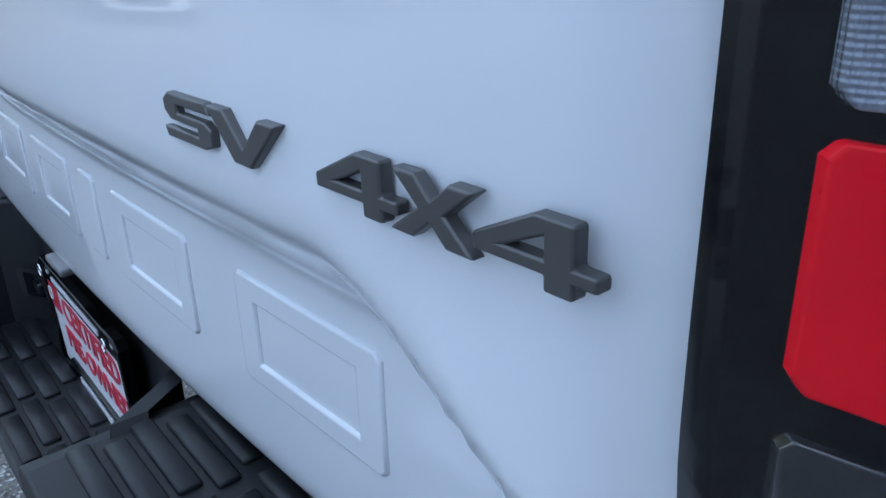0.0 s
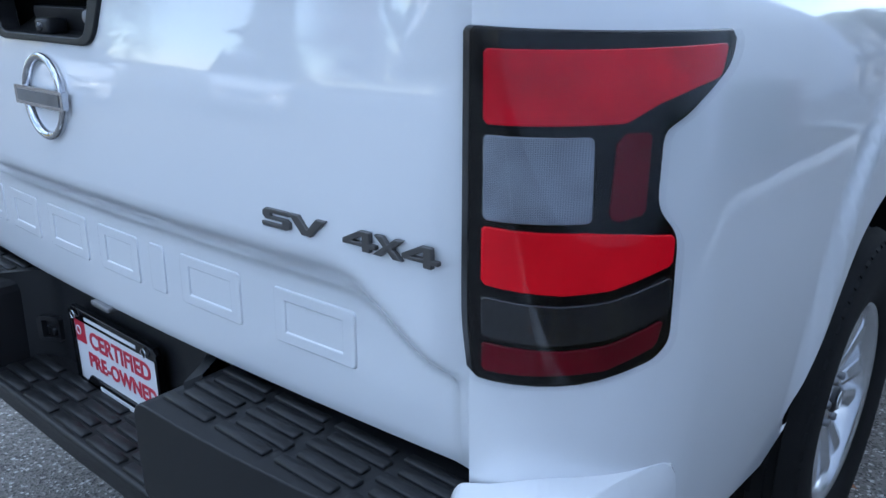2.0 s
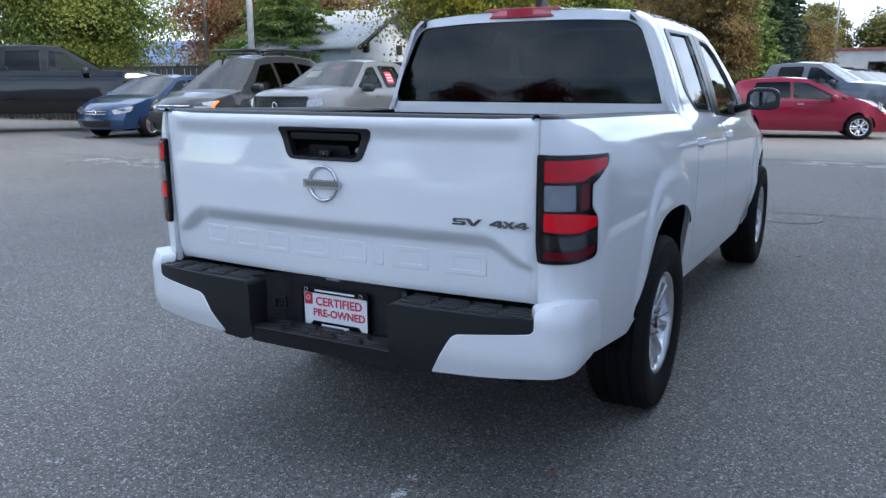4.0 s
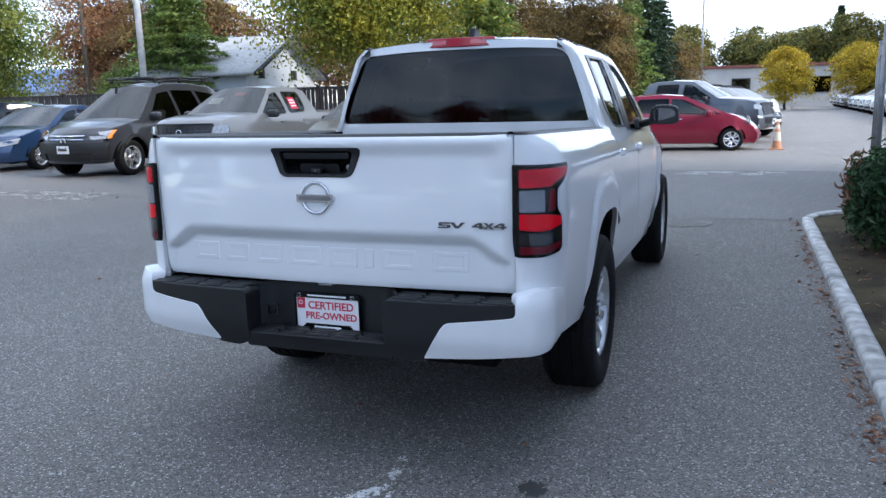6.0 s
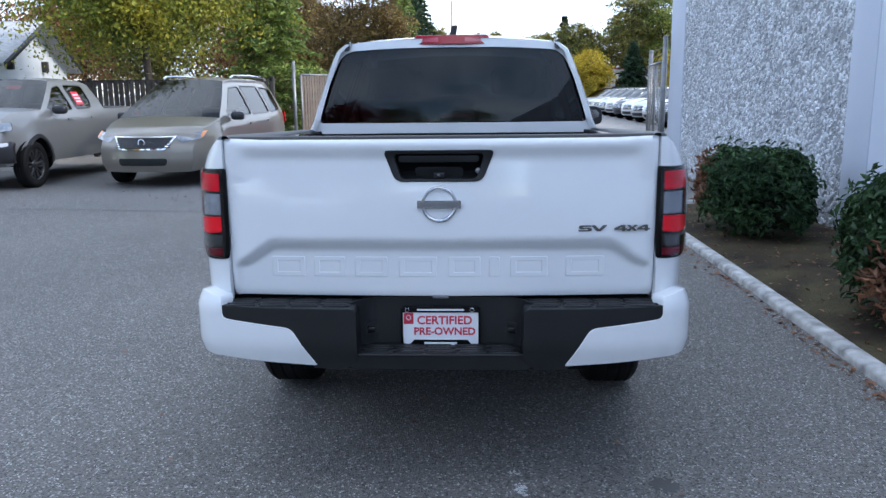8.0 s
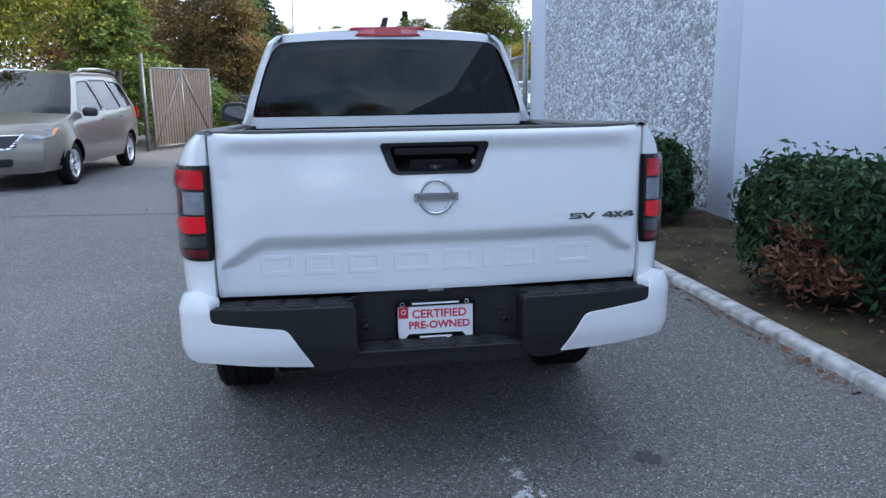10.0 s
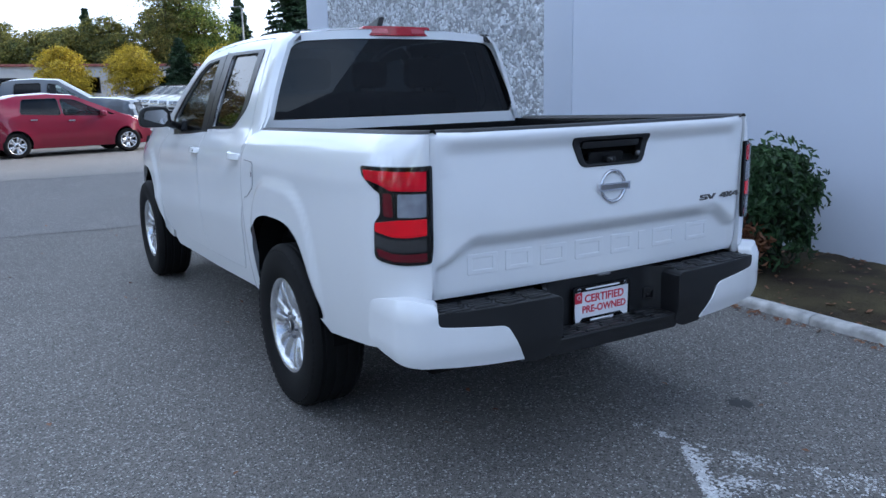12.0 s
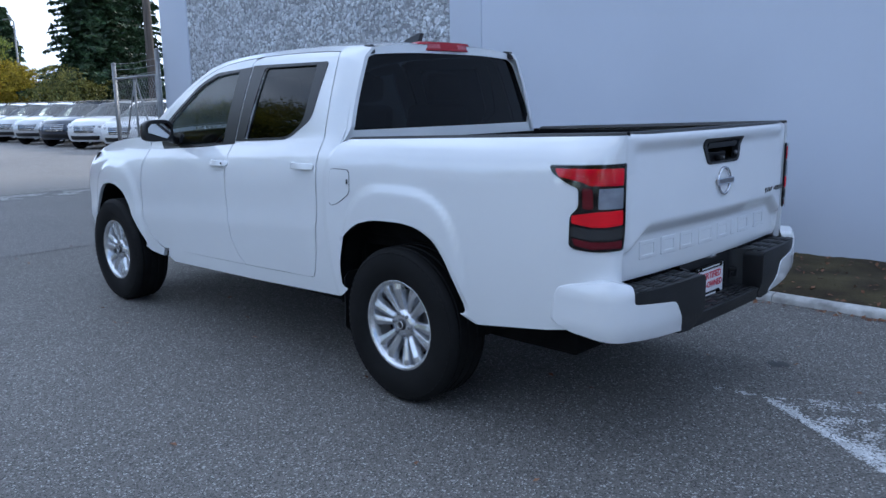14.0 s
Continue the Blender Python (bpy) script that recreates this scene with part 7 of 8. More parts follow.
conifer("conifer_tree", "bushy green fir beside the gate", 20.6, 5.9, 7.2, 2.1, L_LFIR, 35, 0.5, 0.19, 1.7)
broadleaf("broadleaf_tree", "half-bare brown and olive tree beside the gate", 25.6, 4.2, 6.8, 1.8, 1.0, L_BROWN, 36, 0.14, 6500, 60, trunk_r=0.09)
broadleaf("broadleaf_tree", "brown-leaved narrow tree in the lot's hedge row", 24.3, 2.9, 5.6, 1.25, 0.5, L_BROWN, 37, 0.14, 6000, 55, trunk_r=0.08)
conifer("conifer_tree", "green fir in the hedge row", 30.5, 3.0, 6.6, 1.9, L_LFIR, 38, 0.4, 0.22, 1.3)
conifer("conifer_tree", "dark pointed fir in the hedge row", 37.5, 3.2, 7.8, 1.8, L_FIR, 39, 0.4, 0.25, 1.2)
conifer("conifer_tree", "dark pointed fir in the hedge row", 43.0, 3.0, 8.2, 1.8, L_FIR, 40, 0.4, 0.25, 1.2)
broadleaf("broadleaf_tree", "reddish brown shrub at the row's end", 49.0, 2.2, 5.2, 2.0, 0.4, L_BROWN, 41, 0.2, 4500, 45)
broadleaf("broadleaf_tree", "rust-red autumn tree beyond the houses", 34, 33, 8.8, 4.0, 2.0, L_RED, 42, 0.3, 8000, 70, trunk_r=0.2)
broadleaf("broadleaf_tree", "brown autumn tree beyond the houses", 33, 27, 9, 4.0, 2.0, L_BROWN, 43, 0.3, 7000, 60, trunk_r=0.2)
broadleaf("broadleaf_tree", "rust-brown tree behind the white house", 38, 20, 8.2, 4.0, 2.0, L_RED, 44, 0.3, 7000, 60, trunk_r=0.2)
broadleaf("broadleaf_tree", "green street tree behind the house", 32, 14, 7.5, 3.2, 1.5, L_OLIVE, 45, 0.25, 6000, 60, trunk_r=0.15)
broadleaf("yellow_tree", "bright yellow autumn tree by the far building", 62.5, -9.3, 5.0, 2.4, 0.9, L_YELLOW, 46, 0.28, 4200, 60)
broadleaf("yellow_tree", "golden autumn tree by the far building", 61, -16.6, 5.2, 2.8, 0.9, L_YELLOW, 47, 0.28, 5000, 60)
broadleaf("yellow_tree", "pale yellow tree beside the far building", 63, -4.4, 4.9, 2.3, 0.8, L_YELLOW, 48, 0.28, 4200, 55)
conifer("conifer_tree", "dark round fir before the far building", 61.5, -12.6, 5.4, 2.2, L_FIR, 49, 0.2, 0.3, 1.3)
broadleaf("broadleaf_tree", "tall olive tree behind the far building", 84, -16.6, 12.5, 3.8, 3.0, L_OLIVE, 50, 0.45, 6500, 60, trunk_r=0.25)
broadleaf("broadleaf_tree", "tall dark tree behind the far building", 84, -19.5, 12.5, 4.4, 2.5, L_GREEN, 51, 0.45, 6500, 60, trunk_r=0.25)
broadleaf("broadleaf_tree", "olive trees at the end of the lot", 92, -2.0, 8.6, 5.0, 1.5, L_OLIVE, 52, 0.5, 6000, 60, trunk_r=0.25)
broadleaf("broadleaf_tree", "olive tree at the end of the lot", 90, 5.0, 9.0, 4.8, 1.5, L_OLIVE, 53, 0.5, 6000, 60, trunk_r=0.25)
broadleaf("broadleaf_tree", "green tree at the end of the lot", 96, 12.0, 9.5, 5.0, 2.0, L_GREEN, 54, 0.5, 5000, 55, trunk_r=0.25)
for yy, hh in ((-11.5, 9.2), (-7.0, 8.4)):
    broadleaf("broadleaf_tree", "olive tree in the belt behind the far building", 88, yy, hh, 4.4, 1.5, L_OLIVE, 70 - int(yy), 0.5, 6000, 60, trunk_r=0.25)
fir = conifer("conifer_tree", "tall dark fir beyond the building", 55, -20.5, 17, 4.6, L_FIR, 55, 1.2, 0.5, 0.9, 0.3)
copy_thing(fir, pose(59, -24.5, 0, 0, 0, 70))
copy_thing(fir, pose(66, -27, 0, 0, 0, 140) @ Matrix.Scale(0.8, 4))
broadleaf("broadleaf_tree", "low olive undergrowth below the firs", 53, -17.6, 4.2, 3.4, 0.3, L_OLIVE, 56, 0.3, 5000, 50)
broadleaf("broadleaf_tree", "low olive undergrowth below the firs", 60, -21.5, 4.0, 3.6, 0.3, L_OLIVE, 57, 0.3, 5000, 50)
far_fir = conifer("conifer_tree", "far dark fir on the skyline", 106, -12, 11.5, 2.8, L_FIR, 58, 1.0, 0.6, 0.6, 0.2)
for k, (x, y, s) in enumerate(((112, 6, 0.9), (106, -22, 0.95), (100, -26, 0.8), (112, 16, 1.0), (96, -28, 1.1))):
    copy_thing(far_fir, pose(x, y, 0, 0, 0, 40 * k) @ Matrix.Scale(s, 4))
# shrubs
broadleaf("shrub", "yellow-green shrub above the fence", 19.5, 18.6, 3.1, 1.5, 0.6, L_LFIR, 60, 0.12, 3500, 40, trunk_r=0.05)
broadleaf("shrub", "ferny shrub at the gate's end", 21.3, 3.7, 2.2, 0.8, 0.2, L_LFIR, 61, 0.13, 2200, 30, trunk_r=0.04)
broadleaf("shrub", "brown-green shrub under the firs", 22.4, 3.4, 1.8, 0.9, 0.1, L_OLIVE, 62, 0.12, 2200, 30, trunk_r=0.04)
# trees mirrored in the truck's glass and paint
red_m = broadleaf("maple_tree", "dark red maple opposite the truck", -17.5, 6.5, 5.6, 2.9, 1.2, L_DKRED, 63, 0.2, 6000, 60)
copy_thing(red_m, pose(-18, 12.5, 0, 0, 0, 90))
conif_b = conifer("conifer_tree", "dark fir across the lot", -19, 19, 7.5, 2.2, L_FIR, 64, 0.4, 0.3, 1.0)
copy_thing(red_m, pose(-8, 24, 0, 0, 0, 60))
ytr = broadleaf("yellow_tree", "golden tree across the lot", 3.4, 20.5, 8.5, 3.6, 0.8, L_OLIVE, 65, 0.22, 6000, 60)
gold = broadleaf("yellow_tree", "golden autumn tree across the lot", 8.5, 27.5, 6.5, 3.4, 0.8, L_YELLOW, 66, 0.25, 6000, 60)
copy_thing(gold, pose(-7.5, 19.5, 0, 0, 0, 200))

# more of the belt: behind the houses and across the lot
# tall olive trees added out of view, to dim the truck's open side
olive_t = broadleaf("broadleaf_tree", "olive green tree added out of view to hold back low sky light", -3.0, 19.5, 9.0, 3.8, 0.8, L_OLIVE, 67, 0.22, 7000, 65)
copy_thing(olive_t, pose(-11.5, 21.0, 0, 0, 0, 120))
rust_t = broadleaf("broadleaf_tree", "rust-red autumn tree beyond the houses", 36, 26.5, 8.5, 3.8, 1.0, L_RED, 68, 0.28, 7500, 65, trunk_r=0.2)
copy_thing(rust_t, pose(40, 12.5, 0, 0, 0, 200))
brown_t = broadleaf("broadleaf_tree", "brown and olive tree filling the belt", 29.5, 7.6, 7.4, 2.8, 0.8, L_BROWN, 69, 0.22, 7500, 65, trunk_r=0.14)
copy_thing(brown_t, pose(36, 8.0, 0, 0, 0, 130))

for k, (x, y, q) in enumerate(((-21, -12, 0.75), (-24, -6, 0.9), (-22.5, -0.5, 0.65), (-20.5, -17.5, 0.9), (-15, -22, 0.9), (-23, 4.5, 0.7))):
    copy_thing((olive_t, red_m)[k % 3 == 1], pose(x, y, 0, 0, 0, 55 * k) @ Matrix.Scale(q, 4))

# fallen leaves
r = np.random.default_rng(77)


def litter(n, fx, fy, z, size, seed):
    rr = np.random.default_rng(seed)
    x, y = fx(rr, n), fy(rr, n)
    zz = np.array([z(a, b) for a, b in zip(x, y)])
    return np.stack([x, y, zz], 1)


spots = np.concatenate([
    litter(420, lambda q, n: q.uniform(-3, 7.2, n), lambda q, n: -2.185 + np.abs(q.normal(0, 0.05, n)), lambda a, b: 0.006, 0, 1),
    litter(900, lambda q, n: q.uniform(-3, 6.9, n), lambda q, n: q.uniform(-3.8, -2.36, n), lambda a, b: soil_z(a, b) + 0.012, 0, 2),
    litter(90, lambda q, n: q.uniform(-2, 10, n), lambda q, n: q.uniform(-2.1, 4, n), lambda a, b: 0.010, 0, 3),
    litter(380, lambda q, n: q.uniform(6, 12, n), lambda q, n: q.uniform(2, 19, n), lambda a, b: 0.012, 0, 4),
    litter(240, lambda q, n: q.uniform(15.5, 20, n), lambda q, n: q.uniform(2.0, 5.0, n), lambda a, b: 0.014, 0, 5)])
tagged(new("fallen_leaves", leaf_mesh("fallen_leaves", spots, np.tile(np.array([0, 0, 1.0]), (len(spots), 1)), 0.045, 0.6, 5, L_DEAD, 0.25, 0.08)), "scattered dry autumn leaves on the ground", "leaves", kind="stuff")


# ---------------------------------------------------------------- marks and fixtures on the ground
def flakes(name, pts, size, material, seed, z=0.0035):
    rr = np.random.default_rng(seed)
    n, k = len(pts), 5
    a = np.linspace(0, 2 * np.pi, k, endpoint=False)[None] + rr.uniform(-0.4, 0.4, (n, k))
    q = size * rr.lognormal(-0.2, 0.45, (n, 1)) * rr.uniform(0.5, 1.2, (n, k))
    v = np.stack([pts[:, :1] + q * np.cos(a), pts[:, 1:2] + q * np.sin(a), np.broadcast_to(z + rr.uniform(0, 0.0008, (n, 1)), a.shape)], -1).reshape(-1, 3)
    me = bpy.data.meshes.new(name)
    me.from_pydata(v.tolist(), [], (np.arange(n * k).reshape(n, k)).tolist())
    me.materials.append(material)
    return me


n = 26000
mx = -0.17 - 1.45 * r.uniform(0, 1, n) ** 0.85
near = -0.285 - 0.735 * (mx + 0.17)                # the two edges of a wide worn wedge
far = -0.320 + 0.62 * (mx + 0.17)
share = np.where(r.uniform(0, 1, n) < 0.5, np.clip(r.exponential(0.22, n), 0, 1), r.uniform(0, 1, n))
pos = np.stack([mx, near + (far - near) * share + r.normal(0, 0.012, n)], 1)
keep = np.array([0.6 * noise.noise(Vector((p[0] * 9, p[1] * 9, 1.0))) + 0.8 * noise.noise(Vector((p[0] * 60, p[1] * 60, 5.0))) > -0.28 + 0.55 * math.sin(2.6 * min(q, 1)) - 0.15 * min(-p[0] - 0.2, 0.8) for p, q in zip(pos, share)])
tail = r.uniform(0, 1, 260)
line = np.stack([0.10 - 0.30 * tail, -0.268 - 0.045 * tail], 1) + r.normal(0, 0.011, (260, 2))
line = line[[noise.noise(Vector((p[0] * 14, p[1] * 14, 3.0))) > -0.1 for p in line]]
tagged(new("road_marking", flakes("road_marking", np.concatenate([pos[keep], line]), 0.0044, M_PAINTMARK, 8)), "flaked white paint mark on the asphalt", "road marking", kind="stuff")
for (mx, my, lx, ly) in ((12.65, -1.35, 0.35, 0.95), (7.6, 10.0, 0.5, 1.5)):
    p = np.stack([mx + r.uniform(-1, 1, 700) * lx, my + r.uniform(-1, 1, 700) * ly], 1)
    p = p[[noise.noise(Vector((q[0] * 3, q[1] * 3, 2.0))) > -0.05 for q in p]]
    tagged(new("road_marking", flakes("road_marking", p, 0.035, M_OLDMARK, 9, 0.009)), "worn white arrow painted on the asphalt", "road marking", kind="stuff")
oil = r.normal(0, 1, (160, 2)) * np.array([0.026, 0.020]) + np.array([0.0, -0.85])
tagged(new("oil_stain", flakes("oil_stain", oil, 0.012, pmat("oil", (0.045, 0.044, 0.043), rough=0.5, var=0.2), 10, 0.002)), "small dark oil stain on the asphalt", "stain", kind="stuff")

cover = thing("manhole_cover", "round cast iron utility cover set in the asphalt", "manhole cover", m=pose(6.66, -0.98, 0.005))
part("ring", lathe([(0.29, 0.0), (0.285, 0.006), (0.262, 0.006), (0.258, 0.002)], 40, "z"), M_ASPH2, cover, "worn concrete ring")
part("lid", lathe([(0.256, 0.001), (0.25, 0.004), (0.10, 0.0045), (0.001, 0.0045)], 40, "z"), M_ASPH, cover, "iron lid")

M_ORANGE = pmat("faded_orange", (0.50, 0.22, 0.11), rough=0.6, var=0.2, scale=12)
M_CREAM = pmat("cone_collar", (0.70, 0.62, 0.50), rough=0.5, var=0.15)
cone = thing("traffic_cone", "faded orange traffic cone with a pale collar", "traffic cone", m=pose(18.98, -2.36, 0.006))
part("base", box(-0.18, 0.18, -0.18, 0.18, 0, 0.03, 0.008), M_ORANGE, cone)
part("cone_body", lathe([(0.13, 0.028), (0.115, 0.06), (0.032, 0.70), (0.022, 0.71), (0.02, 0.70)], 28, "z"), M_ORANGE, cone)
part("collar", lathe([(0.099, 0.22), (0.071, 0.44)], 28, "z"), M_CREAM, cone, "cream reflective collar")
part("collar", lathe([(0.060, 0.52), (0.047, 0.62)], 28, "z"), M_CREAM, cone, "cream reflective collar")

# ---------------------------------------------------------------- fences and gates
M_POLE = pmat("pale_lamp_pole", (0.50, 0.51, 0.52), rough=0.5, metal=0.2, var=0.15, scale=6)
M_GALV = pmat("galvanised_tube", (0.22, 0.225, 0.23), rough=0.45, metal=0.7, var=0.2, scale=8)
M_SLAT = pmat("gate_slats", (0.145, 0.108, 0.085), rough=0.7, var=0.25, scale=5, obrand=0.15)
M_FENCE = pmat("dark_fence_wood", (0.035, 0.03, 0.028), rough=0.85, var=0.35, scale=5, obrand=0.25)


def chain_gate(label, p, q, h, slat=True):
    """A gate leaf of steel tube and chain link with woven slats, from p to q on the ground."""
    p, q = Vector((*p, 0)), Vector((*q, 0))
    ln = (q - p).length
    ang = math.degrees(math.atan2(q.y - p.y, q.x - p.x))
    g = thing("chain_link_gate", label, "gate", m=pose(p.x, p.y, 0, 0, 0, ang))
    for x in (0, ln / 2, ln):
        part("upright", tube([(x, 0, 0.06), (x, 0, h)], 0.026, 8), M_GALV, g)
    for z in (0.10, h):
        part("rail", tube([(0, 0, z), (ln, 0, z)], 0.024, 8), M_GALV, g)
    part("brace", tube([(0, -0.02, 0.1), (ln / 2, -0.02, h)], 0.017, 6), M_GALV, g)
    part("brace", tube([(ln, -0.02, 0.1), (ln / 2, -0.02, h)], 0.017, 6), M_GALV, g)
    if slat:
        me = meshed(box(-0.022, 0.022, -0.006, 0.006, 0.12, h - 0.03), "slat", M_SLAT)
        k = int(ln / 0.055)
        for i in range(k):
            ob = part("slat", me, M_SLAT, g)
            ob.location = (0.03 + i * 0.055, 0.012 * ((i % 2) * 2 - 1) * 0.4, 0)
    wires = []
    for i in range(int((ln + h) / 0.14)):
        for sgn in (1, -1):
            a = i * 0.14 if sgn > 0 else ln - i * 0.14
            x0, z0 = a, 0.1
            x1, z1 = a - sgn * (h - 0.1), h
            ta, tb = 0.0, 1.0
            if x1 != x0:
                t0, t1 = (0 - x0) / (x1 - x0), (ln - x0) / (x1 - x0)
                ta, tb = max(0, min(t0, t1)), min(1, max(t0, t1))
            if tb - ta > 0.02:
                wires.append(tube([(x0 + (x1 - x0) * ta, -0.012, z0 + (z1 - z0) * ta), (x0 + (x1 - x0) * tb, -0.012, z0 + (z1 - z0) * tb)], 0.003, 4))
    part("chain_link", merge(*wires), M_GALV, g)["kind"] = "stuff"
    return g


chain_gate("open chain-link gate with brown slats on the far side", (17.6, 4.35), (19.85, 3.25), 2.0)
chain_gate("open chain-link gate folded back along the building", (12.9, -3.74), (15.3, -4.0), 2.05, False)
for (x, y, hh) in ((17.45, 4.5, 2.3), (12.84, -3.76, 2.5), (15.4, -4.05, 2.35)):
    post = thing("gate_post", "galvanised steel gate post", "post", "gate posts", pose(x, y, 0))
    part("tube", tube([(0, 0, 0), (0, 0, hh)], 0.045, 12), M_GALV, post)
    part("cap", lathe([(0.048, 0), (0.045, 0.03), (0.001, 0.045)], 12, "z"), M_GALV, post).location = (0, 0, hh)
wire = thing("barbed_wire", "strands of barbed wire between gate posts", "wire")
for z in (2.12, 2.24, 2.36):
    part("strand", tube([(12.84, -3.76, z), (14.1, -3.9, z - 0.03), (15.4, -4.05, z)], 0.006, 4), M_GALV, wire)

fence = thing("wooden_fence", "dark close-board fence behind the parked cars", "fence")
fslat = meshed(box(-0.012, 0.012, -0.055, 0.055, 0.05, 1.85, 0.004, 1), "slat", M_FENCE)
y = 4.9
k = 0
while y < 36:
    ob = part("slat", fslat, M_FENCE, fence)
    ob.location = (16.75 + 0.012 * (k % 2), y, kr.uniform(-0.03, 0.03))
    if k % 17 == 0:
        p = part("post", box(-0.05, 0.05, -0.05, 0.05, 0, 1.95, 0.006), M_FENCE, fence)
        p.location = (16.83, y, 0)
    y += 0.135
    k += 1
for z in (0.4, 1.1, 1.82):
    part("rail", box(16.78, 16.83, 4.9, 36, z, z + 0.08), M_FENCE, fence)

# ---------------------------------------------------------------- houses and poles
M_SIDING = pmat("white_siding", (0.52, 0.56, 0.60), rough=0.7, var=0.06, scale=2)
M_ROOF = pmat("pale_shingles", (0.40, 0.40, 0.40), rough=0.85, var=0.2, scale=8, bump=0.6, bscale=20, dist=0.02)
M_DARKTRIM = pmat("dark_trim", (0.03, 0.03, 0.03), rough=0.6)
M_CREAMWALL = pmat("cream_wall", (0.46, 0.45, 0.44), rough=0.8, var=0.1, scale=0.8)
M_REDTRIM = pmat("red_brown_fascia", (0.20, 0.06, 0.05), rough=0.7, var=0.2)
M_PANE = glass("house_pane", (0.12, 0.14, 0.16))

house = thing("house", "white gabled house with pale shingle roof behind the fence", "house", m=pose(18.4, 12.9, 0, 0, 0, 13))
HW, HL, EV, RG = 7.2, 3.2, 2.55, 3.75
gab = panel([(0, 0), (HW, 0), (HW, EV), (HW / 2, RG), (0, EV)], lambda x, z: Vector((x, 0, z)), (0, -1, 0), step=1.0, rim=(0, 0.15, 0))
gable = part("gable_wall", gab, M_SIDING, house)
for k in range(16):
    part("siding_board", box(0.0, HW, -0.012, 0.0, 0.15 + k * 0.15, 0.285 + k * 0.15), M_SIDING, gable)
part("long_wall", box(-0.0, 0.15, 0.15, HL, 0, EV), M_SIDING, house)
part("rear_wall", box(HW - 0.15, HW, 0.15, HL, 0, EV), M_SIDING, house)
for a, b in (((-0.4, EV - 0.13), (HW / 2, RG + 0.06)), ((HW / 2, RG + 0.06), (HW + 0.4, EV - 0.13))):
    rf = grid(lambda u, v: Vector((a[0] + (b[0] - a[0]) * u, -0.45 + (HL + 0.8) * v, a[1] + (b[1] - a[1]) * u)), 6, 6, (0, 0, 1))
    rfp = part("roof", rf, M_ROOF, house)
    md = rfp.modifiers.new("thick", "SOLIDIFY")
    md.thickness = 0.1
    part("rake_board", tube([(a[0], -0.47, a[1] - 0.05), (b[0], -0.47, b[1] - 0.05)], 0.07, 4), M_DARKTRIM, house, "dark rake board")
for x in (1.1, 4.4):
    lampw = part("wall_lantern", box(x - 0.09, x + 0.09, -0.20, -0.02, 2.28, 2.62, 0.02), M_DARKTRIM, house, "black wall lantern")
part("roof_vent", box(1.6, 1.9, 2, 2.3, 3.0, 3.45, 0.02), M_DARKTRIM, house)
blue = thing("house", "far small house with a blue roof", "house", m=pose(36, 34.0, 0, 0, 0, 20))
part("wall", box(0, 6, 0, 8, 0, 2.6), M_SIDING, blue)
for a, b in (((-0.3, 2.5), (3, 4.0)), ((3, 4.0), (6.3, 2.5))):
    part("roof", grid(lambda u, v: Vector((a[0] + (b[0] - a[0]) * u, -0.3 + 8.6 * v, a[1] + (b[1] - a[1]) * u)), 2, 2, (0, 0, 1)), pmat("blue_roof", (0.16, 0.24, 0.40), rough=0.6, var=0.15) if "blue_roof" not in bpy.data.materials else bpy.data.materials["blue_roof"], blue)

shop = thing("low_building", "long low cream building with a red-brown fascia", "building", m=pose(74, -30, 0))
part("wall", box(0, 8, 0, 46, 0, 3.5), M_CREAMWALL, shop)
part("fascia", box(-0.25, 8.2, -0.2, 46.2, 3.5, 3.72, 0.02), M_REDTRIM, shop)
for yy in (3, 9, 15, 21.5, 28, 34, 40):
    w = part("window", box(-0.06, 0.02, yy, yy + 1.6, 1.2, 2.6), M_DARKTRIM, shop)
    part("pane", box(-0.075, -0.065, yy + 0.08, yy + 1.52, 1.28, 2.52), M_PANE, w)


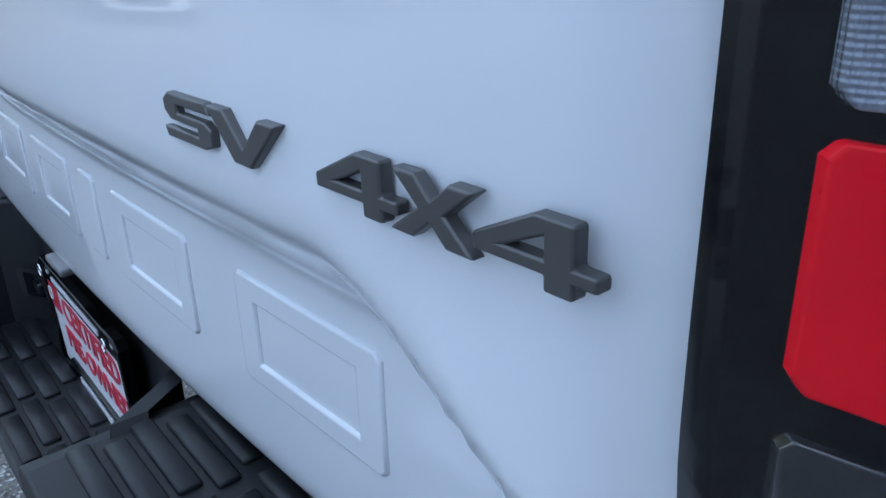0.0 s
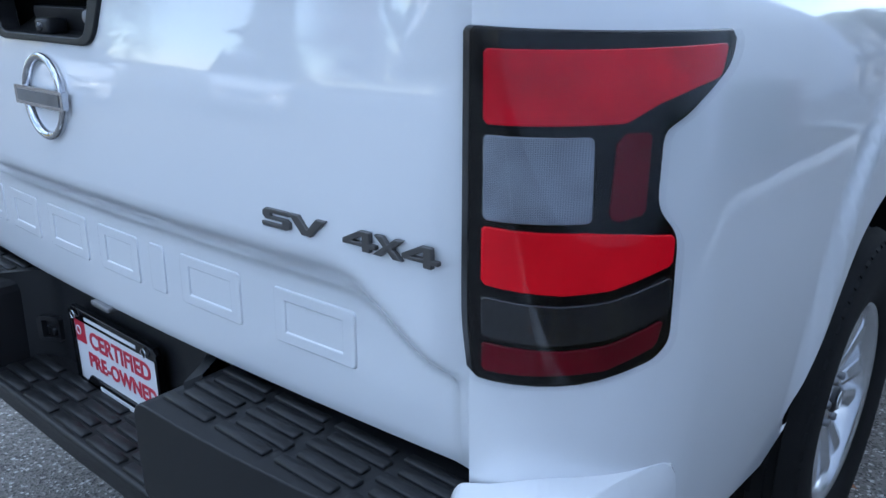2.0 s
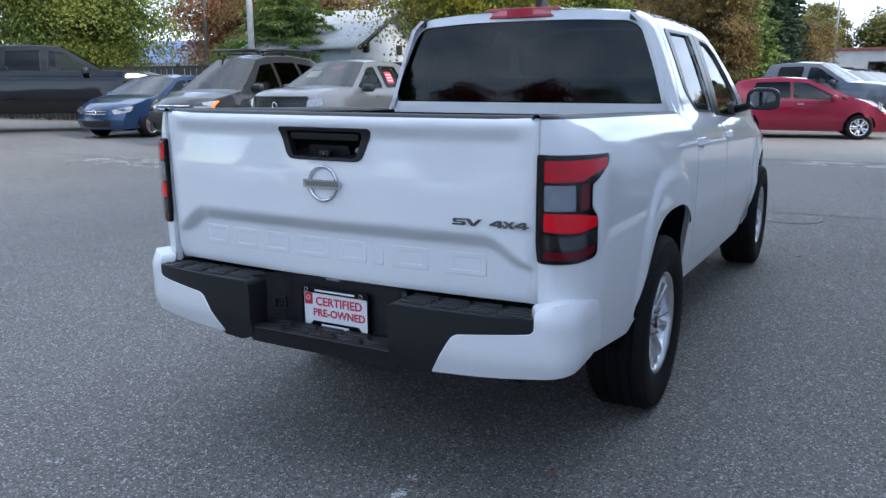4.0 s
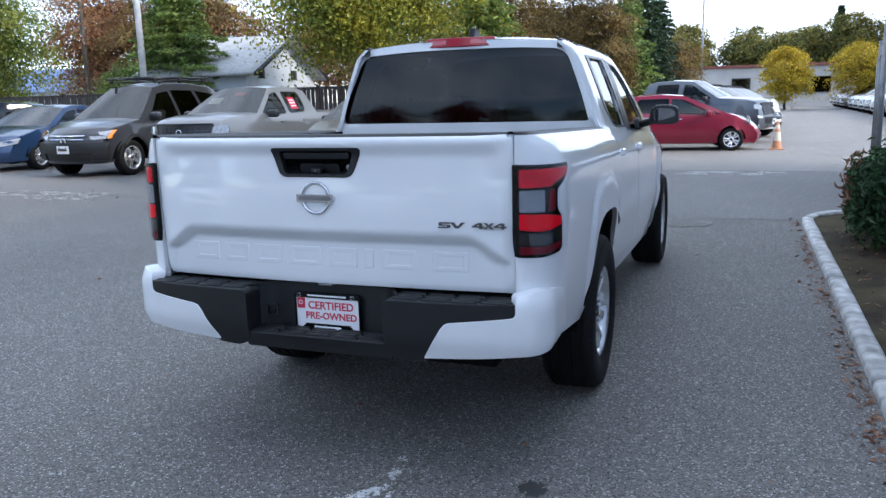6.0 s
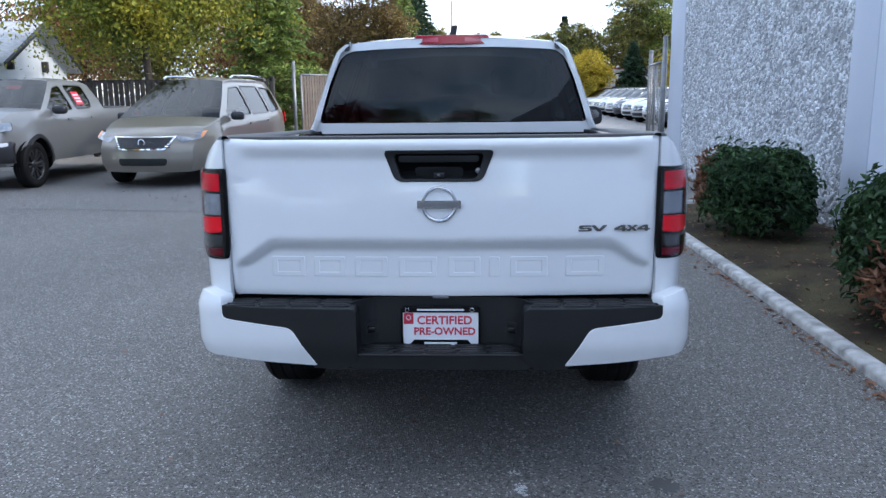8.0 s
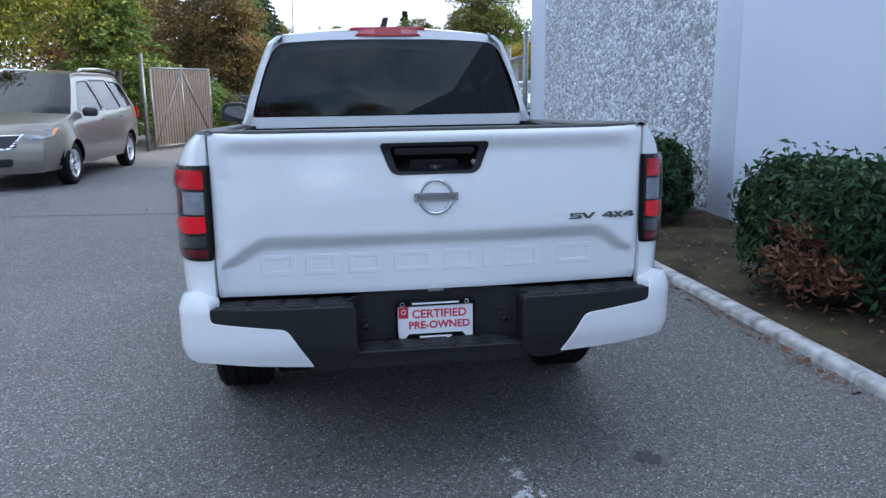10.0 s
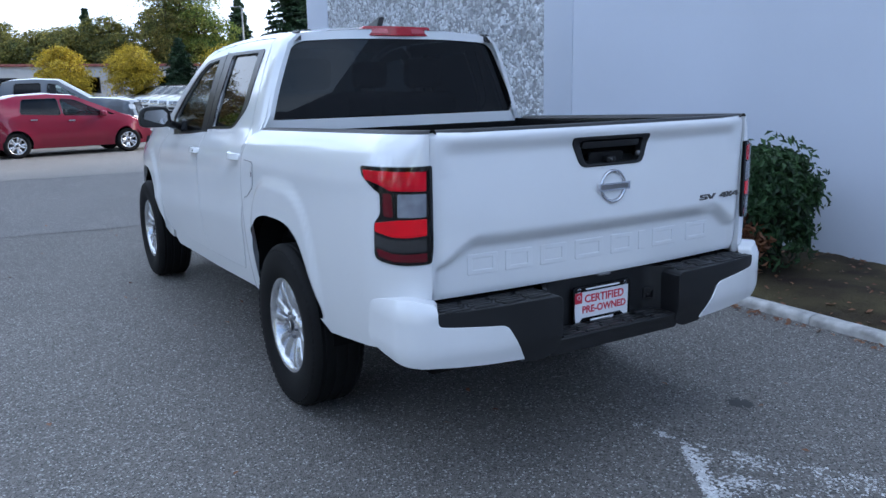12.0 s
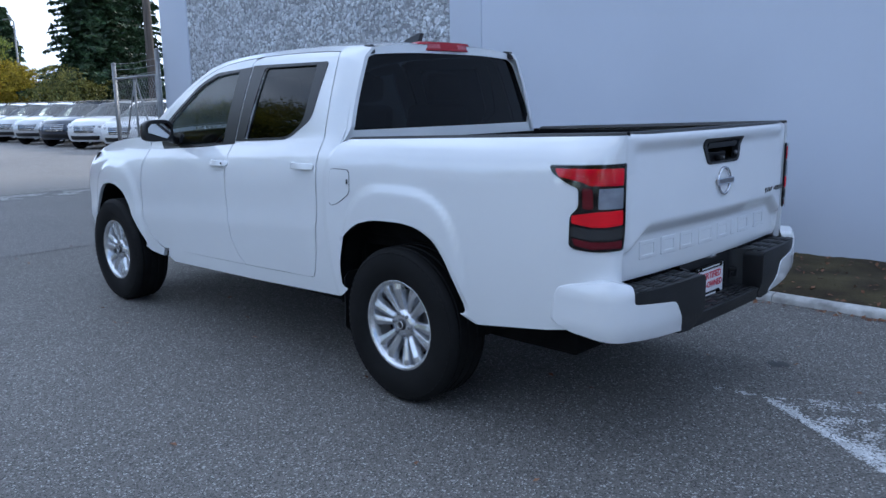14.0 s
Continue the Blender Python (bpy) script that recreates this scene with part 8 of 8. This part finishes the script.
def pole(label, x, y, h, rr, mat_, arm=0.0, group="poles"):
    p = thing("street_pole", label, "pole", group, pose(x, y, 0))
    part("shaft", tube([(0, 0, -0.02), (0, 0, h * 0.5), (0, 0, h)], rr, 12, rr * 0.7), mat_, p)
    if arm:
        part("arm", tube([(0, 0, h), (arm * 0.3, 0, h + 0.25), (arm, 0, h + 0.3)], rr * 0.4, 8), mat_, p)
        part("lamp_head", box(min(arm, arm * 1.35), max(arm, arm * 1.35), -0.1, 0.1, h + 0.26, h + 0.36, 0.03), M_GALV, p)
    else:
        part("cross_arm", box(-0.06, 0.06, -0.9, 0.9, h - 0.5, h - 0.38), mat_, p)
    return p


M_WOODPOLE = pmat("weathered_pole", (0.085, 0.07, 0.06), rough=0.9, var=0.3, scale=4, stretch=(3, 3, 0.3))
pole("pale galvanised lamp pole behind the parked suv", 15.8, 14.55, 9.0, 0.10, M_POLE, 1.4)
pole("brown wooden utility pole by the firs", 39.0, -16.55, 12.0, 0.24, M_WOODPOLE)
pole("slim lamp post beyond the stock cars", 72, -21.0, 8.6, 0.10, M_GALV, 1.8)
pole("slim lamp post at the end of the lot", 70, 2.0, 9.5, 0.10, M_GALV, -1.8)
pole("wooden utility pole beyond the houses", 31, 31.5, 11, 0.14, M_WOODPOLE)
wires = thing("overhead_wires", "thin overhead wires crossing behind the trees", "wire")
for k, z in enumerate((6.6, 7.3, 8.0)):
    part("wire", tube([(33, 45, z + 0.4), (29, 30, z - 0.2), (27, 14, z + 0.2), (26, 4, z + 0.8)], 0.018, 4), M_DARKTRIM, wires)
pickup_red = thing("van_roof", "red roof of a van behind the black pickup", "van", m=pose(21.5, 30.5, 0, 0, 0, -50))
part("body", box(-2.4, 2.4, -0.95, 0.95, 0.35, 2.0, 0.12, 3), pmat("red_van_paint", (0.42, 0.02, 0.02), rough=0.3, coat=1), pickup_red)
part("roof_rack", tube([(-2.0, -0.7, 2.08), (2.0, -0.7, 2.08)], 0.03, 6), M_TRIM, pickup_red)
for sx in (-1.5, 1.5):
    for sg in (1, -1):
        wheel(pickup_red, sx, sg * 0.85, 0.36, sg, 0.36, 0.22, 0.23, 5, False, None, False)
